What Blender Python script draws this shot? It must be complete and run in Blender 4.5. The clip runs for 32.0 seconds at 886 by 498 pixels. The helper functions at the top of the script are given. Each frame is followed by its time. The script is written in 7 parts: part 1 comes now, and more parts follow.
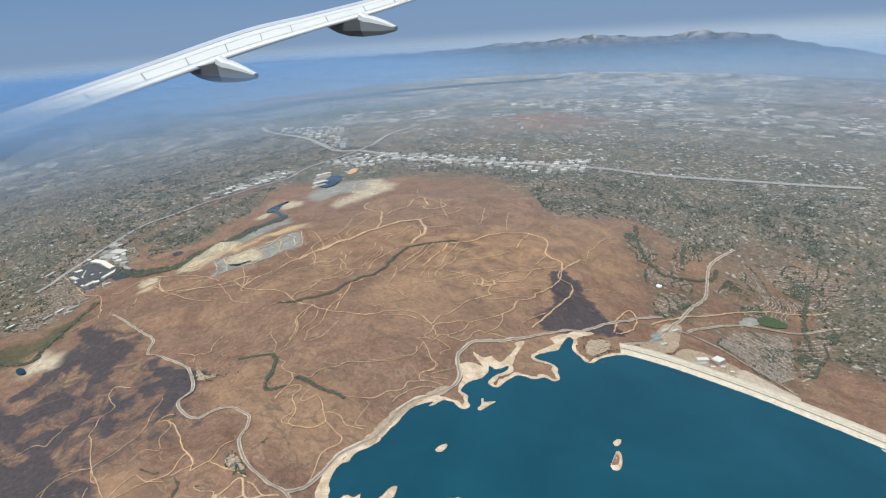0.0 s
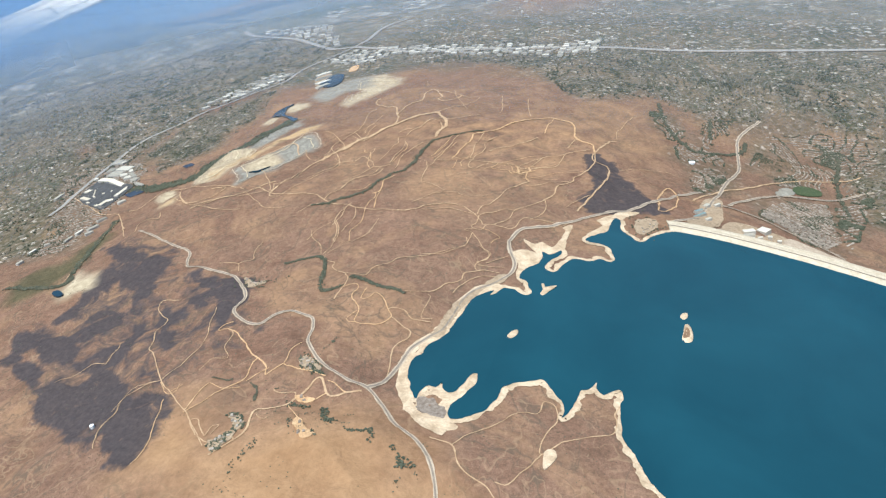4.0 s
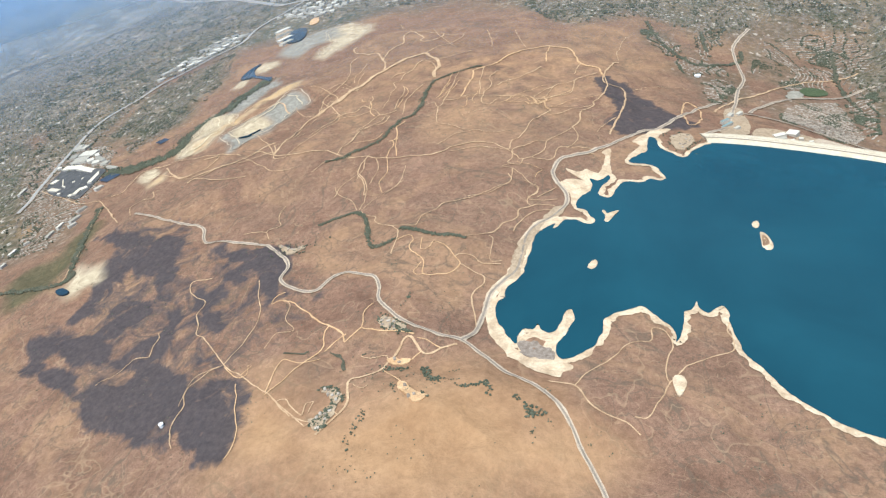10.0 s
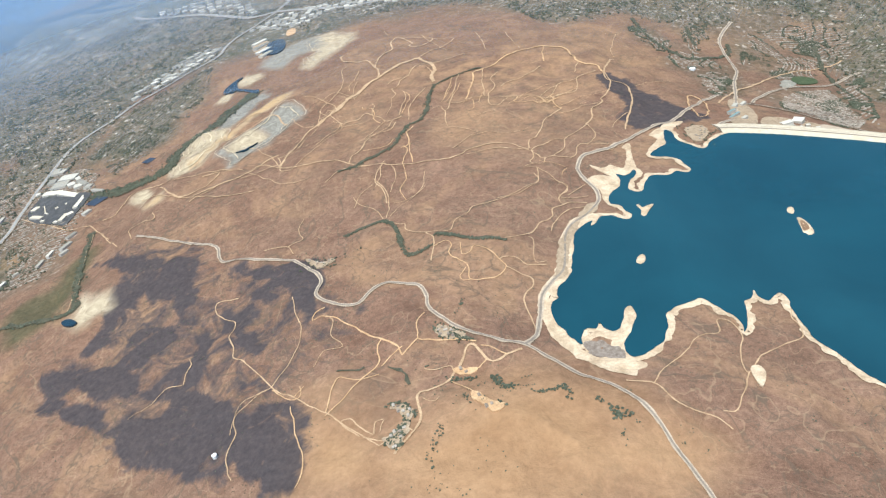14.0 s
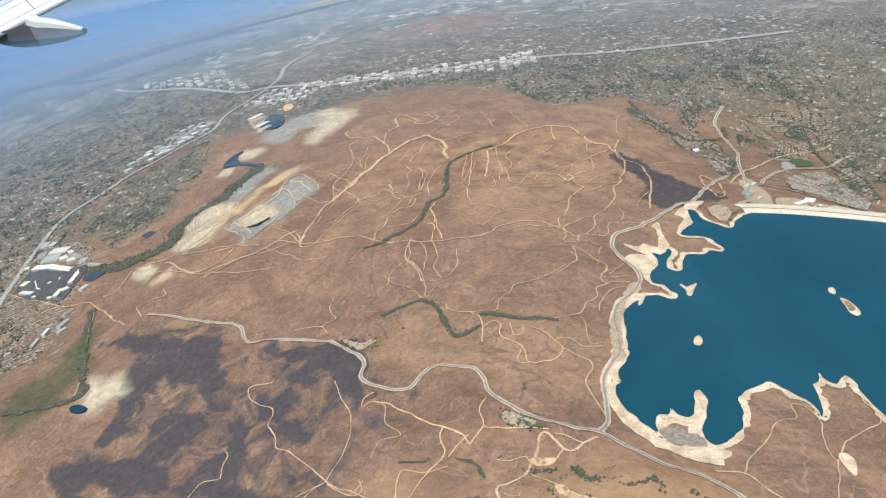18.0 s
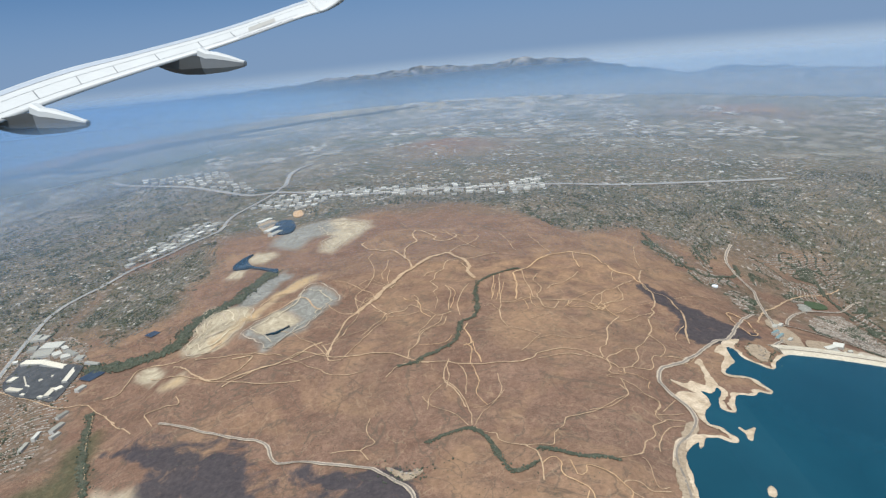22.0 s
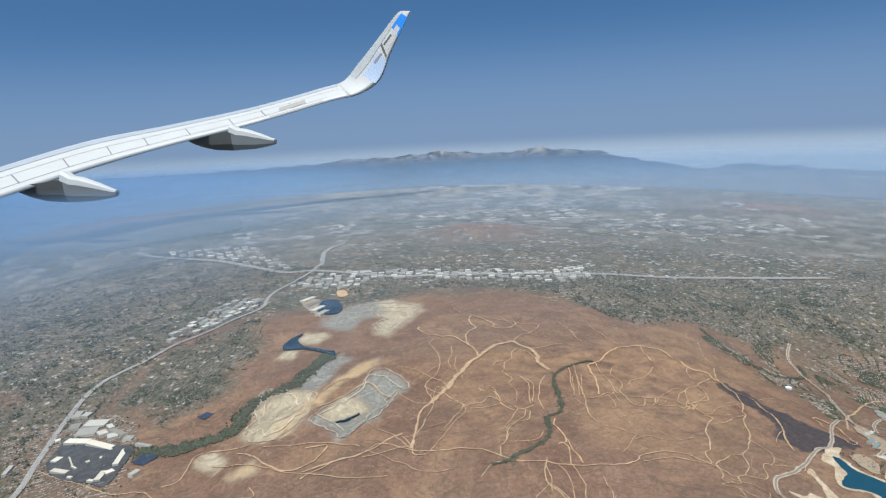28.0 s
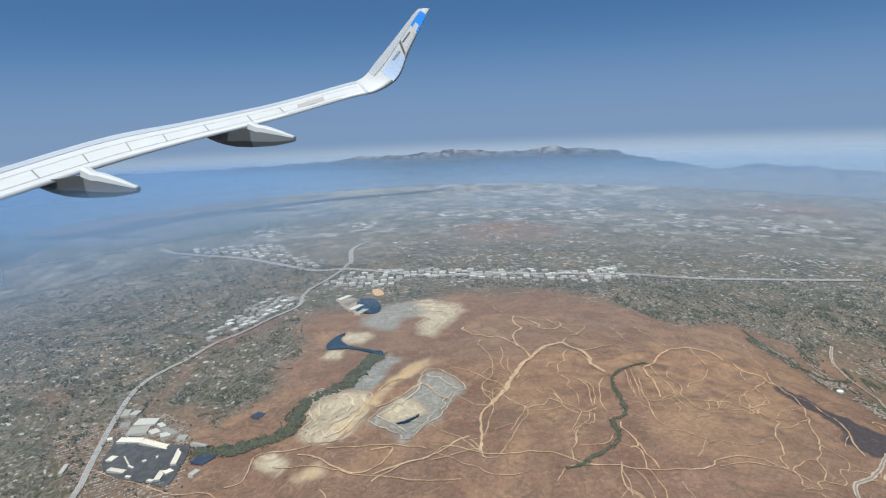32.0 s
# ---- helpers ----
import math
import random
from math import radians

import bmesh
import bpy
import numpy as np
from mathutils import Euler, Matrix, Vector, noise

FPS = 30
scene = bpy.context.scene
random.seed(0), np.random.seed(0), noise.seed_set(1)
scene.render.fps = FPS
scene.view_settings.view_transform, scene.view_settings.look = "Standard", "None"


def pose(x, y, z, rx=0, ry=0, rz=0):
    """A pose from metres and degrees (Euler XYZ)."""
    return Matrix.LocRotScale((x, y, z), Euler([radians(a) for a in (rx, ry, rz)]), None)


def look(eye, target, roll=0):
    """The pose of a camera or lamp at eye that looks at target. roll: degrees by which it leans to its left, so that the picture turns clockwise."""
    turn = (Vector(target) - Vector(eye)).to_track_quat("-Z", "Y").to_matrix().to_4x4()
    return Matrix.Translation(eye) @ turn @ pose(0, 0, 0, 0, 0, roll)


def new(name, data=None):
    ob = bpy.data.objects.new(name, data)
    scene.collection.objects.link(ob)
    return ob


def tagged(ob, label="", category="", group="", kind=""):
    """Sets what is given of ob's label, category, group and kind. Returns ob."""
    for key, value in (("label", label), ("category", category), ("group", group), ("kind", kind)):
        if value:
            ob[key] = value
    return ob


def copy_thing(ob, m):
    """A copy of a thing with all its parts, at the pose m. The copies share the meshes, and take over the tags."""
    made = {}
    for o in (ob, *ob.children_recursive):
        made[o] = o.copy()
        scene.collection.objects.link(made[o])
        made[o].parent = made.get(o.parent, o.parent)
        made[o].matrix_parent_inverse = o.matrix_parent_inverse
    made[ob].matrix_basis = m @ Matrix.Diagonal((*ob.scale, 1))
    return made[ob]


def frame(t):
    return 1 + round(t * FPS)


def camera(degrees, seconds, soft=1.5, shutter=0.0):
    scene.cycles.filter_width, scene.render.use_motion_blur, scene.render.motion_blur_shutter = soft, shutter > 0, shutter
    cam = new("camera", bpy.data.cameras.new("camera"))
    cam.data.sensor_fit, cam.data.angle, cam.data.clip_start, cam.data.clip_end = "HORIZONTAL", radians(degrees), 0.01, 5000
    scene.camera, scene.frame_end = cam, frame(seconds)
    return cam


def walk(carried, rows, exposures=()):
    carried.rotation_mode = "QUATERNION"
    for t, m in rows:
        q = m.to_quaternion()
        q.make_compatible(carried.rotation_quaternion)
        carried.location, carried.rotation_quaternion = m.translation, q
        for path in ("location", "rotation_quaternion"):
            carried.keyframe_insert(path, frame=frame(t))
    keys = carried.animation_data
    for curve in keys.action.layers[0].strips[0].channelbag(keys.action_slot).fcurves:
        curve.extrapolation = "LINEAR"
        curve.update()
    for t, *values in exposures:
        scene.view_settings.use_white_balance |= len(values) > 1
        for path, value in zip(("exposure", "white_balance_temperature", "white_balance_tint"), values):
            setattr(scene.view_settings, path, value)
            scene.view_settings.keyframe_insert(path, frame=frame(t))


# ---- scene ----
import mathutils

# The land is laid out at about one twentieth of its size, so that all of it lies within five kilometres.
cam = camera(66.0, 32.0, soft=1.3)
PATH = [
    (0, pose(248.89, -34.73, 162.68, 70.759, 3.636, 18.839)),
    (0.5, pose(244.90, -35.09, 161.82, 70.135, 3.820, 18.695)),
    (1, pose(240.93, -35.45, 160.95, 69.231, 4.026, 18.503)),
    (1.5, pose(236.97, -35.79, 160.07, 68.296, 4.417, 18.312)),
    (2, pose(233.04, -36.10, 159.16, 67.243, 4.746, 18.064)),
    (2.5, pose(229.13, -36.35, 158.22, 66.125, 5.177, 17.717)),
    (3, pose(225.24, -36.55, 157.25, 64.806, 5.683, 17.264)),
    (3.5, pose(221.35, -36.69, 156.26, 63.473, 6.329, 16.693)),
    (5.5, pose(205.22, -35.98, 152.17, 60.398, 8.201, 14.339)),
    (6, pose(201.01, -35.66, 151.36, 59.969, 8.553, 13.714)),
    (6.5, pose(196.77, -35.31, 150.60, 59.520, 8.969, 12.956)),
    (7, pose(192.53, -34.96, 149.88, 59.053, 9.304, 12.166)),
    (7.5, pose(188.26, -34.59, 149.22, 58.742, 9.687, 11.528)),
    (8, pose(183.99, -34.22, 148.63, 58.401, 9.980, 10.928)),
    (8.5, pose(179.70, -33.86, 148.11, 58.304, 10.080, 10.631)),
    (9, pose(175.43, -33.53, 147.65, 58.199, 10.192, 10.284)),
    (9.5, pose(171.17, -33.24, 147.27, 57.942, 10.497, 9.427)),
    (10, pose(166.94, -32.99, 146.95, 57.665, 10.872, 8.373)),
    (10.5, pose(162.74, -32.76, 146.70, 57.543, 11.016, 7.805)),
    (11, pose(158.58, -32.53, 146.51, 57.463, 11.096, 7.467)),
    (11.5, pose(154.46, -32.28, 146.40, 57.375, 11.193, 7.066)),
    (12, pose(150.40, -32.00, 146.38, 57.285, 11.260, 6.673)),
    (12.5, pose(146.41, -31.67, 146.45, 57.200, 11.278, 6.301)),
    (13, pose(142.45, -31.28, 146.65, 57.229, 11.562, 5.029)),
    (13.5, pose(138.49, -30.81, 146.97, 57.367, 11.749, 3.911)),
    (14, pose(134.49, -30.26, 147.41, 57.491, 11.821, 3.577)),
    (14.5, pose(130.45, -29.65, 147.95, 57.904, 11.736, 3.145)),
    (15, pose(126.37, -28.98, 148.57, 59.337, 11.458, 2.248)),
    (15.5, pose(122.26, -28.27, 149.21, 60.949, 11.052, 1.495)),
    (17.5, pose(105.16, -24.88, 151.78, 62.632, 10.173, 0.847)),
    (18, pose(100.66, -23.81, 152.39, 63.033, 9.939, 0.674)),
    (18.5, pose(96.12, -22.71, 153.01, 64.423, 9.323, 0.472)),
    (19, pose(91.57, -21.57, 153.61, 64.766, 9.125, 0.284)),
    (19.5, pose(87.03, -20.40, 154.18, 65.753, 8.568, 0.121)),
    (20, pose(82.50, -19.21, 154.71, 67.462, 7.557, -0.027)),
    (20.5, pose(78.02, -18.00, 155.18, 69.334, 6.427, -0.162)),
    (21, pose(73.61, -16.79, 155.58, 71.013, 5.741, -0.341)),
    (21.5, pose(69.27, -15.61, 155.89, 71.944, 5.378, -0.427)),
    (22, pose(65.00, -14.44, 156.12, 72.443, 5.260, -0.515)),
    (22.5, pose(60.79, -13.30, 156.31, 72.940, 5.103, -0.571)),
    (23, pose(56.65, -12.18, 156.45, 73.412, 5.027, -0.607)),
    (23.5, pose(52.55, -11.08, 156.58, 73.870, 4.907, -0.633)),
    (24, pose(48.49, -10.00, 156.71, 74.319, 4.695, -0.629)),
    (24.5, pose(44.47, -8.95, 156.85, 74.757, 4.526, -0.643)),
    (25, pose(40.47, -7.92, 157.01, 75.155, 4.401, -0.701)),
    (25.5, pose(36.49, -6.90, 157.19, 76.916, 3.718, -0.586)),
    (26, pose(32.52, -5.91, 157.39, 78.680, 3.070, -0.474)),
    (26.5, pose(28.54, -4.94, 157.61, 79.441, 2.794, -0.396)),
    (28.5, pose(12.30, -1.65, 158.91, 79.368, 2.790, -0.508)),
    (29, pose(8.20, -1.06, 159.27, 79.360, 2.733, -0.526)),
    (29.5, pose(4.10, -0.52, 159.63, 79.330, 2.675, -0.532)),
    (30, pose(0.02, -0.06, 159.96, 79.321, 2.622, -0.531)),
    (30.5, pose(-4.03, 0.29, 160.23, 79.299, 2.561, -0.541)),
    (31, pose(-8.05, 0.58, 160.49, 79.245, 2.548, -0.543)),
    (31.5, pose(-12.07, 0.85, 160.73, 79.192, 2.582, -0.537)),
    (32, pose(-16.08, 1.10, 160.97, 79.192, 2.390, -0.374)),
]
walk(cam, PATH, exposures=[(0, 0.62, 6050, 8), (5, 0.98, 6050, 8), (10, 1.04, 6050, 8), (14, 1.0, 6050, 8), (19, 0.78, 6050, 8), (22, 0.62, 6000, 8), (26, 0.58, 5950, 8), (32, 0.58, 5950, 8)])

# ---- light ----
SUN_UP, SUN_TURN = radians(68), radians(192)      # height of the sun and its bearing from north, clockwise
world = bpy.data.worlds.new("sky")
scene.world = world
world.use_nodes = True
wn, wl = world.node_tree.nodes, world.node_tree.links
sky = wn.new("ShaderNodeTexSky")
sky.sky_type, sky.sun_disc = "NISHITA", False
sky.sun_elevation, sky.sun_rotation = SUN_UP, SUN_TURN
sky.altitude, sky.air_density, sky.dust_density, sky.ozone_density = 1500, 1.0, 4.0, 1.6
coord = wn.new("ShaderNodeTexCoord")
lift = wn.new("ShaderNodeVectorMath")
lift.operation = "MULTIPLY_ADD"                  # seen from a high flight the horizon lies below eye level and the blue begins low
lift.inputs[1].default_value, lift.inputs[2].default_value = (1, 1, 2.0), (0, 0, 0.21)
wl.new(coord.outputs["Generated"], lift.inputs[0])
hold = wn.new("ShaderNodeVectorMath")
hold.operation = "MAXIMUM"                       # the pale band of the horizon goes on down behind the hills
hold.inputs[1].default_value = (-9, -9, 0.03)
wl.new(lift.outputs[0], hold.inputs[0])
wl.new(hold.outputs[0], sky.inputs[0])
tint = wn.new("ShaderNodeMix")
tint.data_type, tint.blend_type = "RGBA", "MULTIPLY"
tint.inputs[0].default_value, tint.inputs[7].default_value = 1.0, (0.72, 1.01, 1.09, 1)
wl.new(sky.outputs[0], tint.inputs[6])
rise = wn.new("ShaderNodeSeparateXYZ")
wl.new(coord.outputs["Generated"], rise.inputs[0])
low_air = wn.new("ShaderNodeMapRange")                   # dusty air lightens the lowest few degrees all round
low_air.interpolation_type = "SMOOTHSTEP"
for k, v in ((1, -0.062), (2, -0.026), (3, 0.9), (4, 0.0)):
    low_air.inputs[k].default_value = v
wl.new(rise.outputs[2], low_air.inputs[0])
band = wn.new("ShaderNodeMix")
band.data_type = "RGBA"
band.inputs[7].default_value = (5.3, 5.75, 6.0, 1)
wl.new(low_air.outputs[0], band.inputs[0])
grey_air = wn.new("ShaderNodeMapRange")                  # and a greyer layer of smoke lies over it
grey_air.interpolation_type = "SMOOTHSTEP"
for k, v in ((1, -0.03), (2, 0.15), (3, 0.9), (4, 0.0)):
    grey_air.inputs[k].default_value = v
wl.new(rise.outputs[2], grey_air.inputs[0])
smoke = wn.new("ShaderNodeMix")
smoke.data_type = "RGBA"
smoke.inputs[7].default_value = (2.05, 2.75, 3.9, 1)
wl.new(grey_air.outputs[0], smoke.inputs[0])
wl.new(tint.outputs[2], smoke.inputs[6])
wl.new(smoke.outputs[2], band.inputs[6])
wl.new(band.outputs[2], wn["Background"].inputs[0])
wn["Background"].inputs[1].default_value = 0.074
sun = new("sun", bpy.data.lights.new("sun", "SUN"))
sun.data.energy, sun.data.angle, sun.data.color = 3.3, radians(0.53), (1.0, 0.965, 0.915)
sun_way = Vector((math.cos(SUN_UP) * math.sin(SUN_TURN), math.cos(SUN_UP) * math.cos(SUN_TURN), math.sin(SUN_UP)))
sun.matrix_world = look(sun_way * 400, (0, 0, 0))

# ---- materials ----


def material(name, rough=0.9, metal=0.0, spec=0.2):
    m = bpy.data.materials.new(name)
    m.use_nodes = True
    b = m.node_tree.nodes["Principled BSDF"]
    b.inputs["Roughness"].default_value, b.inputs["Metallic"].default_value = rough, metal
    b.inputs["Specular IOR Level"].default_value = spec
    return m, m.node_tree.nodes, m.node_tree.links, b


def noise_node(n, l, scale, detail=5, rough=0.6, distort=0.0, source=None):
    tex = n.new("ShaderNodeTexNoise")
    tex.inputs["Scale"].default_value, tex.inputs["Detail"].default_value = scale, detail
    tex.inputs["Roughness"].default_value, tex.inputs["Distortion"].default_value = rough, distort
    if source is None:
        source = n.new("ShaderNodeTexCoord").outputs["Object"]
    l.new(source, tex.inputs["Vector"])
    return tex.outputs["Fac"]


def ramp(n, l, fac, stops):
    r = n.new("ShaderNodeValToRGB")
    while len(r.color_ramp.elements) < len(stops):
        r.color_ramp.elements.new(0.5)
    for e, (p, c) in zip(r.color_ramp.elements, stops):
        e.position, e.color = p, (*c, 1) if len(c) == 3 else (c[0], c[0], c[0], 1)
    l.new(fac, r.inputs[0])
    return r.outputs[0]


def mixed(n, l, fac, a, b, mode="MIX"):
    m = n.new("ShaderNodeMix")
    m.data_type, m.blend_type = "RGBA", mode
    for sock, val in ((m.inputs[0], fac), (m.inputs[6], a), (m.inputs[7], b)):
        if isinstance(val, (int, float)):
            sock.default_value = val
        elif isinstance(val, tuple):
            sock.default_value = (*val, 1)
        else:
            l.new(val, sock)
    return m.outputs[2]


def math_node(n, l, op, a, b):
    m = n.new("ShaderNodeMath")
    m.operation, m.use_clamp = op, op in ("ADD", "MULTIPLY", "SUBTRACT")
    for sock, val in ((m.inputs[0], a), (m.inputs[1], b)):
        if isinstance(val, (int, float)):
            sock.default_value = val
        else:
            l.new(val, sock)
    return m.outputs[0]


def bumped(n, l, b, fac, strength, distance):
    bump = n.new("ShaderNodeBump")
    bump.inputs["Strength"].default_value, bump.inputs["Distance"].default_value = strength, distance
    l.new(fac, bump.inputs["Height"])
    l.new(bump.outputs[0], b.inputs["Normal"])


def earthy(name, low, high, scale, rough=0.95, bump=0.3, spec=0.1, fine=6.0):
    """A matt surface of two tones, mottled at two scales."""
    m, n, l, b = material(name, rough, 0, spec)
    one, two = noise_node(n, l, scale, 6, 0.62), noise_node(n, l, scale * fine, 4, 0.7)
    c = ramp(n, l, one, [(0.32, low), (0.68, high)])
    d = ramp(n, l, two, [(0.3, (0.72,)), (0.7, (1.18,))])
    l.new(mixed(n, l, 1.0, c, d, "MULTIPLY"), b.inputs["Base Color"])
    bumped(n, l, b, two, bump, 0.4)
    return m


def ground_material():
    m, n, l, b = material("dry_land", 0.97, 0, 0.05)
    def mask(name):
        a = n.new("ShaderNodeAttribute")
        a.attribute_name = name
        return n_sep(a.outputs["Color"])
    def n_sep(c):
        s = n.new("ShaderNodeSeparateColor")
        l.new(c, s.inputs[0])
        return s.outputs
    burn, gold, town = mask("cover")
    green, stone, far = mask("cover_more")
    ash, rust, wild = mask("cover_dug")
    big, mid = noise_node(n, l, 0.011, 6, 0.6, 0.6), noise_node(n, l, 0.06, 7, 0.7, 0.15)
    fine, speck = noise_node(n, l, 0.45, 5, 0.72), noise_node(n, l, 1.6, 3, 0.6)
    dry = ramp(n, l, mid, [(0.28, (0.125, 0.070, 0.047)), (0.48, (0.183, 0.106, 0.071)), (0.72, (0.250, 0.151, 0.101))])
    dry = mixed(n, l, ramp(n, l, big, [(0.35, (0.0,)), (0.7, (0.55,))]), dry, (0.195, 0.122, 0.081))
    dry = mixed(n, l, 0.85, dry, ramp(n, l, fine, [(0.32, (0.70,)), (0.68, (1.26,))]), "MULTIPLY")
    dry = mixed(n, l, ramp(n, l, speck, [(0.66, (0.0,)), (0.74, (0.55,))]), dry, (0.085, 0.065, 0.04))
    grain = noise_node(n, l, 2.6, 4, 0.75)
    dry = mixed(n, l, 0.9, dry, ramp(n, l, grain, [(0.34, (0.74,)), (0.66, (1.24,))]), "MULTIPLY")
    bush = n.new("ShaderNodeTexVoronoi")
    bush.inputs["Scale"].default_value = 0.75
    l.new(n.new("ShaderNodeTexCoord").outputs["Object"], bush.inputs["Vector"])
    thick = ramp(n, l, noise_node(n, l, 0.035, 5, 0.6), [(0.45, (0.0,)), (0.62, (0.8,))])
    dots = math_node(n, l, "MULTIPLY", ramp(n, l, bush.outputs["Distance"], [(0.16, (1.0,)), (0.26, (0.0,))]), thick)
    dry = mixed(n, l, dots, dry, (0.075, 0.06, 0.04))
    warm = ramp(n, l, noise_node(n, l, 0.017, 5, 0.65, 1.0), [(0.5, (0.0,)), (0.66, (0.7,))])
    dry = mixed(n, l, warm, dry, mixed(n, l, 0.7, (0.305, 0.185, 0.105), ramp(n, l, fine, [(0.3, (0.7,)), (0.7, (1.2,))]), "MULTIPLY"))
    dim = ramp(n, l, noise_node(n, l, 0.024, 6, 0.7, 1.5), [(0.54, (0.0,)), (0.72, (0.6,))])
    dry = mixed(n, l, dim, dry, (0.132, 0.089, 0.061))
    for scale, wide, depth in ((0.021, 0.012, 0.75), (0.055, 0.015, 0.65), (0.13, 0.022, 0.28)):      # dry gullies
        vein = ramp(n, l, noise_node(n, l, scale, 4, 0.55, 1.1), [(0.5 - wide, (0.0,)), (0.5, (depth,)), (0.5 + wide, (0.0,))])
        dry = mixed(n, l, vein, dry, (0.115, 0.085, 0.06))
    hay = ramp(n, l, mid, [(0.3, (0.272, 0.156, 0.080)), (0.7, (0.392, 0.240, 0.128))])
    hay = mixed(n, l, 0.6, hay, ramp(n, l, fine, [(0.3, (0.78,)), (0.7, (1.15,))]), "MULTIPLY")
    char = ramp(n, l, fine, [(0.3, (0.042, 0.038, 0.041)), (0.7, (0.074, 0.063, 0.063))])
    # worn orange slopes laced with wheel tracks, and faint stock trails everywhere
    worn = math_node(n, l, "MULTIPLY", wild, ramp(n, l, noise_node(n, l, 0.05, 5, 0.6, 0.5), [(0.40, (0.0,)), (0.62, (0.75,))]))
    dry = mixed(n, l, worn, dry, mixed(n, l, 0.6, (0.355, 0.215, 0.118), ramp(n, l, fine, [(0.3, (0.7,)), (0.7, (1.25,))]), "MULTIPLY"))
    for scale, wide, depth in ((0.03, 0.0035, 0.5), (0.085, 0.006, 0.35)):
        trail = ramp(n, l, noise_node(n, l, scale, 3, 0.5, 0.7), [(0.47 - wide, (0.0,)), (0.47, (depth,)), (0.47 + wide, (0.0,))])
        dry = mixed(n, l, trail, dry, (0.40, 0.275, 0.165))
    c = mixed(n, l, gold, dry, hay)
    ragged = math_node(n, l, "ADD", math_node(n, l, "ADD", math_node(n, l, "MULTIPLY", noise_node(n, l, 0.075, 7, 0.65, 1.2), 0.66), math_node(n, l, "MULTIPLY", noise_node(n, l, 0.24, 5, 0.7, 0.3), 0.2)), math_node(n, l, "MULTIPLY", burn, 0.5))
    scorch = ramp(n, l, ragged, [(0.57, (0.0,)), (0.64, (0.55,)), (0.71, (0.93,))])
    scorch = math_node(n, l, "MULTIPLY", scorch, ramp(n, l, burn, [(0.10, (0.0,)), (0.30, (1.0,))]))
    c = mixed(n, l, scorch, c, char)
    # gardens, roofs and streets too small to build
    cell = n.new("ShaderNodeTexVoronoi")
    cell.inputs["Scale"].default_value = 0.42
    l.new(n.new("ShaderNodeTexCoord").outputs["Object"], cell.inputs["Vector"])
    tone = n_sep(cell.outputs["Color"])
    lots = ramp(n, l, tone[0], [(0.0, (0.036, 0.042, 0.022)), (0.4, (0.066, 0.066, 0.038)), (0.55, (0.13, 0.102, 0.068)),
                                (0.85, (0.17, 0.143, 0.108)), (0.92, (0.25, 0.215, 0.165)), (1.0, (0.66, 0.60, 0.51))])
    ward = ramp(n, l, noise_node(n, l, 0.022, 6, 0.65, 0.5), [(0.35, (0.058, 0.063, 0.040)), (0.5, (0.122, 0.10, 0.070)), (0.62, (0.215, 0.150, 0.095))])
    lots = mixed(n, l, 0.45, lots, ward)
    bend = n.new("ShaderNodeVectorMath")
    bend.operation = "MULTIPLY_ADD"
    swirl = n.new("ShaderNodeTexNoise")
    swirl.inputs["Scale"].default_value = 0.012
    l.new(n.new("ShaderNodeTexCoord").outputs["Object"], swirl.inputs["Vector"])
    l.new(swirl.outputs["Color"], bend.inputs[0])
    bend.inputs[1].default_value = (60, 60, 0)
    l.new(n.new("ShaderNodeTexCoord").outputs["Object"], bend.inputs[2])
    for scale, edge, tone_of in ((0.028, 0.035, (0.045, 0.055, 0.036)), (0.075, 0.035, (0.15, 0.135, 0.11))):
        web = n.new("ShaderNodeTexVoronoi")
        web.feature = "DISTANCE_TO_EDGE"
        web.inputs["Scale"].default_value = scale
        l.new(bend.outputs[0], web.inputs["Vector"])
        lots = mixed(n, l, ramp(n, l, web.outputs["Distance"], [(edge * 0.7, (0.55,)), (edge * 1.1, (0.0,))]), lots, tone_of)
    c = mixed(n, l, town, c, lots)
    plain = ramp(n, l, noise_node(n, l, 0.012, 7, 0.7, 0.3), [(0.3, (0.07, 0.075, 0.055)), (0.5, (0.15, 0.13, 0.10)), (0.68, (0.38, 0.325, 0.25))])
    plots = n.new("ShaderNodeTexVoronoi")
    plots.inputs["Scale"].default_value = 0.06
    plots.distance = "CHEBYCHEV"
    l.new(n.new("ShaderNodeTexCoord").outputs["Object"], plots.inputs["Vector"])
    fields = ramp(n, l, n_sep(plots.outputs["Color"])[0], [(0.0, (0.05, 0.055, 0.04)), (0.4, (0.10, 0.10, 0.075)), (0.7, (0.18, 0.16, 0.13)), (0.9, (0.28, 0.25, 0.21)), (1.0, (0.50, 0.46, 0.40))])
    c = mixed(n, l, far, c, mixed(n, l, 0.45, mixed(n, l, 0.35, plain, lots), fields))
    wood = ramp(n, l, fine, [(0.3, (0.035, 0.045, 0.022)), (0.7, (0.075, 0.085, 0.045))])
    c = mixed(n, l, green, c, wood)
    rock = ramp(n, l, noise_node(n, l, 0.09, 8, 0.72, 2.5), [(0.3, (0.245, 0.188, 0.122)), (0.5, (0.38, 0.308, 0.205)), (0.7, (0.54, 0.45, 0.315))])
    c = mixed(n, l, stone, c, mixed(n, l, rust, rock, mixed(n, l, 0.7, (0.42, 0.285, 0.15), ramp(n, l, fine, [(0.3, (0.75,)), (0.7, (1.2,))]), "MULTIPLY")))
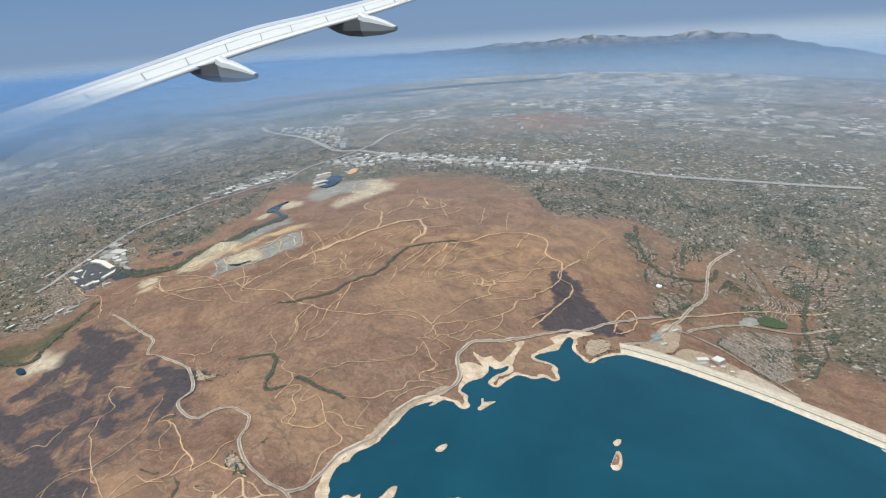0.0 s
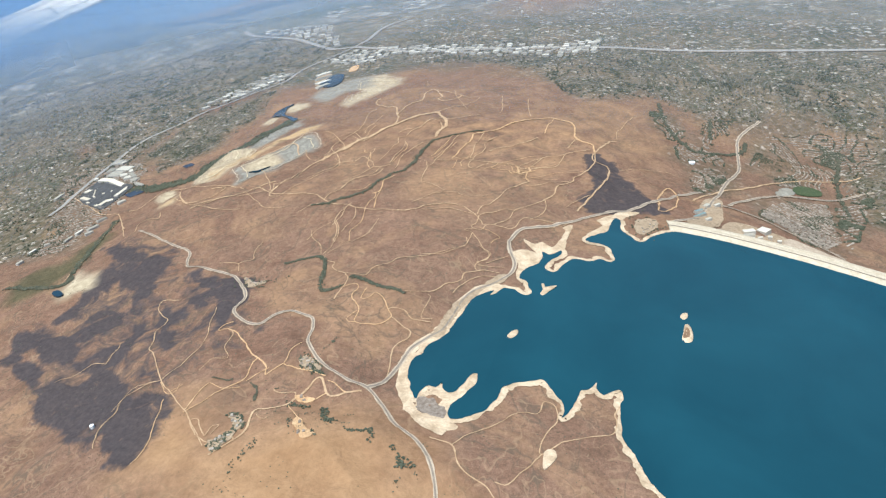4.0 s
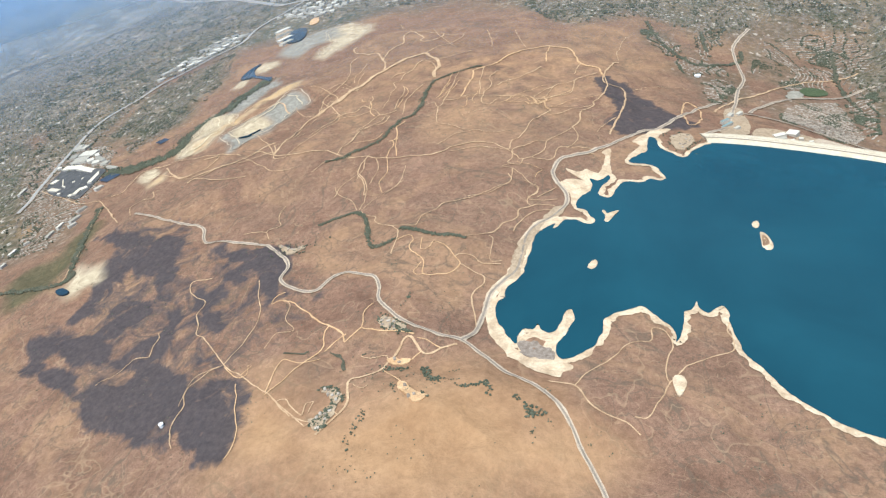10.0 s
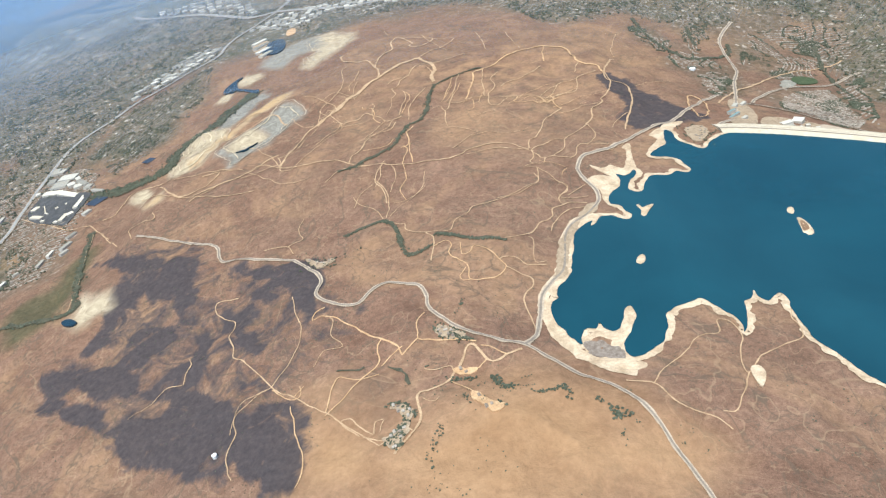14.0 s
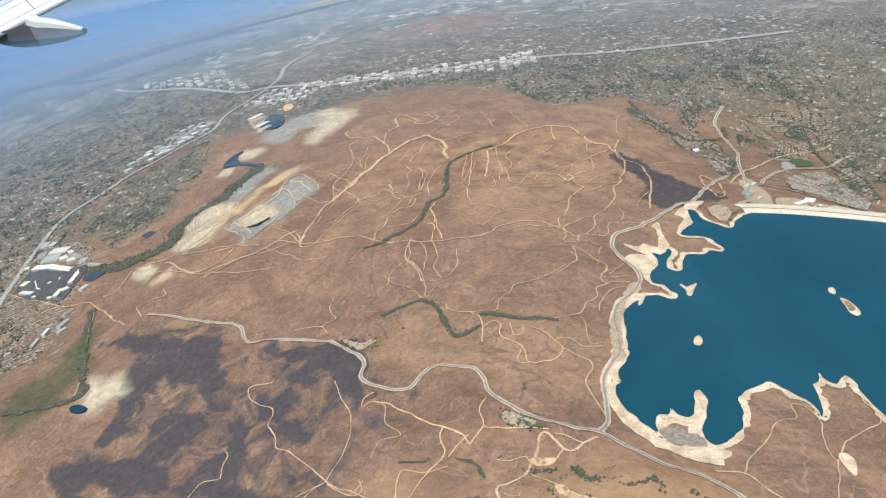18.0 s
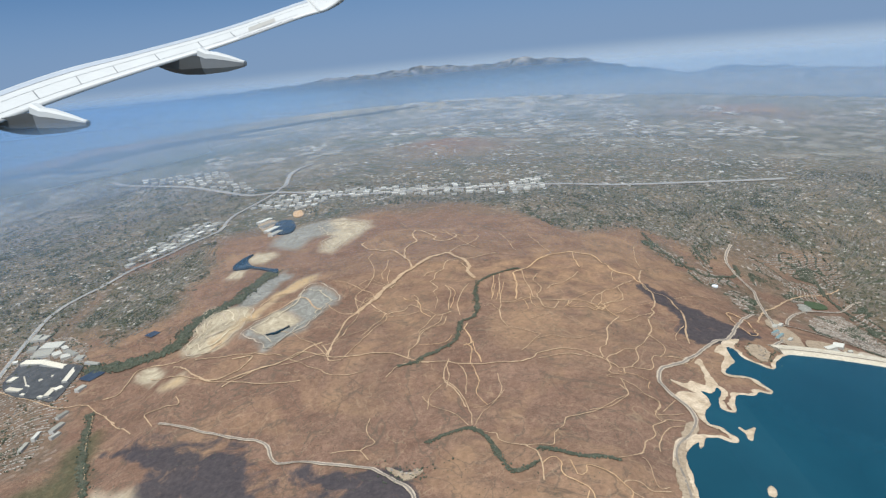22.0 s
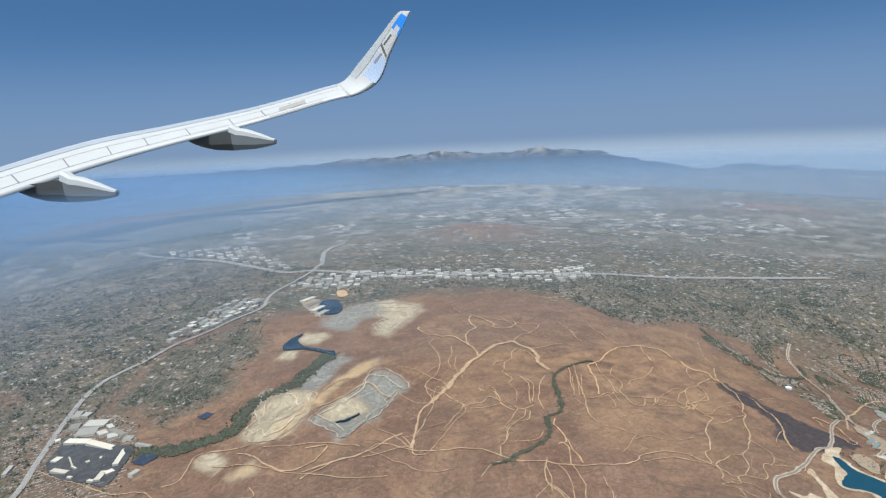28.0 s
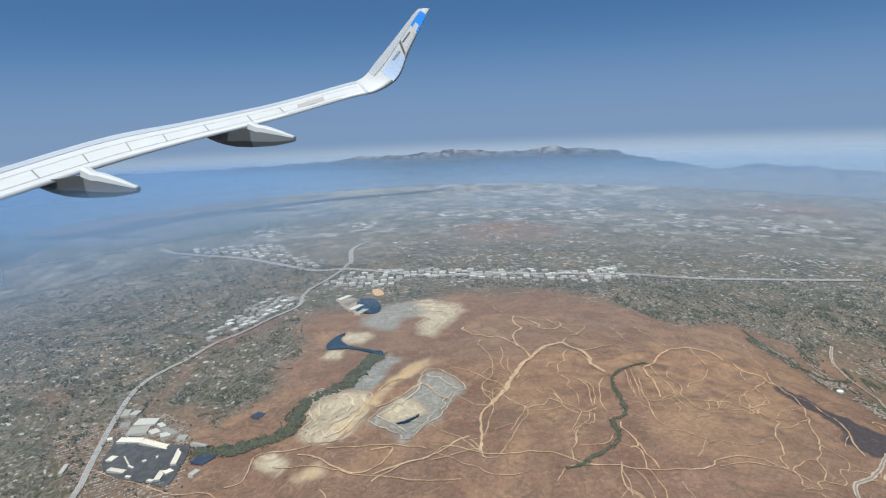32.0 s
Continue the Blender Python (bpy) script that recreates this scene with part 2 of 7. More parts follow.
    rubble = ramp(n, l, noise_node(n, l, 0.16, 7, 0.75, 2.0), [(0.3, (0.14, 0.128, 0.104)), (0.5, (0.22, 0.203, 0.168)), (0.7, (0.345, 0.322, 0.27))])
    c = mixed(n, l, ash, c, rubble)
    l.new(c, b.inputs["Base Color"])
    bumped(n, l, b, mid, 0.6, 3.0)
    return m


M_LAND = ground_material()
M_TRACK = earthy("pale_dirt", (0.35, 0.228, 0.13), (0.52, 0.362, 0.218), 0.25)
M_ORANGE = earthy("orange_dirt", (0.42, 0.255, 0.13), (0.58, 0.385, 0.215), 0.25)
M_SHOULDER = earthy("gravel_shoulder", (0.36, 0.28, 0.20), (0.48, 0.39, 0.29), 0.3)
M_ASPHALT = earthy("worn_asphalt", (0.20, 0.165, 0.13), (0.27, 0.225, 0.175), 0.2, 0.9)
M_CONCRETE = earthy("concrete_lanes", (0.24, 0.23, 0.21), (0.33, 0.315, 0.285), 0.2, 0.85)
M_SAND = earthy("bleached_shore", (0.38, 0.275, 0.172), (0.62, 0.485, 0.335), 0.18)
M_SCRUB = earthy("riverside_scrub", (0.055, 0.058, 0.038), (0.11, 0.10, 0.068), 0.3, 0.95, 0.8)
M_QUARRY = earthy("quarry_spoil", (0.46, 0.37, 0.245), (0.63, 0.525, 0.365), 0.09, 0.95, 0.6)
M_GREYPIT = earthy("crushed_grey_rock", (0.205, 0.185, 0.145), (0.33, 0.305, 0.245), 0.1, 0.95, 0.6)
M_YARD = earthy("trodden_yard", (0.26, 0.19, 0.122), (0.40, 0.305, 0.205), 0.5)
M_TAR = earthy("parking_asphalt", (0.055, 0.055, 0.055), (0.10, 0.098, 0.095), 0.2, 0.9)
M_DAM = earthy("dam_rock", (0.46, 0.38, 0.27), (0.60, 0.52, 0.39), 0.3)


def random_paint(name, stops, rough=0.8, per="island"):
    """A coat whose tone differs from piece to piece."""
    m, n, l, b = material(name, rough, 0, 0.3)
    if per == "island":
        r = n.new("ShaderNodeNewGeometry").outputs["Random Per Island"]
    else:
        r = n.new("ShaderNodeObjectInfo").outputs["Random"]
    c = ramp(n, l, r, stops)
    d = ramp(n, l, noise_node(n, l, 2.5, 4, 0.7), [(0.3, (0.85,)), (0.7, (1.08,))])
    l.new(mixed(n, l, 1.0, c, d, "MULTIPLY"), b.inputs["Base Color"])
    return m


ROOFS = [(0.0, (0.095, 0.070, 0.048)), (0.45, (0.135, 0.106, 0.076)), (0.8, (0.18, 0.148, 0.112)), (0.95, (0.22, 0.19, 0.152)), (1.0, (0.34, 0.31, 0.27))]
M_ROOF = random_paint("tile_roofs", ROOFS)
PALE_ROOFS = [(0.0, (0.17, 0.130, 0.093)), (0.4, (0.26, 0.208, 0.156)), (1.0, (0.40, 0.345, 0.28))]
M_ROOF_NEAR = random_paint("pale_tile_roofs", PALE_ROOFS)
M_ROOF_ONE = random_paint("tile_roof", PALE_ROOFS, per="object")
M_WALL = random_paint("stucco_walls", [(0.0, (0.20, 0.17, 0.135)), (1.0, (0.34, 0.305, 0.255))])
M_WALL_ONE = random_paint("stucco_wall", [(0.0, (0.28, 0.24, 0.195)), (1.0, (0.42, 0.385, 0.335))], per="object")
M_FLAT = random_paint("white_flat_roof", [(0.0, (0.20, 0.185, 0.15)), (0.5, (0.37, 0.34, 0.275)), (1.0, (0.62, 0.575, 0.48))], per="object")
M_CREAM = random_paint("cream_flat_roof", [(0.0, (0.50, 0.43, 0.32)), (1.0, (0.70, 0.62, 0.48))], per="object")
M_SHED = random_paint("far_shed_roofs", [(0.0, (0.20, 0.175, 0.14)), (0.7, (0.30, 0.27, 0.22)), (1.0, (0.50, 0.46, 0.40))])
M_TILT = random_paint("tilt_up_wall", [(0.0, (0.40, 0.365, 0.31)), (1.0, (0.55, 0.51, 0.44))], per="object")
M_LEAF = random_paint("tree_leaves", [(0.0, (0.052, 0.060, 0.038)), (0.6, (0.078, 0.086, 0.055)), (1.0, (0.11, 0.112, 0.075))], 0.9)
M_TEAL = earthy("teal_metal_roof", (0.15, 0.21, 0.205), (0.21, 0.275, 0.265), 0.5, 0.6)
M_TANK = earthy("white_tank_paint", (0.72, 0.71, 0.68), (0.82, 0.81, 0.78), 0.4, 0.6)
M_PANEL = earthy("solar_glass", (0.03, 0.04, 0.06), (0.05, 0.065, 0.09), 0.5, 0.25, 0.0, 0.5)
M_TURF = earthy("watered_turf", (0.055, 0.078, 0.036), (0.085, 0.105, 0.055), 0.3)


def water_material(name, low, high):
    m, n, l, b = material(name, 0.16, 0, 0.35)
    big = noise_node(n, l, 0.02, 5, 0.55, 0.4)
    l.new(ramp(n, l, big, [(0.35, low), (0.7, high)]), b.inputs["Base Color"])
    bumped(n, l, b, noise_node(n, l, 1.5, 4, 0.6), 0.06, 0.3)
    return m


M_LAKE = water_material("lake_water", (0.0045, 0.041, 0.059), (0.0072, 0.0545, 0.0755))
M_POND = water_material("pond_water", (0.006, 0.022, 0.036), (0.010, 0.032, 0.05))

# ---- the lie of the land ----
CX, CY = 110.0, -10.0
SWELL = [
    [9.0, 7.4, 4.4, 1.1, -2.8, 1.9, 10.3, 16.6, 21.5],
    [-6.1, 1.5, 5.4, 2.1, -0.0, 0.8, 6.7, 10.5, 15.7],
    [-20.8, -7.8, 7.2, -7.1, 16.3, 0.0, -4.0, 1.5, 9.1],
    [-30.2, -23.8, 2.0, -3.2, 9.8, 4.3, -21.8, -9.8, -2.2],
    [-29.4, -15.5, 15.4, -11.1, 14.4, 7.8, -27.5, -22.8, -25.6],
    [-25.7, -8.4, -3.5, -57.1, 23.7, 2.0, -31.6, -47.1, -63.8],
    [-31.8, -36.2, -41.7, -29.4, 20.4, 4.2, -54.1, -89.1, -108.8],
    [-43.4, -64.8, -76.6, -45.2, 22.1, 2.6, -99.5, -136.9, -144.7],
    [-51.7, -76.1, -88.5, -56.3, 12.9, -32.7, -139.2, -162.3, -158.6],
    [-52.6, -68.6, -76.0, -60.5, -32.4, -69.1, -131.2, -150.4, -151.3],
    [-48.4, -52.7, -56.7, -62.7, -74.1, -91.5, -108.6, -122.1, -132.4],
]


def value_noise(x, y, seed):
    """Smooth noise from -1 to 1 on a grid of step 1."""
    xi, yi = np.floor(x).astype(np.int64), np.floor(y).astype(np.int64)
    fx, fy = x - xi, y - yi
    fx, fy = fx * fx * (3 - 2 * fx), fy * fy * (3 - 2 * fy)
    def h(a, b):
        k = (a * 374761393 + b * 668265263 + seed * 974711) & 0x7FFFFFFF
        k = ((k ^ (k >> 13)) * 1274126177) & 0x7FFFFFFF
        return ((k ^ (k >> 16)) & 0xFFFF) / 32767.5 - 1
    return (h(xi, yi) * (1 - fx) + h(xi + 1, yi) * fx) * (1 - fy) + (h(xi, yi + 1) * (1 - fx) + h(xi + 1, yi + 1) * fx) * fy


def fbm(x, y, seed, octaves=4):
    total, amp = 0.0, 1.0
    for k in range(octaves):
        total = total + amp * value_noise(x * 2 ** k, y * 2 ** k, seed + k)
        amp *= 0.5
    return total


def edge_distance(x, y, poly):
    """Distance to the edge of a polygon, positive inside."""
    p = np.array(poly, float)
    best, inside = np.full(x.shape, 1e9), np.zeros(x.shape, bool)
    for (ax, ay), (bx, by) in zip(p, np.roll(p, -1, 0)):
        dx, dy = bx - ax, by - ay
        t = np.clip(((x - ax) * dx + (y - ay) * dy) / (dx * dx + dy * dy + 1e-9), 0, 1)
        best = np.minimum(best, (x - ax - t * dx) ** 2 + (y - ay - t * dy) ** 2)
        if dy:
            inside ^= ((ay > y) != (by > y)) & (x < dx * (y - ay) / dy + ax)
    return np.where(inside, 1, -1) * np.sqrt(best)


def cover(x, y, poly, soft, wobble=0.0):
    """1 inside the polygon, 0 outside, over a soft ragged edge."""
    out = np.zeros(x.shape)
    p = np.array(poly)
    near = (x > p[:, 0].min() - soft - wobble) & (x < p[:, 0].max() + soft + wobble) & (y > p[:, 1].min() - soft - wobble) & (y < p[:, 1].max() + soft + wobble)
    if near.any():
        xs, ys = x[near], y[near]
        d = edge_distance(xs, ys, poly)
        if wobble:
            d = d + wobble * fbm(xs / (wobble * 4), ys / (wobble * 4), 7)
        out[near] = np.clip(d / soft * 0.5 + 0.5, 0, 1)
    return out


SHORE_NORTH = [(372, 262), (330, 275.5), (297, 284.8), (279, 288.8), (262, 291.8), (245, 294.2), (229, 295), (216.7, 286), 
    (211.4, 276.7), (208.2, 275.5), (204.5, 279.3), (200.2, 283.3), (199.2, 289.4), (198.5, 295.6), (195.8, 296), (193.8, 287.4), 
    (192.9, 279.7), (188.5, 274.4), (183.6, 267.1), (185.8, 265.5), (190.8, 265.3), (195.2, 263.2), (196.7, 258.6), (198.5, 253), 
    (196, 249.5), (191.6, 250.3), (187.5, 246.7), (182.9, 246.9), (179.3, 245), (176, 238.3), (174, 231.8), (170.3, 231.9), 
    (168.5, 234.6), (170.1, 241.3), (173.3, 246.5), (173.9, 252.4), (170.8, 248.1), (168.2, 246.6), (165.1, 248.4)]
SHORE_WEST = [(166.2, 242.5), (164.9, 236.8), (161.2, 231.2), (158.9, 227), (159.1, 222.2), (163.1, 219.5), (164, 216.2), 
    (166.1, 212.5), (164.8, 208.9), (160.8, 209.9), (157.8, 212.1), (153.8, 212.2), (150.9, 207), (149, 205.5), 
    (150.3, 210.1), (146.2, 206.4), (143.4, 203.3), (141.8, 198.9), (140.2, 187), (138.8, 178.3), (139.3, 175.7), 
    (136.6, 171.2), (133.4, 167.7), (132.5, 164.2), (132.7, 160.8), (130.5, 159), (130, 154.3), (130.4, 150.6), 
    (131.3, 147.7), (133.3, 143.3), (135.8, 138.4), (138, 135.4)]
SHORE_SOUTH = [(138.6, 139.7), (140.6, 143), (143.1, 142.6), (144.7, 145.6), (145.7, 142.9), (148.4, 140.7), (151, 142.2), (152.6, 146.9), 
    (154.1, 151.9), (155.7, 153.3), (157, 149.5), (156.1, 145.2), (153.5, 139.7), (150.9, 134.5), (151.1, 130.3), (153, 128.2), 
    (156.5, 129.4), (161, 132.5), (164.2, 137.5), (166.1, 143.1), (166.3, 147.4), (168, 149.8), (173, 153.2), (176.8, 154.6), 
    (179.4, 156.2), (182.3, 153.5), (186.2, 148.3), (188.8, 144), (188.4, 139.1), (190.8, 143.8), (192, 149.5), (193.2, 155.5), 
    (195.7, 156.8), (197.8, 161.6), (198, 158.1), (200.6, 156), (204.2, 159.4), (206.2, 160.1), (207.3, 156.7), (206.8, 152), 
    (207.4, 146.2), (208.2, 140.5), (208.5, 137.2)]
SHORE_EAST = [(214, 128), (219.5, 119), (236, 108), (268, 106), (318, 122), (366, 150), (388, 190), (390, 235)]
LAKE = SHORE_NORTH + SHORE_WEST + SHORE_SOUTH + SHORE_EAST

TOWNS = dict(
    city_west=[(-480.6, 744), (-439.9, 774), (-419.2, 875.8), (-360.1, 912.7), (-258.8, 845), (-182.9, 768.7), 
    (-154, 717.8), (-148.9, 588.1), (-168.1, 541.1), (-198.2, 511.2), (-205.1, 467.7), (-210.0, 415.4), 
    (-203.2, 375.1), (-197.8, 342.0), (-228.0, 350.2)],
    city_strip=[(-194.6, 500.2), (-159, 523.3), (-143.2, 554.4), (-122.3, 496.7), (-121.2, 458.6), (-129.4, 425.6), 
    (-138.5, 396.3), (-154.9, 372.6), (-167.2, 387.8), (-181.7, 415.5), (-194.0, 415.9), (-204.5, 424.6), 
    (-199.3, 456.8)],
    city_mid=[(-150.7, 731), (-99.3, 721.8), (-15.3, 713), (120.2, 673.4), (238.3, 675.8), (368.3, 669), (379.9, 606.7), 
    (319, 545.1), (256, 497.9), (233.5, 511.4), (206, 529.3), (139.9, 524.7), (100.9, 563.4), (54.8, 588.2), 
    (-4.3, 597.6), (-45.1, 596.2), (-75.2, 600.6), (-124.1, 647.4)],
    hood_a=[(277.3, 443.6), (284.5, 469.7), (295, 492.6), (308.9, 499.5), (310.1, 483.6), (314.3, 472.3), (336.6, 472.2), (338.1, 464.1), 
    (328.3, 452.2), (321.2, 431.5), (293.1, 420.4), (292.6, 431.7), (297, 447.8), (293.9, 455.7)],
    hood_b=[(273.4, 356.1), (282.5, 381.6), (300, 400.4), (321.1, 410.5), (320.5, 389.9), (317, 361), (317.1, 347.6), (305.6, 331.6), 
    (295, 336.4), (286.5, 348.2)],
    hood_c=[(209.2, 493.6), (218.4, 497.7), (225.8, 479.9), (235.3, 471.2), (228.9, 453.8), (223, 451.1), (215.1, 467.6)],
    hood_d=[(202.9, 567.7), (255.3, 607.5), (280.9, 574.3), (302.8, 568.6), (290.5, 532), (262.6, 507.4), 
    (246.3, 500.9), (233.6, 518.1), (211.6, 527.8)],
    hood_e=[(303.8, 583.6), (414.3, 670.6), (371.8, 511.7), (345.7, 517), (328.4, 543.7), (304.8, 547.4)],
    hood_f=[(123.1, 551), (158.4, 595.7), (202.8, 574.7), (211.6, 527.8), (190, 506.7), (163.4, 494.1), (146.8, 496.8)],
    hood_g=[(-260.4, 387.6), (-238.7, 396.8), (-218.7, 405.0), (-200.6, 407.1), (-174.6, 387.0), (-159.5, 349.3), 
    (-149.9, 301.4), (-140.8, 255.4), (-157.3, 248.7)],
    hood_h=[(329.8, 417.3), (354.2, 440.3), (321, 341.1), (318.1, 346.2), (322.7, 378.7), (325.3, 403.9)],
    hood_k=[(225.6, 440.7), (238.2, 454), (254.6, 452.1), (260.6, 439.2), (257.2, 427.4), (244.5, 427.2), (232.1, 419.1), (226.6, 426.1)],
    hood_l=[(239.4, 408.6), (249.6, 419.2), (253.7, 411.9), (260.9, 420), (258.1, 402), (249.1, 386.2), (246.8, 375.7), (240.2, 368.3), 
    (235.8, 382.1)],
    hood_m=[(289.3, 499.4), (310.7, 508), (333.3, 521.1), (353.2, 522.4), (370.7, 503.2), (362.4, 473.9), (342.8, 474.5), (320.6, 483.1), 
    (314.2, 496.9)],
    hood_i=[(252.7, 521.9), (260.1, 522.4), (266.9, 502.6), (266.3, 488.6), (256.9, 482.8), (250.4, 453.9), (245.9, 453.1), (246.4, 474.2)],
    east_side=[(340.6, 395.1), (333.8, 507), (373.2, 515), (430, 700), (640, 760), (700, 420), (560, 260), (450.7, 317.3)],
    city_fringe=[(-157.1, 253.4), (-176.7, 315.5), (-228.2, 349.8), (-304.7, 465.9), (-480, 744), (-560, 820), (-800, 640), (-560, 300), (-300.0, 200.0)],
)
ROWED = ("hood_a", "hood_b", "hood_c", "hood_g", "hood_h", "hood_i", "hood_k", "hood_l", "hood_m")          # estates whose rows of houses show singly
BURN_WEST = [(-91.8, 256.2), (-67.5, 250.5), (-38.4, 236.7), (-16.8, 218.4), (3.1, 207.7), (21.7, 200.4), (35.7, 190.9), 
    (41.6, 182.4), (42.8, 172.8), (50.3, 166.3), (58.1, 161.7), (58.6, 154), (49.7, 159.3), (45.1, 156.3), 
    (50.4, 144.1), (47.7, 134.6), (46.5, 122), (51.7, 107.8), (53.8, 97.6), (51, 88.9), (30.5, 100), 
    (-6.5, 120.2), (-50.8, 147.2), (-89.6, 173.4), (-82.9, 180.4), (-59.6, 174.7), (-63.7, 196.9), (-70, 217.7)]
BURN_EAST = [(169.7, 376.7), (178.7, 384.4), (191.3, 374.2), (200.6, 348.8), (210.1, 336.6), (222.6, 319.1), (215.4, 311.9), (201.7, 307.2), (189.8, 298.3), (176.4, 288.6), (178.9, 315.6), (179.2, 338.1), (175.8, 359.8)]
GOLDEN = [(55.3, 104.7), (58.6, 112.1), (79.1, 96.9), (90.4, 109.3), (103.1, 120.9), (117, 123.1), (130.2, 122.1), 
    (145.5, 111.1), (158.9, 90.5), (149.5, 77.9), (116.4, 69), (75.7, 79.2), (58.6, 87.1)]
QUARRY_F = [(-83.2, 195.9), (-88.2, 212.3), (-87.9, 216.7), (-80.2, 211.9), (-71.5, 213.2), (-63.5, 200.8), (-69, 198.8), 
    (-72.4, 192.9), (-77.9, 192.7)]
FIELD_O = [(-198.0, 292.9), (-185.5, 297.0), (-176.2, 288.2), (-178.0, 276.9), (-186.8, 278.9)]
PALE_B = [(-450.7, 1743), (-121.5, 1842), (-79.1, 1572.2), (-176.5, 1317.9), (-257.7, 1170), (-328.8, 1282.2)]
BELT = [(-192.4, 1064.8), (-69.3, 1063.6), (59.5, 1051.4), (182.5, 1005.9), (94.8, 979.8), (-66.6, 983.6)]
RED_HILL = [(41.5, 889.4), (93.7, 969), (147.2, 985.9), (163.6, 941.2), (149.2, 870), (82.2, 854.8)]
BASIN = [(-435.4, 992.5), (-441.2, 1117.1), (-344.7, 1165.9), (-246.5, 1109.6), (-193.3, 1071.2), (-254.6, 1016.6), 
    (-284.7, 946.2), (-355.8, 953.2)]
PALE_FAR = [(-105, 1586.3), (99, 1738.3), (298.8, 1673.1), (464.1, 1531.2), (390.5, 1344.4), (189.3, 1332.5), 
    (22.9, 1328.2)]
GOLF = [(-135.6, 220.6), (-125.7, 233.6), (-117.4, 246.5), (-119.8, 266.0), (-114.3, 272.2), (-96.2, 233.7), 
    (-92.3, 213.1), (-93.7, 201.2), (-104.7, 195.4), (-114.2, 192.0)]
WILD = [(60, 395), (85, 430), (120, 450), (165, 435), (180, 385), (160, 330), (120, 318), (85, 340)]
BURNT = (
    [(-100.4, 248.5), (-85.8, 250.3), (-61.6, 241.3), (-37.1, 225.7), (-28.1, 220.7), (-14.3, 197.2), (-9.7, 183.1), (-25.7, 184.6), (-41.8, 193.3), (-54.9, 199.9), (-57.1, 191.8), (-57.0, 176.9), (-62.8, 173.8), (-65.0, 188.5), (-69.1, 205.2), (-75.5, 222.4)],
    [(24.1, 194.4), (33.4, 194.6), (42.0, 183.7), (44.4, 171.8), (51.2, 163.5), (56.9, 160.4), (57.9, 154.3), (47.4, 158.2), (46.7, 151.8), (45.8, 139.6), (41.4, 135.2), (38.4, 150.1), (39.1, 161.2), (34.9, 177.8)],
    [(-0.3, 179.2), (14.1, 176.9), (18.1, 171.3), (15.2, 163.0), (24.9, 156.8), (32.8, 156.1), (35.4, 144.7), (32.4, 136.7), (35.5, 129.8), (28.1, 134.4), (14.5, 149.7), (11.3, 159.6), (2.2, 173.5)],
    [(33.9, 123.9), (41.6, 124.4), (47.6, 113.7), (55.6, 94.2), (51.3, 90.0), (45.0, 87.1), (44.8, 95.7), (45.8, 102.8), (36.2, 116.1)],
    [(-74.7, 164.4), (-61.8, 164.5), (-45.0, 158.5), (-27.7, 150.0), (-19.1, 140.5), (-35.0, 144.0), (-55.5, 152.3), (-66.1, 150.2)],
    [(-15.9, 141.4), (-13.0, 148.7), (-3.4, 155.0), (-8.7, 165.6), (-6.5, 171.1), (-0.9, 168.1), (3.5, 148.7), (-4.3, 142.3)],
    [(-2.8, 136.2), (10.8, 132.3), (23.0, 128.3), (25.5, 117.5), (28.5, 106.8), (30.7, 93.9), (16.2, 103.0), (2.1, 117.6), (0.0, 125.5)],
    [(-66.3, 143.3), (-66.1, 150.2), (-33.7, 133.7), (-12.2, 125.0), (8.3, 111.6), (13.3, 105.9), (-7.3, 112.3), (-35.3, 127.7)],
    [(-18.8, 216.6), (2.4, 208.4), (19.7, 198.2), (24.8, 190.4), (6.3, 198.7), (-7.9, 205.2)],
    [(26.8, 119.7), (33.0, 106.3), (41.4, 94.1), (39.3, 91.8), (31.2, 104.2), (25.5, 116.3)],
    [(-45.6, 179.6), (-41.2, 183.2), (-24.9, 175.8), (-18.0, 167.9), (-27.6, 165.8), (-27.7, 156.9), (-38.2, 161.5)],
    [(11.0, 190.4), (20.4, 186.5), (22.7, 177.3), (15.7, 178.6)],
)
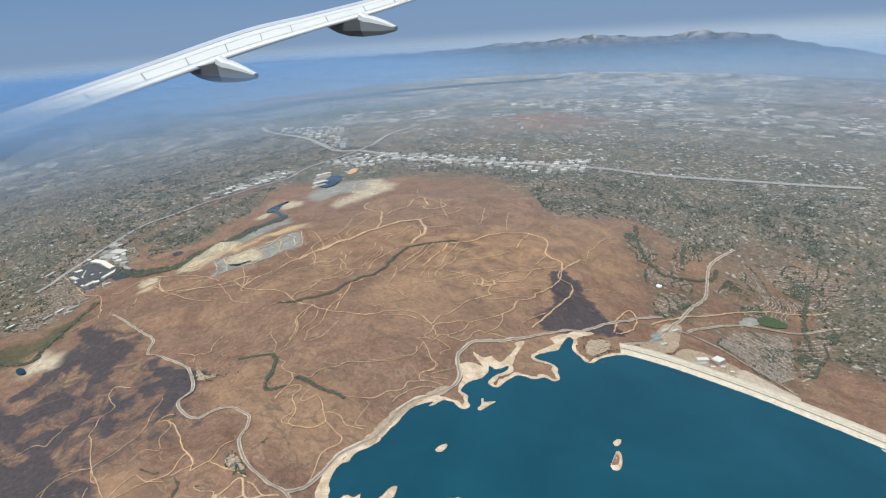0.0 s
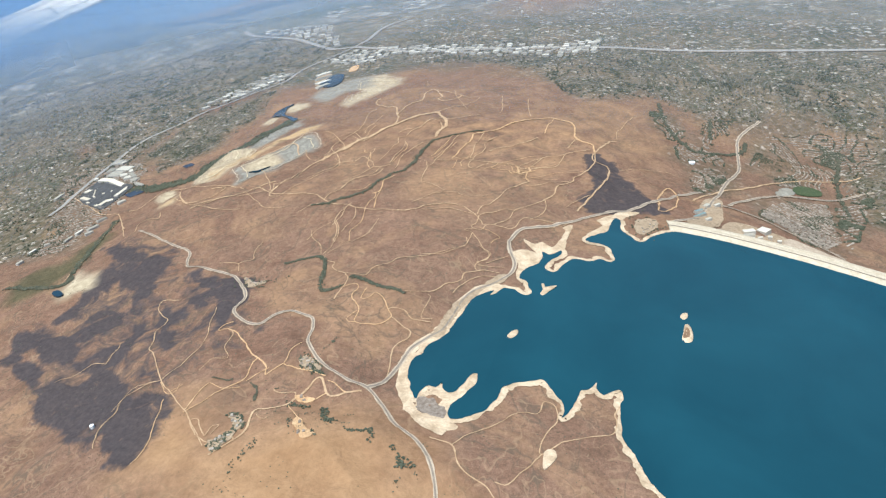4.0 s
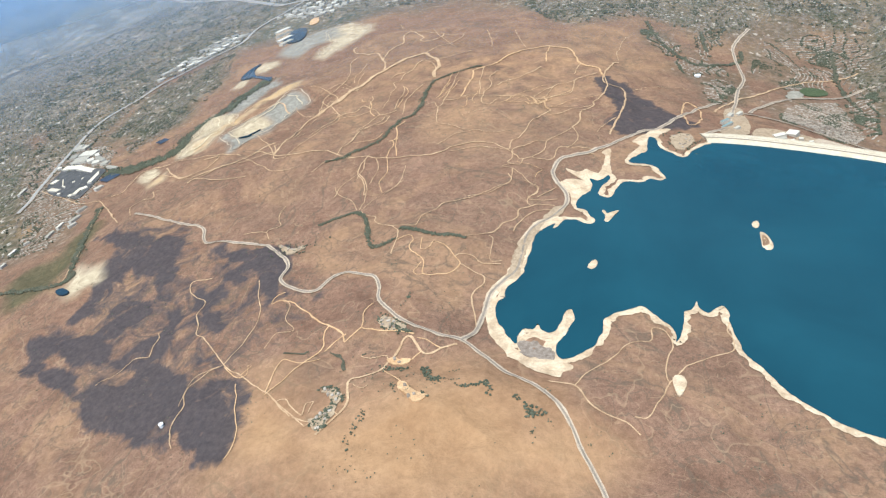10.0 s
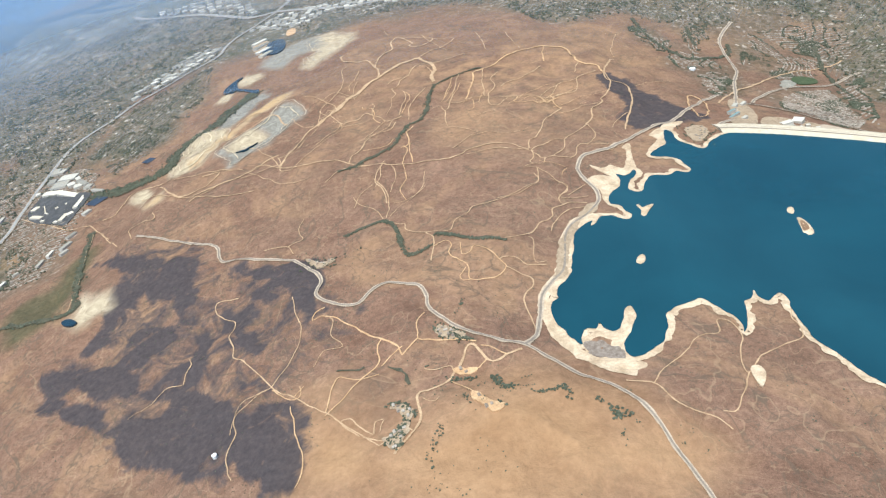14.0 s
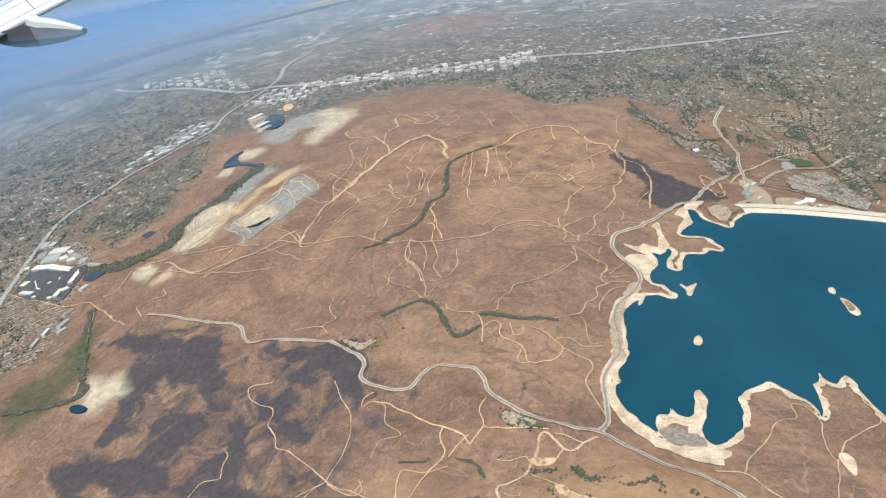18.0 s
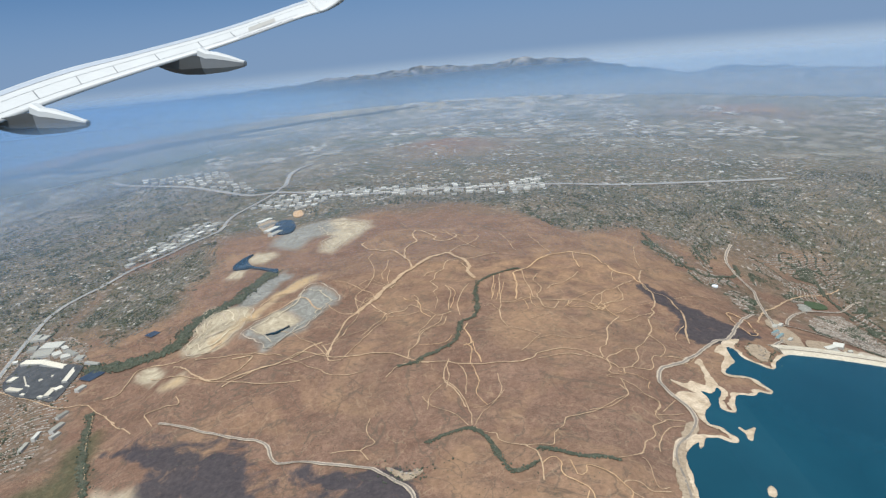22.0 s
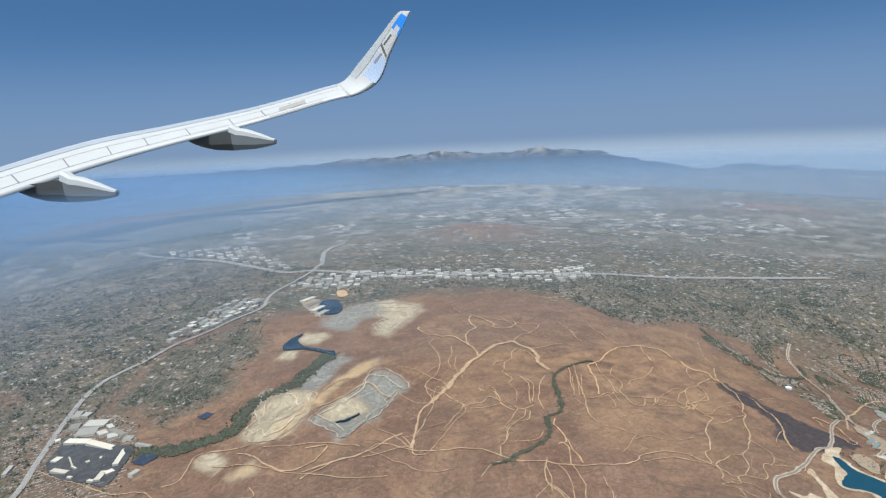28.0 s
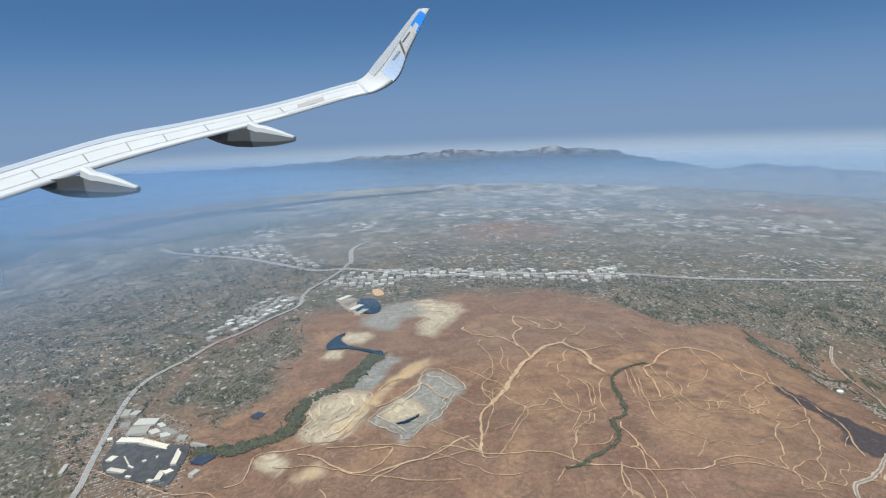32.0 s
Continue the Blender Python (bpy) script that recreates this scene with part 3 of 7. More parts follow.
QUARRY = dict(
    terraces=[(-101.8, 403.1), (-77.5, 385.1), (-63, 376.8), (-57.5, 354.4), (-62.7, 339.8), (-70.1, 330.7), (-79.9, 322.6), (-96.6, 342.9), 
    (-102.6, 358.1), (-96, 363.4), (-99.5, 368), (-100, 386)],
    spur=[(-60.3, 351.3), (-70.5, 333.8), (-73.7, 335.5), (-64.1, 361.7), (-56.4, 377.1), (-44.7, 403.5), (-26.6, 420.9), (-29.2, 405.2), 
    (-43.6, 386.7), (-53.5, 373.3)],
    spoil=[(-77.3, 395.8), (-70.1, 410.4), (-62.7, 426.2), (-52.9, 439.9), (-48.5, 419.3), (-55.3, 395.7), (-63, 376.8), (-72.9, 381)],
    pit=[(-28.6, 398.5), (-18.2, 390.8), (-7.6, 370.5), (-13.7, 355.6), (-19.3, 338.4), (-26.3, 326.7), (-33.4, 316.6), (-39.3, 311.8), 
    (-50.5, 327.9), (-60.3, 337.1), (-53.4, 350.6), (-44.7, 360.6), (-35.8, 375.6), (-31.9, 390.7)],
    fan=[(-28.6, 398.5), (-18.2, 390.8), (-7.6, 370.5), (-16.7, 363), (-23.1, 364.1), (-29.1, 373.1), (-35.5, 368.2), (-31.9, 390.7)],
    pit_floor=[(-45.5, 362.6), (-30, 355.5), (-28.4, 342.2), (-39.4, 339.1), (-49, 334.6), (-54.8, 345.2)],
    north=[(-51.2, 554.9), (-32.3, 562), (-6.3, 544.4), (-2.2, 526.7), (-9.3, 505.1), (-18.1, 484.8), (-27.3, 462), (-33.1, 469), 
    (-40.4, 489.4), (-33.5, 512.2), (-42.6, 520.4)],
    yard=[(-83.5, 525.5), (-71.8, 545.7), (-58.5, 557.6), (-44.3, 561.5), (-34.9, 534.4), (-42.3, 512.9), (-51.4, 517.3), (-53.8, 487.6), 
    (-67, 493.2), (-81.2, 505.4)],
    pad=[(-116.3, 332.8), (-109.8, 333.1), (-99.1, 325.6), (-97.4, 316.1), (-102.1, 313.8), (-110.7, 319.1), (-115.5, 326.5)],
    fork=[(-92.3, 296.9), (-86.7, 296.3), (-80.5, 300.1), (-78.1, 291.1), (-83, 291.5), (-89.4, 289.9)],
    sand=[(-103, 457), (-99.2, 465.9), (-89.6, 456.4), (-89.9, 444.7)],
    sand_north=[(-94.7, 483.3), (-90.7, 494.5), (-74.9, 487.4), (-69.8, 478.7), (-77.1, 462.7), (-87.6, 474)],
)


WEST_HILLS = [(-640, 930, 20, 120), (-760, 1010, 26, 150), (-540, 905, 8, 60), (-900, 900, 28, 170), (-580, 1340, 6, 130), (-700, 1300, 6, 140), (60, 900, 10, 60), (560, 1150, 12, 120)]


def swell(x, y):
    """The broad form of the land, as a smooth sheet over rings and bearings."""
    n_ring, n_way = len(SWELL), len(SWELL[0])
    table = np.array(SWELL)
    dx, dy = x - CX, y - CY
    u = (np.log(np.hypot(dx, dy) + 60) - math.log(100)) / (math.log(4000) - math.log(100)) * (n_ring - 3)
    v = np.abs(np.arctan2(dy, dx)) / math.pi * (n_way - 3)
    u, v = np.clip(u, 0, n_ring - 3 - 1e-6), np.clip(v, 0, n_way - 3 - 1e-6)
    i, j = u.astype(int), v.astype(int)
    def basis(f):
        return (1 - f) ** 3 / 6, (3 * f ** 3 - 6 * f * f + 4) / 6, (-3 * f ** 3 + 3 * f * f + 3 * f + 1) / 6, f ** 3 / 6
    a, b = basis(u - i), basis(v - j)
    z = 0.0
    for p in range(4):
        for q in range(4):
            z = z + a[p] * b[q] * table[i + p, j + q]
    return z


def fall(x, y):
    """The land and the reservoir fall away gently to the east, and to a river valley in the west."""
    east = np.interp(x, [140, 160, 180, 200, 345], [0, -1.2, -4.0, -8.0, -37.0])
    north = np.clip((640 - y) / 210, 0, 1)
    valley = np.interp(x, [-320, -200, -105, -78], [-3, -8, -8, 0]) * np.clip((520 - y) / 100, 0, 1) * np.clip((y - 200) / 80, 0, 1)
    return east * north * north * (3 - 2 * north) + valley


def height(x, y):
    x, y = np.atleast_1d(np.asarray(x, float)), np.atleast_1d(np.asarray(y, float))
    z = swell(x, y)
    r = np.hypot(x - CX, y - CY)
    rough = np.clip((620 - r) / 200, 0, 1)
    town = np.zeros(x.shape)
    near = r < 900
    if near.any():
        for poly in TOWNS.values():
            town[near] = np.maximum(town[near], cover(x[near], y[near], poly, 30))
    lake = np.zeros(x.shape)
    close = (x > 90) & (x < 430) & (y > 40) & (y < 350)
    if close.any():
        lake[close] = np.clip(edge_distance(x[close], y[close], LAKE) / 30 + 1, 0, 1)
    lake = lake * lake * (3 - 2 * lake)
    folds = 1 - np.abs(fbm(x / 38 + 0.4 * fbm(x / 60, y / 60, 31, 2), y / 30, 11, 3))
    relief = 2.5 * (folds - 0.5) + 1.7 * fbm(x / 75, y / 60, 25, 2) + 0.5 * fbm(x / 13, y / 13, 21, 2)
    z = z + rough * (1 - 0.9 * town) * relief
    z = z * (1 - lake) + fall(x, y)
    digs = (x > -130) & (x < 20) & (y > 280) & (y < 600)
    if digs.any():
        xs, ys = x[digs], y[digs]
        for name, bench, rise, most in (("pit", 4.5, -1.1, 5), ("terraces", 3.6, 0.8, 4), ("north", 6.0, -1.2, 4), ("spur", 2.5, 0.7, 2)):
            d = edge_distance(xs, ys, QUARRY[name]) + 1.2 * fbm(xs / 7, ys / 7, 83, 3)
            k = np.clip(d / bench, 0, most)
            step = np.floor(k) + np.clip((k % 1 - 0.6) / 0.4, 0, 1)
            z[digs] = z[digs] + rise * step
    for hx, hy, tall, wide in WEST_HILLS:
        d2 = ((x - hx) ** 2 + (y - hy) ** 2) / wide ** 2
        on = d2 < 6
        z[on] = z[on] + tall * np.exp(-d2[on]) * (1 + 0.45 * fbm(x[on] / 45, y[on] / 45, 15, 4))
    return z


RINGS = np.concatenate([[0.0], np.geomspace(12, 1960, 640)])
FRONT_FROM, FRONT_TO, FRONT_N = radians(-14), radians(194), 800
SHEET = {}


def lay(x, y):
    """Height at which a flat thing lies just clear of the ground sheet, following its facets."""
    x, y = np.atleast_1d(np.asarray(x, float)), np.atleast_1d(np.asarray(y, float))
    r = np.hypot(x - CX, y - CY)
    a = np.arctan2(y - CY, x - CX)
    a = np.where(a < FRONT_FROM, a + 2 * math.pi, a)
    u = np.clip(1 + np.log(np.maximum(r, 12.0) / 12) / math.log(1960 / 12) * 639, 1, 639.999)
    w = (a - FRONT_FROM) / (FRONT_TO - FRONT_FROM) * (FRONT_N - 1)
    inside = (w >= 0) & (w < FRONT_N - 1)
    wi = np.clip(w, 0, FRONT_N - 1.001)
    i, j = u.astype(int), wi.astype(int)
    f, g = u - i, wi - j
    z = SHEET["z"]
    flat = (z[i, j] * (1 - f) + z[i + 1, j] * f) * (1 - g) + (z[i, j + 1] * (1 - f) + z[i + 1, j + 1] * f) * g
    if not inside.all():
        flat = np.where(inside, flat, height(x, y) + 0.3)
    return flat + 0.13 + 0.0008 * r


def from_arrays(name, verts, faces, mats, parent=None, mat_index=None, smooth=False):
    me = bpy.data.meshes.new(name)
    me.from_pydata([tuple(map(float, v)) for v in verts], [], [tuple(map(int, f)) for f in faces])
    for m in mats:
        me.materials.append(m)
    if mat_index is not None:
        me.polygons.foreach_set("material_index", np.asarray(mat_index, np.int32))
    if smooth:
        me.polygons.foreach_set("use_smooth", np.ones(len(me.polygons), bool))
    me.update()
    ob = new(name, me)
    if parent is not None:
        ob.parent = parent
    return ob


def build_ground():
    front = np.linspace(FRONT_FROM, FRONT_TO, FRONT_N)
    back = np.linspace(FRONT_TO, FRONT_FROM + 2 * math.pi, 42)[1:-1]
    ways = np.concatenate([front, back])
    rings = RINGS
    a, r = np.meshgrid(ways, rings)
    x, y = CX + r * np.cos(a), CY + r * np.sin(a)
    xf, yf = x.ravel(), y.ravel()
    z = height(xf, yf)
    n, k = len(ways), len(rings)
    SHEET["z"] = z.reshape(k, n)[:, :FRONT_N]
    idx = np.arange(n * k).reshape(k, n)
    quads = np.stack([idx[:-1], np.roll(idx, -1, 1)[:-1], np.roll(idx, -1, 1)[1:], idx[1:]], -1).reshape(-1, 4)[:, ::-1]
    me = bpy.data.meshes.new("ground")
    me.vertices.add(n * k)
    me.vertices.foreach_set("co", np.stack([xf, yf, z], 1).astype(np.float32).ravel())
    me.loops.add(quads.size)
    me.loops.foreach_set("vertex_index", quads.ravel().astype(np.int32))
    me.polygons.add(len(quads))
    me.polygons.foreach_set("loop_start", np.arange(0, quads.size, 4, dtype=np.int32))
    me.polygons.foreach_set("loop_total", np.full(len(quads), 4, np.int32))
    me.polygons.foreach_set("use_smooth", np.ones(len(quads), bool))
    me.update(calc_edges=True)
    rr = np.hypot(xf - CX, yf - CY)
    burn = np.maximum(0.37 * cover(xf, yf, BURN_WEST, 8, 10), 0.66 * cover(xf, yf, BURN_EAST, 2, 3))
    for poly in BURNT:
        burn = np.maximum(burn, 0.66 * cover(xf, yf, poly, 3, 7))
    gold = np.maximum(cover(xf, yf, GOLDEN, 14, 8), cover(xf, yf, FIELD_O, 3, 1))
    town = np.zeros(len(xf))
    for poly in TOWNS.values():
        town = np.maximum(town, cover(xf, yf, poly, 10, 8))
    for name in ROWED:
        town = town * (1 - 0.55 * cover(xf, yf, TOWNS[name], 6))
    far = np.clip((rr - 820) / 160, 0, 1) * np.clip((yf - 120) / 100, 0, 1)
    town = np.maximum(town, np.clip((rr - 560 - 60 * fbm(xf / 120, yf / 120, 5)) / 60, 0, 1))
    green = np.maximum(0.8 * cover(xf, yf, BASIN, 60, 30), 0.7 * cover(xf, yf, GOLF, 5, 5))
    town = town * (1 - 0.8 * cover(xf, yf, RED_HILL, 40, 20))
    green = np.maximum(green, 0.5 * cover(xf, yf, BELT, 30, 15))
    for hx, hy, tall, wide in WEST_HILLS[:4]:
        green = np.maximum(green, 0.45 * np.exp(-(((xf - hx) ** 2 + (yf - hy) ** 2) / (1.1 * wide) ** 2)))
    for hx, hy, tall, wide in WEST_HILLS[4:]:
        bare = np.exp(-(((xf - hx) ** 2 + (yf - hy) ** 2) / (1.1 * wide) ** 2))
        town, far = town * (1 - bare), far * (1 - bare)
    stone = np.maximum(0.8 * cover(xf, yf, PALE_FAR, 120, 60) * np.clip(3 * fbm(xf / 22, yf / 60, 3, 3), 0, 1), 0.7 * cover(xf, yf, PALE_B, 60, 40) * np.clip(3 * fbm(xf / 60, yf / 30, 13, 3), 0, 1))
    stone = np.maximum(stone, cover(xf, yf, QUARRY_F, 4, 2))
    for name, soft in (("terraces", 2.5), ("spur", 2.5), ("sand", 2.5), ("sand_north", 3), ("fork", 3), ("pad", 2.5), ("pit_floor", 2.5), ("north", 4)):
        stone = np.maximum(stone, cover(xf, yf, QUARRY[name], soft, 2.5))
    ash = np.zeros(len(xf))
    for name, soft in (("pit", 2.5), ("fan", 2.5), ("spoil", 2.5), ("yard", 5)):
        ash = np.maximum(ash, cover(xf, yf, QUARRY[name], soft, 2.5))
    ash = ash * (1 - cover(xf, yf, QUARRY["pit_floor"], 3, 2.5))
    rust = cover(xf, yf, QUARRY["spur"], 3, 2.5) + 0.8 * cover(xf, yf, QUARRY["fork"], 4, 2.5)
    wild = np.maximum(cover(xf, yf, WILD, 60, 25), 0)
    for name, three in (("cover", (burn, gold, town)), ("cover_more", (green, stone, far)), ("cover_dug", (ash, rust, wild))):
        layer = me.color_attributes.new(name, "FLOAT_COLOR", "POINT")
        layer.data.foreach_set("color", np.stack([*three, np.ones(len(xf))], 1).astype(np.float32).ravel())
    me.materials.append(M_LAND)
    return tagged(new("ground", me), "dry brown grassland with hills, burnt patches and towns", "ground", kind="structure")


ground = build_ground()


def curve(points, step=1.2, closed=False):
    """A smooth line through the points (Catmull-Rom), resampled."""
    p = np.array(points, float)
    if closed:
        p = np.vstack([p[-1], p, p[0], p[1]])
    else:
        p = np.vstack([2 * p[0] - p[1], p, 2 * p[-1] - p[-2]])
    out = []
    for a, b, c, d in zip(p, p[1:], p[2:], p[3:]):
        k = max(2, int(np.hypot(*(c - b)) / step))
        for t in np.arange(k) / k:
            out.append(0.5 * (2 * b + (c - a) * t + (2 * a - 5 * b + 4 * c - d) * t * t + (3 * b - a - 3 * c + d) * t ** 3))
    if not closed:
        out.append(p[-2])
    return np.array(out)


def ribbon(name, points, width, mat, lift_by=0.0, ragged=0.15, step=1.2, parent=None, closed=False, seed=1, level=None, wander=0.0):
    c = curve(points, step, closed)
    if wander:
        c = c + wander * np.stack([fbm(c[:, 0] / 6, c[:, 1] / 6, seed, 3), fbm(c[:, 0] / 6, c[:, 1] / 6, seed + 40, 3)], 1)
    t = np.roll(c, -1, 0) - np.roll(c, 1, 0)
    if not closed:
        t[0], t[-1] = c[1] - c[0], c[-1] - c[-2]
    t /= np.hypot(t[:, 0], t[:, 1])[:, None] + 1e-9
    side = np.stack([-t[:, 1], t[:, 0]], 1)
    w = width * (1 + ragged * fbm(c[:, 0] / 3, c[:, 1] / 3, seed, 3))
    w2 = width * (1 + ragged * fbm(c[:, 0] / 3, c[:, 1] / 3, seed + 9, 3))
    cols = [c + side * (w * 0.5)[:, None], c + side * (w * 0.22)[:, None], c - side * (w2 * 0.22)[:, None], c - side * (w2 * 0.5)[:, None]]
    n = len(c)
    verts = []
    for k, col in enumerate(cols):
        z = lay(col[:, 0], col[:, 1]) if level is None else level + fall(col[:, 0], col[:, 1])
        verts.append(np.column_stack([col, z + lift_by + 0.0]))
    v = np.concatenate(verts)
    m = n if closed else n - 1
    i = np.arange(m)
    j = (i + 1) % n
    faces = np.concatenate([np.stack([i + n * k, i + n * (k + 1), j + n * (k + 1), j + n * k], 1) for k in range(3)])
    return from_arrays(name, v, faces, [mat], parent, smooth=True)


def sheet(name, outline, mat, z=None, lift_by=0.0, parent=None, rim=0.0):
    """A flat area within an outline, draped or at one level, with a low rim of earth."""
    c = [Vector((float(a), float(b), 0)) for a, b in outline]
    tris = mathutils.geometry.tessellate_polygon([c])
    xy = np.array([(p.x, p.y) for p in c])
    zz = np.full(len(c), z) if z is not None else lay(xy[:, 0], xy[:, 1]) + lift_by
    n = len(c)
    v = np.concatenate([np.column_stack([xy, zz]), np.column_stack([xy, zz - 0.5 - rim])])
    f = [t if (xy[t[1], 0] - xy[t[0], 0]) * (xy[t[2], 1] - xy[t[0], 1]) - (xy[t[1], 1] - xy[t[0], 1]) * (xy[t[2], 0] - xy[t[0], 0]) > 0 else t[::-1] for t in tris]
    f += [(k, (k + 1) % n, n + (k + 1) % n, n + k) for k in range(n)]
    return from_arrays(name, v, f, [mat], parent)


def water_sheet(name, outline, mat, clear):
    """Still water within an outline, lying a little clear of the bed."""
    c = [Vector((float(a), float(b), 0)) for a, b in outline]
    bm = bmesh.new()
    vs = [bm.verts.new(p) for p in c]
    for t in mathutils.geometry.tessellate_polygon([c]):
        bm.faces.new([vs[k] for k in t])
    for x in (140, 160, 180, 200, 345):
        bmesh.ops.bisect_plane(bm, geom=bm.verts[:] + bm.edges[:] + bm.faces[:], plane_co=(x, 0, 0), plane_no=(1, 0, 0))
    for p in bm.verts:
        p.co.z = float(fall(p.co.x, p.co.y)) + clear
    bmesh.ops.recalc_face_normals(bm, faces=bm.faces[:])
    if bm.faces[:][0].normal.z < 0:
        bmesh.ops.reverse_faces(bm, faces=bm.faces[:])
    me = bpy.data.meshes.new(name)
    bm.to_mesh(me)
    bm.free()
    me.materials.append(mat)
    return new(name, me)


def ragged_edge(poly, step):
    c = curve(poly, step * 0.5, True)
    return c + 0.7 * np.stack([fbm(c[:, 0] / 2.5, c[:, 1] / 2.5, 37, 3), fbm(c[:, 0] / 2.5, c[:, 1] / 2.5, 47, 3)], 1)


# ---- the reservoir ----
shore_line = curve(LAKE, 1.0, True)
rough_edge = np.stack([fbm(shore_line[:, 0] / 3, shore_line[:, 1] / 3, 51, 3), fbm(shore_line[:, 0] / 3, shore_line[:, 1] / 3, 61, 3)], 1)
shore_line = shore_line + 0.35 * rough_edge
lake = tagged(water_sheet("water", shore_line, M_LAKE, 0.42), "deep teal reservoir with a smooth surface", "lake", kind="structure")
tagged(ribbon("shore", LAKE, 4.3, M_SAND, 0.0, 0.5, 0.7, closed=True, seed=4, wander=0.25), "bleached sandy drawdown band round the reservoir", "shore", kind="structure")
tagged(ribbon("embankment", [(151.7, 214.4), (143, 208.5), (139.6, 199.8), (137.4, 186.2), (134.8, 175.4), (129.3, 166), (127.6, 155.1), 
    (129.6, 144.2), (134.7, 135.1), (140.4, 127.4), (146.6, 123.2), (152.9, 121.4)], 4.2, M_SAND, 0.03, 0.4), "pale graded bank beside the reservoir road", "embankment", kind="structure")


def island(outline, tall, top):
    c = curve(outline, 0.5, True)
    mid = c.mean(0)
    water = 0.42 + float(fall(*mid))
    rings = [(1.06, -0.2), (1.0, 0.08), (0.82, 0.3 * tall), (0.5, 0.8 * tall), (0.2, tall)]
    n = len(c)
    v = [np.column_stack([mid + (c - mid) * s, water + z + 0.05 * fbm(c[:, 0] * 1.5, c[:, 1] * 1.5, 8)]) for s, z in rings]
    v.append(np.array([[*mid, water + tall]]))
    f = [(k + n * r, (k + 1) % n + n * r, (k + 1) % n + n * (r + 1), k + n * (r + 1)) for r in range(len(rings) - 1) for k in range(n)]
    f += [(k + n * (len(rings) - 1), (k + 1) % n + n * (len(rings) - 1), n * len(rings)) for k in range(n)]
    area = sum(a[0] * b[1] - a[1] * b[0] for a, b in zip(c, np.roll(c, -1, 0)))
    if area < 0:
        f = [q[::-1] for q in f]
    ob = from_arrays("island", np.concatenate(v), f, [M_SAND], smooth=True)
    if top:
        inner = mid + (c - mid) * 0.55
        part_top = sheet("scrub_top", inner, M_BROWN, z=water + 0.02 + tall, parent=ob)
    return tagged(ob, "low sandy island in the reservoir", "island", group="reservoir islands")


M_MUD = earthy("dried_mud", (0.15, 0.115, 0.09), (0.30, 0.25, 0.20), 0.9)
M_BROWN = earthy("dry_scrub", (0.17, 0.105, 0.062), (0.27, 0.165, 0.10), 0.4)
island([(161.5, 178.1), (162.9, 181.1), (165.1, 182.9), (165.8, 180.7), (164.6, 177.7), (162.3, 176.6)], 0.5, False)
island([(227.1, 216.9), (228.6, 219), (230.3, 219), (230.2, 216.3), (228.8, 214.2), (227, 214.4)], 0.45, False)
island([(229.1, 210.6), (230.8, 210.4), (231.9, 206.4), (231.9, 201), (230.2, 198.7), (227.2, 198.4), (227.9, 203.8)], 0.7, True)
island([(168.3, 220.8), (170, 221.2), (170.8, 217.8), (173.9, 218.7), (175.8, 219.1), (173.4, 215), 
    (171.3, 211), (169.2, 210.2), (170.2, 215.1)], 0.5, False)

for line in ([(138.4, 135.8), (141.5, 140.1), (144.3, 142), (148.6, 140.1), (153.2, 140.4), (151, 134), (151.7, 129.3), 
    (156.3, 124.5), (150.9, 122.1), (146, 123.8), (141.2, 127.7)],
             [(151.4, 241.6), (156.6, 246.8), (163.8, 246), (166.5, 242.8), (164.6, 236.5), (160.1, 229.5), (156.9, 225.6), 
    (156.3, 233.3), (153.5, 238.3)],
             [(183.2, 267.3), (192.5, 281.3), (194.6, 291.5), (194.3, 299.4), (187.2, 290.3), (190.3, 285.2), (184.9, 275.3)],
             [(191.3, 290.9), (198, 306), (207.7, 309.7), (202.1, 301.7), (199.1, 296)],
             [(154.6, 256.4), (160.0, 254.3), (164.4, 256.5), (168.9, 254.0), (171.5, 261.1), (173.1, 271.7), (171.5, 273.8), (176.0, 277.9), (175.0, 265.2), (175.3, 253.1), (177.1, 249.4), (174.5, 245.7), (168.9, 247.9), (164.9, 245.5), (160.9, 248.2)]):
    c = curve(line, 0.8, True)
    c = c + 0.3 * np.stack([fbm(c[:, 0] / 2, c[:, 1] / 2, 33, 3), fbm(c[:, 0] / 2, c[:, 1] / 2, 43, 3)], 1)
    tagged(sheet("sand_flat", c, M_SAND, lift_by=-0.06), "bleached sand flat bared by low water", "sand flat", kind="structure")
tagged(sheet("graded_bank", ragged_edge([(132.2, 173.0), (134.3, 184.3), (136.7, 198.7), (143.2, 210.8), (151.6, 222.8), (153.8, 219.4), (146.7, 210.6), (141.1, 198.1), (138.4, 185.3), (136.5, 173.3)], 0.6), M_YARD, lift_by=0.05), "wide bare bank graded above the reservoir road", "bank", kind="structure")
tagged(sheet("mudflat", ragged_edge([(138.7, 135.7), (142.3, 136.6), (146.6, 135), (149.9, 132.5), (151, 129.3), (147.8, 126.1), (144.6, 128.2), 
    (141.2, 129)], 0.8), M_MUD, lift_by=0.12), "grey-brown dried mud on the reservoir spit", "mudflat", kind="structure")
tagged(sheet("sand_patch", curve([(185.1, 122.8), (187.8, 124.3), (189, 121.4), (187.1, 116.5), (185.6, 115.7)], 1.0, True), M_SAND, lift_by=0.2), "bare white sand patch near the shore", "sand patch", kind="structure")

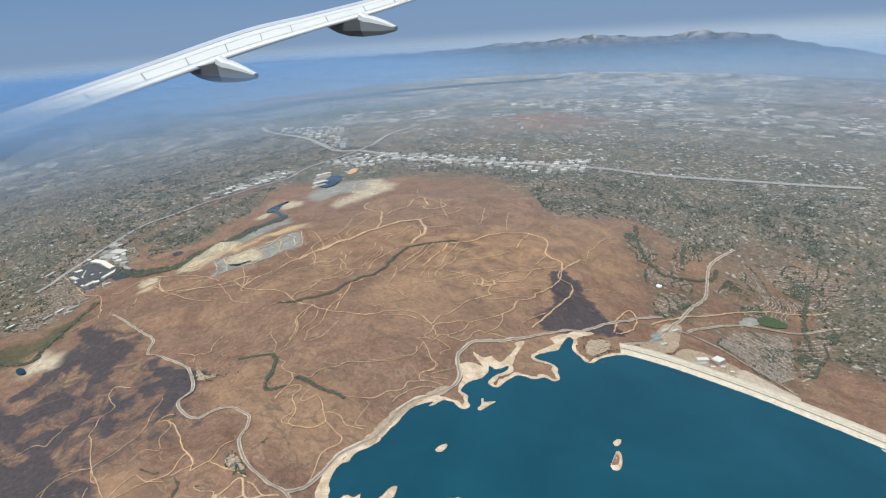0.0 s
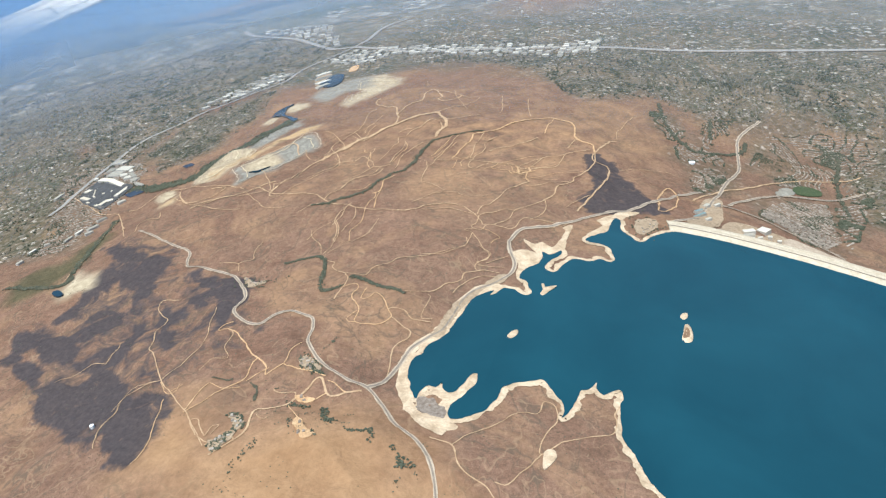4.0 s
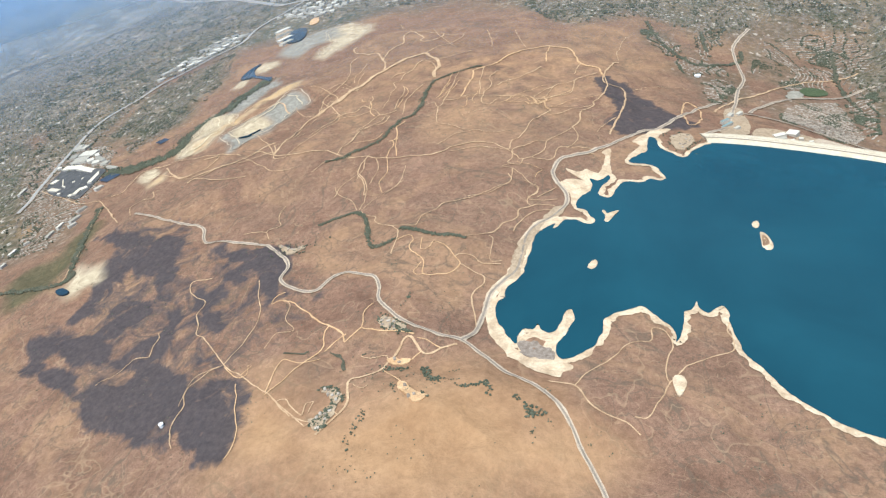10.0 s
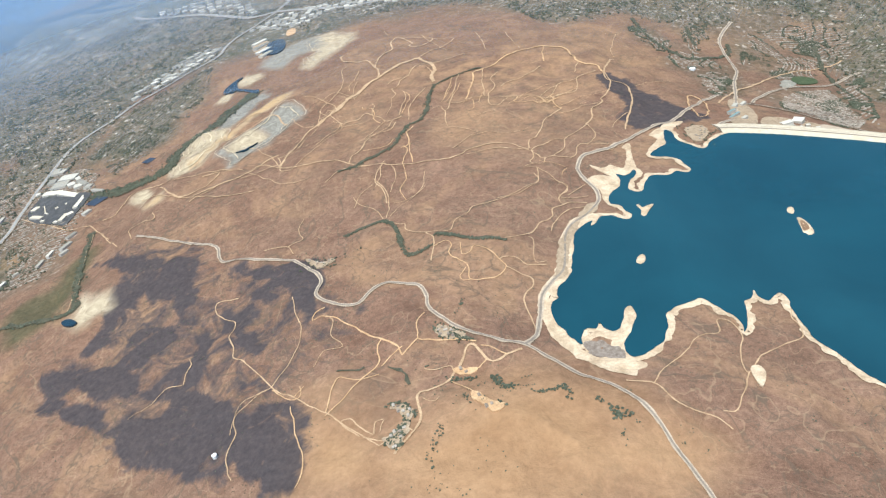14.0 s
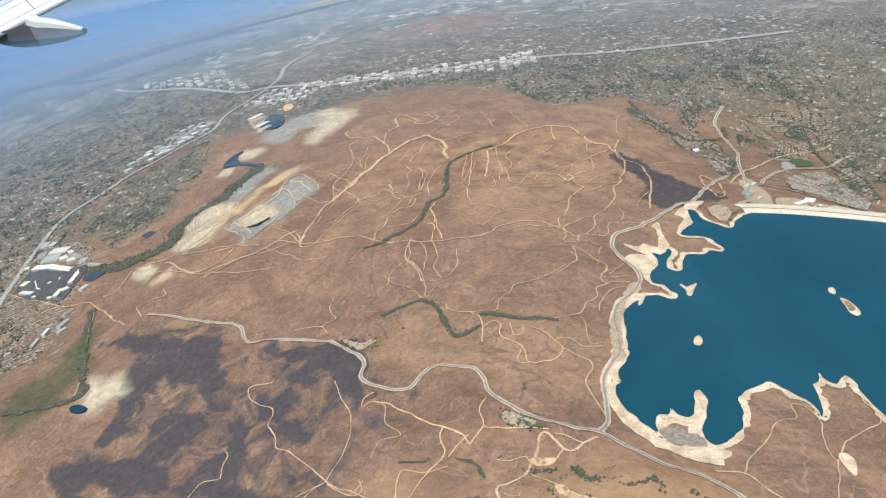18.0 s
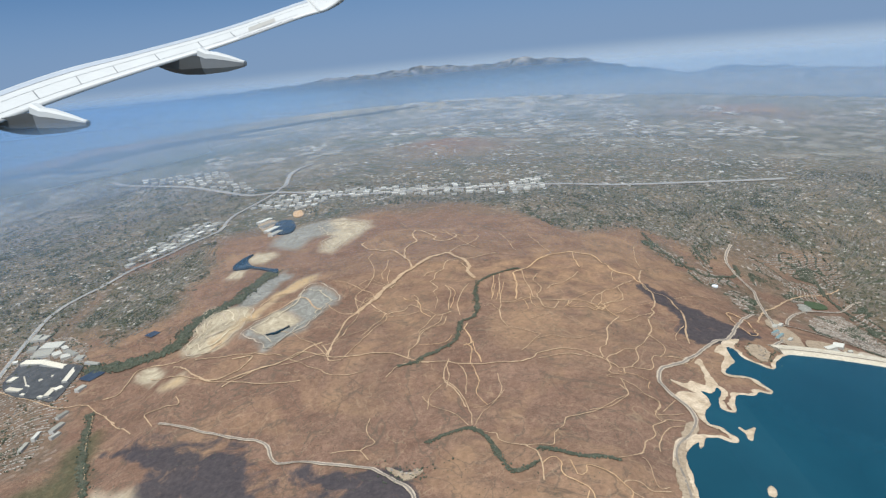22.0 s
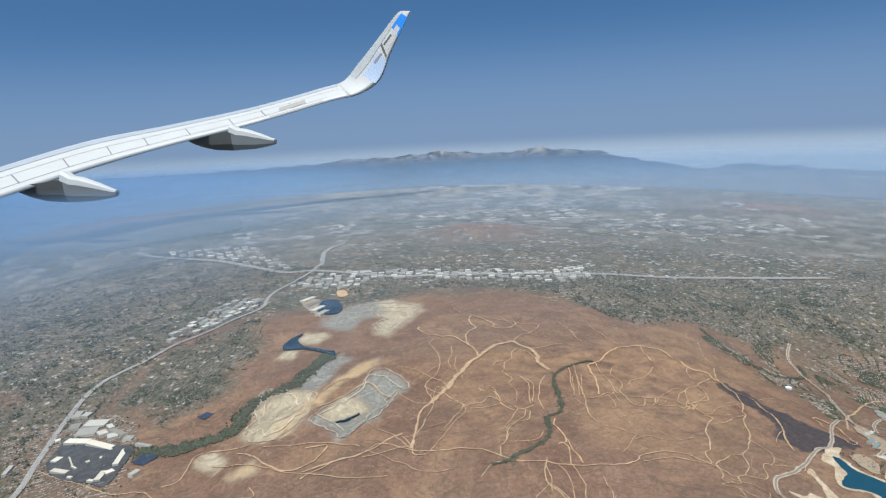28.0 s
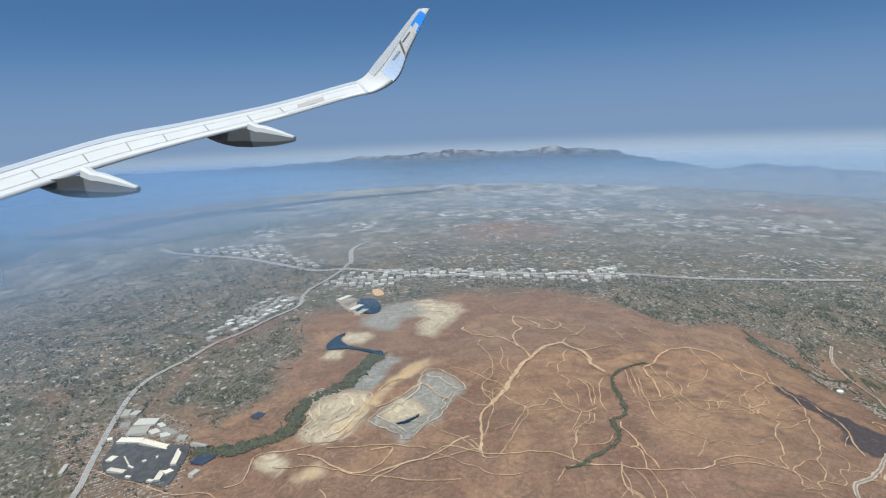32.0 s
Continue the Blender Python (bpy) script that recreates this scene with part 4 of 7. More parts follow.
# ---- roads and tracks ----
ROAD_MAIN = [(176, 30), (170.5, 55), (164, 79.3)] + [(158.3, 92.8), (155, 101.7), (151.3, 108), (145.8, 113.7), (136.7, 119.2), (128.5, 128.4), (120.8, 134.5), 
    (113, 135.2), (101.9, 140.4), (93.2, 148.1), (88.6, 154.8), (87.3, 161.8), (83.7, 168.3), (77.8, 171.5), 
    (70.4, 173.5), (65.5, 168.5), (60.9, 163.6), (55.4, 164.1), (48.7, 167.8), (43.5, 172.6), (42.4, 177.1), 
    (43.1, 182), (39.6, 188.3), (30.2, 197.4), (20.6, 204.2), (5.4, 209.2), (-13.3, 217.1), (-20.1, 229.3), 
    (-31.7, 236.1), (-52.6, 247), (-76.4, 257.4)]
ROAD_SHORE = [(120.8, 134.5), (124.2, 140.5), (126, 152), (127.3, 162.7), (131.5, 170.8), (135.9, 177.1), (137.5, 188.1), 
    (138.7, 199.8), (141.9, 207.7), (149.1, 215.2), (154.4, 224.1), (154.9, 233.2), (151.4, 241.6), (148.9, 250.4), 
    (149.8, 257.1), (153.3, 263.7), (161.6, 269), (175.7, 282.7), (191.5, 302), (204.1, 311.7), 
    (225.5, 347.9), (242.5, 369.1)]
for line, wide in ((ROAD_MAIN, 0.6), (ROAD_SHORE, 0.8), ([(225.3, 306.4), (235.6, 319.4), (243.7, 342.4), (253.3, 376.3), (259.6, 401), (268.6, 427.9), (270.2, 452.7), (272.2, 482.1), 
    (280.1, 502.8), (291.4, 522.1)], 0.9), ([(256.9, 357.3), (269, 378.1), (286.1, 397.3), (305.9, 410.2), (326, 421.5), (346.1, 442.5), (357.4, 449.2)], 0.8), ([(251.2, 354.4), (259.4, 354.5), (275.3, 351.2), (288, 342.8), (300.8, 336.6), (313.7, 324.4)], 0.6)):
    verge = tagged(ribbon("road", line, wide * 2.5, M_SHOULDER, 0.06, 0.3), "two-lane road with pale gravel shoulders", "road", kind="structure")
    ribbon("carriageway", line, wide, M_ASPHALT, 0.16, 0.03, parent=verge)
TRACKS = (
    ([(119.9, 132.3), (117.6, 131.1), (115.0, 129.3), (113.1, 127.1), (111.1, 126.0), (108.9, 126.8), (107.4, 129.6), (105.8, 132.0), (104.2, 132.6), (102.6, 131.1), (101.7, 128.1), (100.4, 124.8), (98.8, 122.2), (97.4, 118.7), (95.1, 116.5), (91.7, 115.0), (89.3, 114.3), (88.9, 112.0), (90.0, 108.4), (90.8, 105.0), (90.4, 101.9), (89.0, 99.6), (86.7, 96.1), (84.3, 91.5)], 0.85, 0),
    ([(149, 117.2), (156.5, 116.1), (160.5, 108.4), (165.3, 105.2), (170.6, 103.3), (173.7, 100.4)], 0.5, 0),
    ([(156.5, 116.1), (160.8, 122.3), (168.9, 130.7), (173.9, 137.3), (180.5, 138.5), (181.9, 145.2), (185.9, 143.5), (186.8, 136.8), (184.7, 132.1), (183.4, 124.1), (184.5, 121.1), (189.5, 128.5), (198.5, 133.8), (205, 138.1), (206, 143.8), (205.1, 147.8), (208.1, 155.9)], 0.4, 0),
    ([(184.5, 121.1), (181.4, 114.4), (177, 106.2), (172.8, 105.6)], 0.4, 0),
    ([(105.8, 133.5), (101.6, 134.7), (96.7, 136.0), (91.8, 137.0), (87.2, 138.0), (86.0, 141.9), (85.2, 146.3), (86.1, 148.7), (87.9, 151.2)], 0.5, 1),
    ([(86.6, 138.4), (83.3, 134.7), (81.6, 133), (79.1, 137.7), (73.8, 141.6), (70.3, 143.6), (65.1, 147.5), (59.9, 153), (54.8, 156.6), (48.5, 159.6), (45.5, 157.8), (45.4, 162.1), (48.5, 164.2)], 0.6, 1),
    ([(73.8, 141.6), (72.4, 138), (73.7, 131.2), (69.5, 125.7), (65.4, 118.5), (62.3, 115), (59.2, 111.9)], 0.5, 1),
    ([(81, 136.7), (78.4, 133.8), (75, 129.9)], 0.4, 1),
    ([(74.7, 126), (67.7, 124.7), (61.6, 126.7), (59.9, 123.6), (59.6, 119.3), (59.3, 112.9)], 0.45, 1),
    ([(6.3, 183.1), (-3.3, 183.7), (-1, 176.6), (8, 171), (10.1, 166.6), (9.3, 161.2), (13.9, 154.2), (15.8, 148.1), (21.2, 144.3), (28.5, 136.8), (36.2, 129.2), (46.5, 122), (58.3, 113.3), (68.4, 105.2), (79.2, 95.7)], 0.45, 0),
    ([(36.2, 129.2), (32.8, 127), (25.7, 123.6), (26.8, 111.7)], 0.3, 0),
    ([(36.2, 129.2), (39.3, 135.9), (42.2, 146.4), (41, 155.2), (37.4, 163.4), (32.7, 175.7)], 0.35, 0),
    ([(-5.2, 154.6), (-2.9, 150.6), (-4, 147), (-3.6, 142.4)], 0.35, 0),
    ([(46.5, 122), (48.6, 126.8)], 0.35, 1),
    ([(-52.4, 283.3), (-40.5, 289.4), (-27.8, 293), (-17.5, 300.7), (-8.1, 306.7)], 1, 0),
    ([(-25.4, 288.8), (-10, 293.7), (-3.4, 293.8)], 0.5, 0),
    ([(-12.8, 271.8), (-30.3, 274.4), (-55, 283.4), (-85.8, 302), (-107.5, 321.2)], 0.5, 0),
    ([(-128.5, 307.1), (-119.8, 311.8), (-119.8, 331.8), (-111.3, 334.9), (-93.9, 331.8), (-77.5, 325.5), (-70.8, 335.7)], 0.7, 0),
    ([(-95.1, 324.6), (-75.1, 298.7), (-63.2, 288.5), (-53, 288), (-44.6, 305.7), (-55.3, 305.9)], 0.8, 0),
    ([(-78.3, 315.1), (-61.2, 310.2), (-44.9, 308.5), (-28.2, 301)], 0.6, 0),
    ([(236.8, 350.8), (252.3, 378.5), (267.7, 395.4), (289, 421.2), (308.6, 441.8), (330, 454), (352.8, 469.7)], 0.9, 0),
    ([(9, 214.2), (16.8, 213.7), (21.2, 212.4), (25, 206.2)], 0.4, 0),
    ([(22.9, 234.8), (22.2, 227), (26.3, 218), (21.2, 212.4)], 0.4, 0),
    ([(-208.8, 341.7), (-181.6, 325.1), (-157.1, 310.3), (-139.8, 306.4), (-128.2, 297.7), (-107.1, 276.1), (-91.7, 260)], 0.45, 0),
    ([(-108.8, 278.8), (-127.4, 296.2), (-121.7, 280.4), (-117.1, 266.8), (-108.4, 248.1), (-96.4, 224.8), (-92.9, 208.5)], 0.45, 0),
    ([(-78.9, 256.5), (-89.5, 272.3), (-81.3, 270.6), (-72.1, 271.1), (-75.8, 278)], 0.45, 0),
    ([(131.8, 256.9), (125.9, 255.1), (127.7, 253), (131.1, 250), (138.7, 238.8), (142.3, 236.5), (142.5, 231.4), (138.5, 226.1)], 0.4, 0),
    ([(131.1, 250), (130.6, 236.3), (122.7, 229.4), (112.8, 226.3)], 0.35, 0),
    ([(6.6, 343.9), (5.5, 356.2), (13.9, 363), (-3.8, 386.3), (-13.1, 392.9)], 0.4, 0),
    ([(57, 274.1), (54.7, 263.4), (55, 255.5), (60.2, 246.8), (63.3, 234.7)], 0.45, 0),
    ([(55, 255.5), (48.6, 247.4), (46.8, 237.2)], 0.35, 0),
    ([(67, 269.7), (69.6, 254.5), (68.5, 244.6), (72.3, 234.2)], 0.35, 1),
    ([(78.5, 259.9), (78.9, 244.4), (72.8, 234.1), (66.1, 233.2)], 0.3, 0),
    ([(65.2, 219.3), (64.6, 231), (60.8, 246.8), (53.6, 258.6)], 0.4, 0),
    ([(63.7, 219.5), (58.6, 230.2), (48.8, 239.7), (44.8, 248.4)], 0.35, 0),
    ([(66.5, 219.1), (69.4, 227.6), (73.4, 233.5), (80.1, 245.6)], 0.3, 0),
    ([(65.4, 218.4), (71.2, 213.1), (73.9, 212.9), (75.1, 208.3), (83.9, 203.1), (93.5, 201.3), (95.8, 208.5), (99.8, 215.7), (103.9, 223.3), (114.4, 225.9), (122.5, 231.3), (130.8, 236.8), (129.5, 245.1)], 0.4, 0),
    ([(83.9, 203.1), (87.6, 197.1), (88.3, 190.2), (87.9, 181.7)], 0.5, 0),
    ([(88.3, 189.8), (93, 194.4), (95.4, 190.9), (94.7, 185.2), (101.5, 175.6), (103.7, 167.4), (112.2, 169.5), (115.9, 174.3), (113.7, 177.8), (107.3, 186.5), (103.6, 189), (102, 183.7), (99.4, 183.7), (98.7, 192.3)], 0.45, 1),
    ([(101.6, 174.5), (99.7, 169), (100.9, 166.7), (103.7, 167.4)], 0.4, 1),
    ([(113.7, 177.8), (115.1, 179.6), (119.8, 180.5), (123.5, 177.9), (130.5, 180)], 0.45, 0),
    ([(115.9, 174.9), (121.2, 172.7), (124.1, 171.8), (124.4, 167.5), (120.6, 161.1), (122.3, 152.8), (124.2, 143.8)], 0.5, 0),
    ([(115.8, 192.9), (125.3, 199), (129, 206.5), (134.6, 212.2), (135.4, 217.4), (139.9, 220.5), (142.6, 222.9), (149.6, 223)], 0.5, 0),
    ([(140, 221.2), (138.3, 224.2), (142.5, 232.3), (142.4, 237), (136.5, 239)], 0.4, 0),
    ([(139.3, 225), (151.2, 228.4)], 0.4, 0),
    ([(142.9, 227.9), (150.9, 238.3)], 0.4, 0),
    ([(133.6, 202.6), (135.2, 208.5), (141.5, 217.6), (150, 220.1)], 0.4, 0),
    ([(124.6, 196), (126.5, 193.6), (126.2, 181.1), (130.5, 182.1)], 0.35, 0),
    ([(50.1, 159.5), (53.3, 155.5), (54, 148.2), (59.1, 142.4), (58.3, 141.2), (52.6, 141.3), (49.9, 135.6)], 0.3, 0),
    ([(5.1, 344.6), (14.1, 357.8), (20.7, 378.1), (28, 396.7), (35, 406.1), (41.8, 419.2), (51.2, 429.8), (59, 433.5), (62.8, 429), (70.6, 417.9), (72.7, 408.7), (71.1, 397.2), (74.6, 378.4)], 1.9, 0),
    ([(35, 406.1), (33.2, 420.2), (29.6, 428.2), (20.1, 451.7), (10.7, 453.3), (0.6, 460.5), (-5, 475.7), (-4, 481)], 1, 0),
    ([(29.6, 428.2), (28.7, 448.4), (31.9, 461.5), (36.5, 469.8), (32.7, 488.3), (35.7, 502), (46, 485.8), (50.6, 477.1), (49.2, 469.6), (59.6, 464.6), (66.1, 475.4), (65.3, 480.2)], 0.9, 0),
    ([(59, 433.5), (66.8, 447.7), (74.7, 457.9), (82.1, 469.3), (79.3, 476.4), (68.7, 477.8), (35.7, 502)], 0.5, 0),
    ([(63, 421.4), (72.6, 421.8), (84.3, 428.1), (92.2, 430.1)], 0.5, 0),
    ([(20.7, 378.1), (10.2, 390.6), (4.1, 381.9), (0.7, 378.7)], 0.45, 0),
    ([(10.2, 390.6), (10.3, 409), (4, 434.2), (6.2, 446.1)], 0.4, 0),
    ([(17.1, 392.3), (15.7, 400.9), (18.5, 411.9), (17.8, 426.5)], 0.4, 0),
    ([(61.1, 419.7), (56.5, 413.7), (55.2, 403.4), (50.8, 398.4), (49.5, 389.6), (47.5, 378.6), (51.6, 367.3), (49.7, 361.8)], 0.5, 0),
    ([(43, 392.9), (45.7, 398.7), (50, 401.3)], 0.45, 0),
    ([(70.9, 366.4), (67.3, 359.8), (65, 351.6), (63.9, 343.2), (63, 337.5), (64.3, 326)], 0.45, 0),
    ([(57, 367.2), (59.7, 354.1), (58.6, 344.2), (57.9, 332.8)], 0.4, 0),
    ([(38.1, 359.5), (40.9, 350.7), (40.8, 339.6), (46.4, 333.5), (50.7, 325.6), (56.2, 328.3), (59.2, 331.5)], 0.45, 0),
    ([(1.7, 367.8), (8.8, 356.2), (15.6, 348.9), (22.8, 335.3), (26.6, 335.8), (32.9, 337.6), (36.1, 342), (40.8, 339.6)], 0.4, 0),
    ([(22.8, 335.3), (19.6, 326.4), (16, 316.3), (12.3, 308.9)], 0.4, 0),
    ([(54.6, 325.8), (52.6, 318.6), (47.4, 311.9), (42.5, 304.8), (41.8, 294.6)], 0.4, 0),
    ([(50.7, 325.6), (45.8, 314.9), (41.9, 304.8)], 0.4, 0),
    ([(67.5, 315.2), (65.4, 304.5), (67.9, 293.2), (68.4, 286.8), (64.6, 287)], 0.7, 1),
    ([(99.2, 385), (106.9, 393.7), (115.4, 409.5), (121.9, 417.7), (129.7, 427.6), (138.6, 432), (144.8, 434.9), (154.2, 433.2), (160.4, 425.3), (162.7, 406.4), (165.2, 401.1), (175.1, 397.1), (176.4, 391.9), (178, 383.3)], 0.9, 1),
    ([(99.2, 385), (99.1, 367.2), (97.5, 352.9), (96.1, 341.9)], 0.8, 1),
    ([(104.9, 391), (104.6, 373.2), (105.7, 356.3), (106.6, 344.6)], 0.4, 0),
    ([(86.7, 379.3), (84.6, 362.9), (82.8, 346.6)], 0.4, 1),
    ([(90.4, 384.7), (88.6, 361.9), (87, 337.1), (85.2, 324.8), (86.4, 310.9), (88.2, 304.8)], 0.4, 0),
    ([(87, 337.1), (94.6, 338.2), (101.5, 345.5), (109.1, 340), (120.2, 340.2), (128.1, 339.5), (135.9, 339.5), (140.1, 336.3), (149.2, 343.5), (156.4, 348), (159.6, 357.6), (160.6, 372.8), (165.9, 378.7), (174.5, 389.7)], 0.5, 0),
    ([(109.1, 340), (109.2, 329.5), (112.5, 325.3), (115.6, 326), (119.4, 338.8)], 0.45, 0),
    ([(124.9, 339.3), (122.9, 330.8), (126.7, 329), (132.9, 329.1), (136.7, 324.1), (143, 335.2), (145.1, 320.7), (147.6, 318.2)], 0.55, 1),
    ([(135.9, 339.5), (138.6, 332.3), (140, 325.9), (144.7, 336.1), (143.1, 341.7)], 0.9, 1),
    ([(147.6, 318.2), (141.7, 310.2), (137.6, 301.6), (135.2, 291.5), (132.1, 283.1), (128.8, 279.9), (128.5, 271.1)], 0.55, 0),
    ([(115.6, 357.7), (121.6, 367.2), (128.9, 370.5), (135.7, 383), (140.5, 392.2)], 0.4, 0),
    ([(114.3, 386.2), (109.7, 373), (112.5, 358.4), (108.9, 349), (109.1, 340)], 0.4, 0),
    ([(144.8, 434.9), (143.2, 415.5), (143.6, 400.9)], 0.5, 1),
    ([(165.2, 401.1), (162.3, 395.6), (160.8, 384.5)], 0.45, 0),
    ([(165.9, 378.7), (157.1, 368.5), (148, 358.7), (144.4, 343.7)], 0.4, 0),
    ([(148, 358.7), (141.3, 349.7), (137.2, 337.6)], 0.35, 0),
    ([(178, 383.3), (179, 372.8), (178.6, 360.1), (174.1, 344), (170, 334.9), (170.6, 332.3), (165.7, 324.3), (162.6, 315.7), (161.6, 308), (158.4, 300.5)], 0.6, 0),
    ([(189, 418.8), (182.3, 402.4), (178.2, 387.4), (177.4, 371.8), (182, 367.1), (186.7, 366.1), (188.6, 354.3), (186.8, 337), (183.2, 319.6), (180.3, 311.3), (177.9, 301.5), (176.9, 294.8)], 0.75, 0),
    ([(158.4, 300.5), (160.3, 293.9), (160.5, 283), (158.7, 277.8), (155.5, 273.4)], 0.45, 0),
    ([(158.4, 300.5), (151.3, 287.3), (146.4, 281.2), (144.9, 271.2), (139.5, 262.6), (145.7, 261.5), (149.3, 263.8), (151.7, 273), (156.5, 274.4)], 0.5, 0),
    ([(146.4, 281.2), (140.1, 279.4), (135.3, 275.3), (129.7, 269.2), (132.1, 264.6), (134, 261.2), (139.5, 262.6)], 0.5, 0),
    ([(129.7, 269.2), (130.2, 263.1), (128, 259.4), (130.6, 256.3), (134.2, 255.3), (135.5, 260.9)], 0.5, 0),
    ([(13.6, 287.9), (20.5, 290.4), (28.4, 287.3), (37.7, 279.7), (49.2, 274.9), (60.6, 270.3), (71.5, 267.9), (81, 266.9), (90.4, 268.7), (95.9, 271), (99, 276.2), (107.5, 279.3), (117, 278.7), (123.1, 274.6), (127.9, 270.7)], 0.6, 0),
    ([(98.6, 271.1), (106.9, 274.1), (115, 273.8), (125.3, 271.2), (128.8, 268.4)], 0.4, 0),
    ([(100.2, 290.2), (109.2, 296.9), (117.2, 291.2), (129.1, 295.6)], 0.35, 0),
    ([(146.7, 313.3), (154.8, 316.8), (164.7, 327.8), (169.4, 332.2)], 0.35, 0),
    ([(134.1, 326.9), (151.8, 324.2), (161.8, 328.3)], 0.35, 1),
    ([(170.5, 296.3), (174.5, 307.3), (181.1, 315.3)], 0.35, 0),
    ([(157.6, 273.5), (166.2, 276), (171.2, 274.8), (176.2, 284.6)], 0.4, 0),
    ([(153.8, 263.1), (157.4, 267.1), (168, 272.6)], 0.4, 0),
    ([(88.2, 304.8), (95.3, 302.9), (103.6, 297.8)], 0.35, 0),
    ([(85.2, 324.8), (81.8, 334.2), (76.9, 333)], 0.35, 0),
    ([(55.5, 494.9), (64.5, 472.8), (72.7, 457.9), (78.7, 446.6)], 0.35, 0),
    ([(98.6, 481), (103.5, 456.8), (106.2, 436.5)], 0.35, 0),
    ([(119.3, 475.8), (125, 448.6), (129.1, 433.1)], 0.35, 0),
    ([(27.4, 512), (21.3, 530.6)], 0.35, 0),
    ([(197.5, 472.5), (188.9, 434.6), (189.3, 423.3)], 0.35, 0),
    ([(27.8, 264.5), (32.7, 272.6), (40.7, 276), (49.2, 274.9)], 0.35, 0),
    ([(55.6, 251.2), (56.7, 260.4), (55.7, 270.2)], 0.35, 0),
    ([(63.4, 244.5), (64.6, 256.6), (63.3, 263.8), (61.1, 269.8)], 0.4, 0),
    ([(-3.3, 291.5), (-1.5, 308.1), (-0.2, 333.6), (5.1, 344.6)], 1.2, 0),
    ([(13.6, 287.9), (4.6, 288.7), (-3, 290.2), (-19.3, 300.9), (-28.1, 292), (-38.5, 290.3), (-47.8, 282.1), (-52.8, 278.1)], 0.7, 0),
    ([(-3, 290.2), (-10, 302.6), (-24, 321.6), (-39.6, 341)], 0.45, 0),
    ([(-1.5, 308.1), (6.8, 313.5), (16, 316.3)], 0.4, 0),
    ([(-24.6, 296.6), (-9.4, 283), (4.2, 272.5), (15.5, 273)], 0.4, 0),
    ([(72.2, 101.0), (68.0, 104.9), (65.5, 107.4), (65.5, 108.8), (68.2, 108.6), (70.4, 105.9), (73.6, 102.8), (76.8, 100.3)], 0.4, 0),
    ([(76.8, 100.3), (76.5, 102.9), (76.5, 105.2), (79.0, 105.5)], 0.4, 0),
    ([(78.8, 101.2), (78.8, 103.5), (79.4, 105.5)], 0.3, 0),
    ([(79.7, 96.0), (82.4, 98.4), (80.0, 97.3), (73.4, 100.5)], 0.35, 0),
    ([(85.3, 102.1), (86.8, 101.0), (88.8, 99.6)], 0.5, 0),
    ([(83.5, 98.0), (86.2, 95.6)], 0.5, 0),
    ([(98.2, 118.9), (100.9, 116.5), (103.7, 114.0), (106.6, 111.8), (110.5, 108.7), (115.1, 106.0)], 0.4, 1),
    ([(90.7, 110.9), (92.1, 109.7), (94.3, 109.3), (95.2, 110.7)], 0.3, 0),
    ([(89.2, 125.0), (91.3, 123.9), (94.0, 124.0), (96.2, 124.8), (98.0, 124.9), (99.0, 123.0), (101.0, 121.0)], 0.35, 0),
    ([(109.0, 127.0), (107.3, 124.8), (106.3, 123.2)], 0.45, 1),
    ([(107.4, 132.2), (110.4, 131.7), (113.3, 129.7), (115.0, 129.3)], 0.5, 1),
    ([(34.6, 128.5), (30.4, 124.3), (26.1, 120.9), (26.1, 117.3), (28.3, 112.8), (28.4, 108.6), (28.1, 105.1), (28.7, 101.3), (32.9, 94.5)], 0.4, 0),
    ([(46.2, 118.4), (46.9, 115.6), (48.7, 112.3), (51.2, 106.0), (54.8, 98.6), (56.1, 93.1), (55.6, 87.0)], 0.4, 1),
    ([(36.8, 128.7), (45.4, 121.4), (48.9, 122.4), (47.2, 127.0)], 0.35, 1),
    ([(-4.4, 142.5), (-10.1, 142.5), (-12.2, 140.5), (-16.1, 134.7), (-20.5, 130.0)], 0.25, 0),
    ([(6.8, 342.7), (3.9, 358.8), (2.5, 370.3), (8.6, 378.9), (10.8, 398.9)], 0.35, 0),
    ([(6.8, 342.7), (8.1, 362.5), (13.1, 358.3)], 0.3, 0),
    ([(-15.7, 363.4), (-5.6, 347.1), (6.0, 344.3)], 0.3, 0),
    ([(6.9, 340.9), (3.3, 325.5), (-0.6, 306.0), (-7.2, 303.0)], 0.4, 0),
    ([(-7.9, 303.7), (-3.3, 293.7), (-1.5, 287.1), (4.7, 286.7)], 0.5, 0),
    ([(4.7, 286.7), (10.9, 297.7), (17.0, 313.9), (23.7, 332.3), (15.2, 345.6)], 0.4, 0),
    ([(23.7, 332.3), (32.8, 333.0), (42.2, 334.4)], 0.35, 0),
    ([(37.3, 279.3), (38.2, 287.8), (42.4, 296.4), (43.1, 302.9), (47.6, 311.9), (54.1, 315.6), (56.4, 325.1)], 0.45, 0),
    ([(42.8, 293.4), (51.1, 291.7), (56.7, 294.3), (58.9, 297.0)], 0.3, 1),
    ([(31.8, 356.9), (34.5, 350.7), (39.3, 348.3), (42.3, 340.5), (42.2, 334.4), (48.7, 323.5)], 0.4, 1),
    ([(68.7, 288.9), (70.2, 278.2), (72.3, 269.5)], 0.5, 1),
    ([(65.3, 287.8), (67.9, 281.3), (66.7, 269.6)], 0.4, 1),
    ([(86.5, 367.9), (82.2, 339.6)], 0.25, 1),
    ([(89.1, 367.3), (84.5, 337.6)], 0.25, 1),
    ([(91.6, 368.2), (86.7, 340.5)], 0.25, 1),
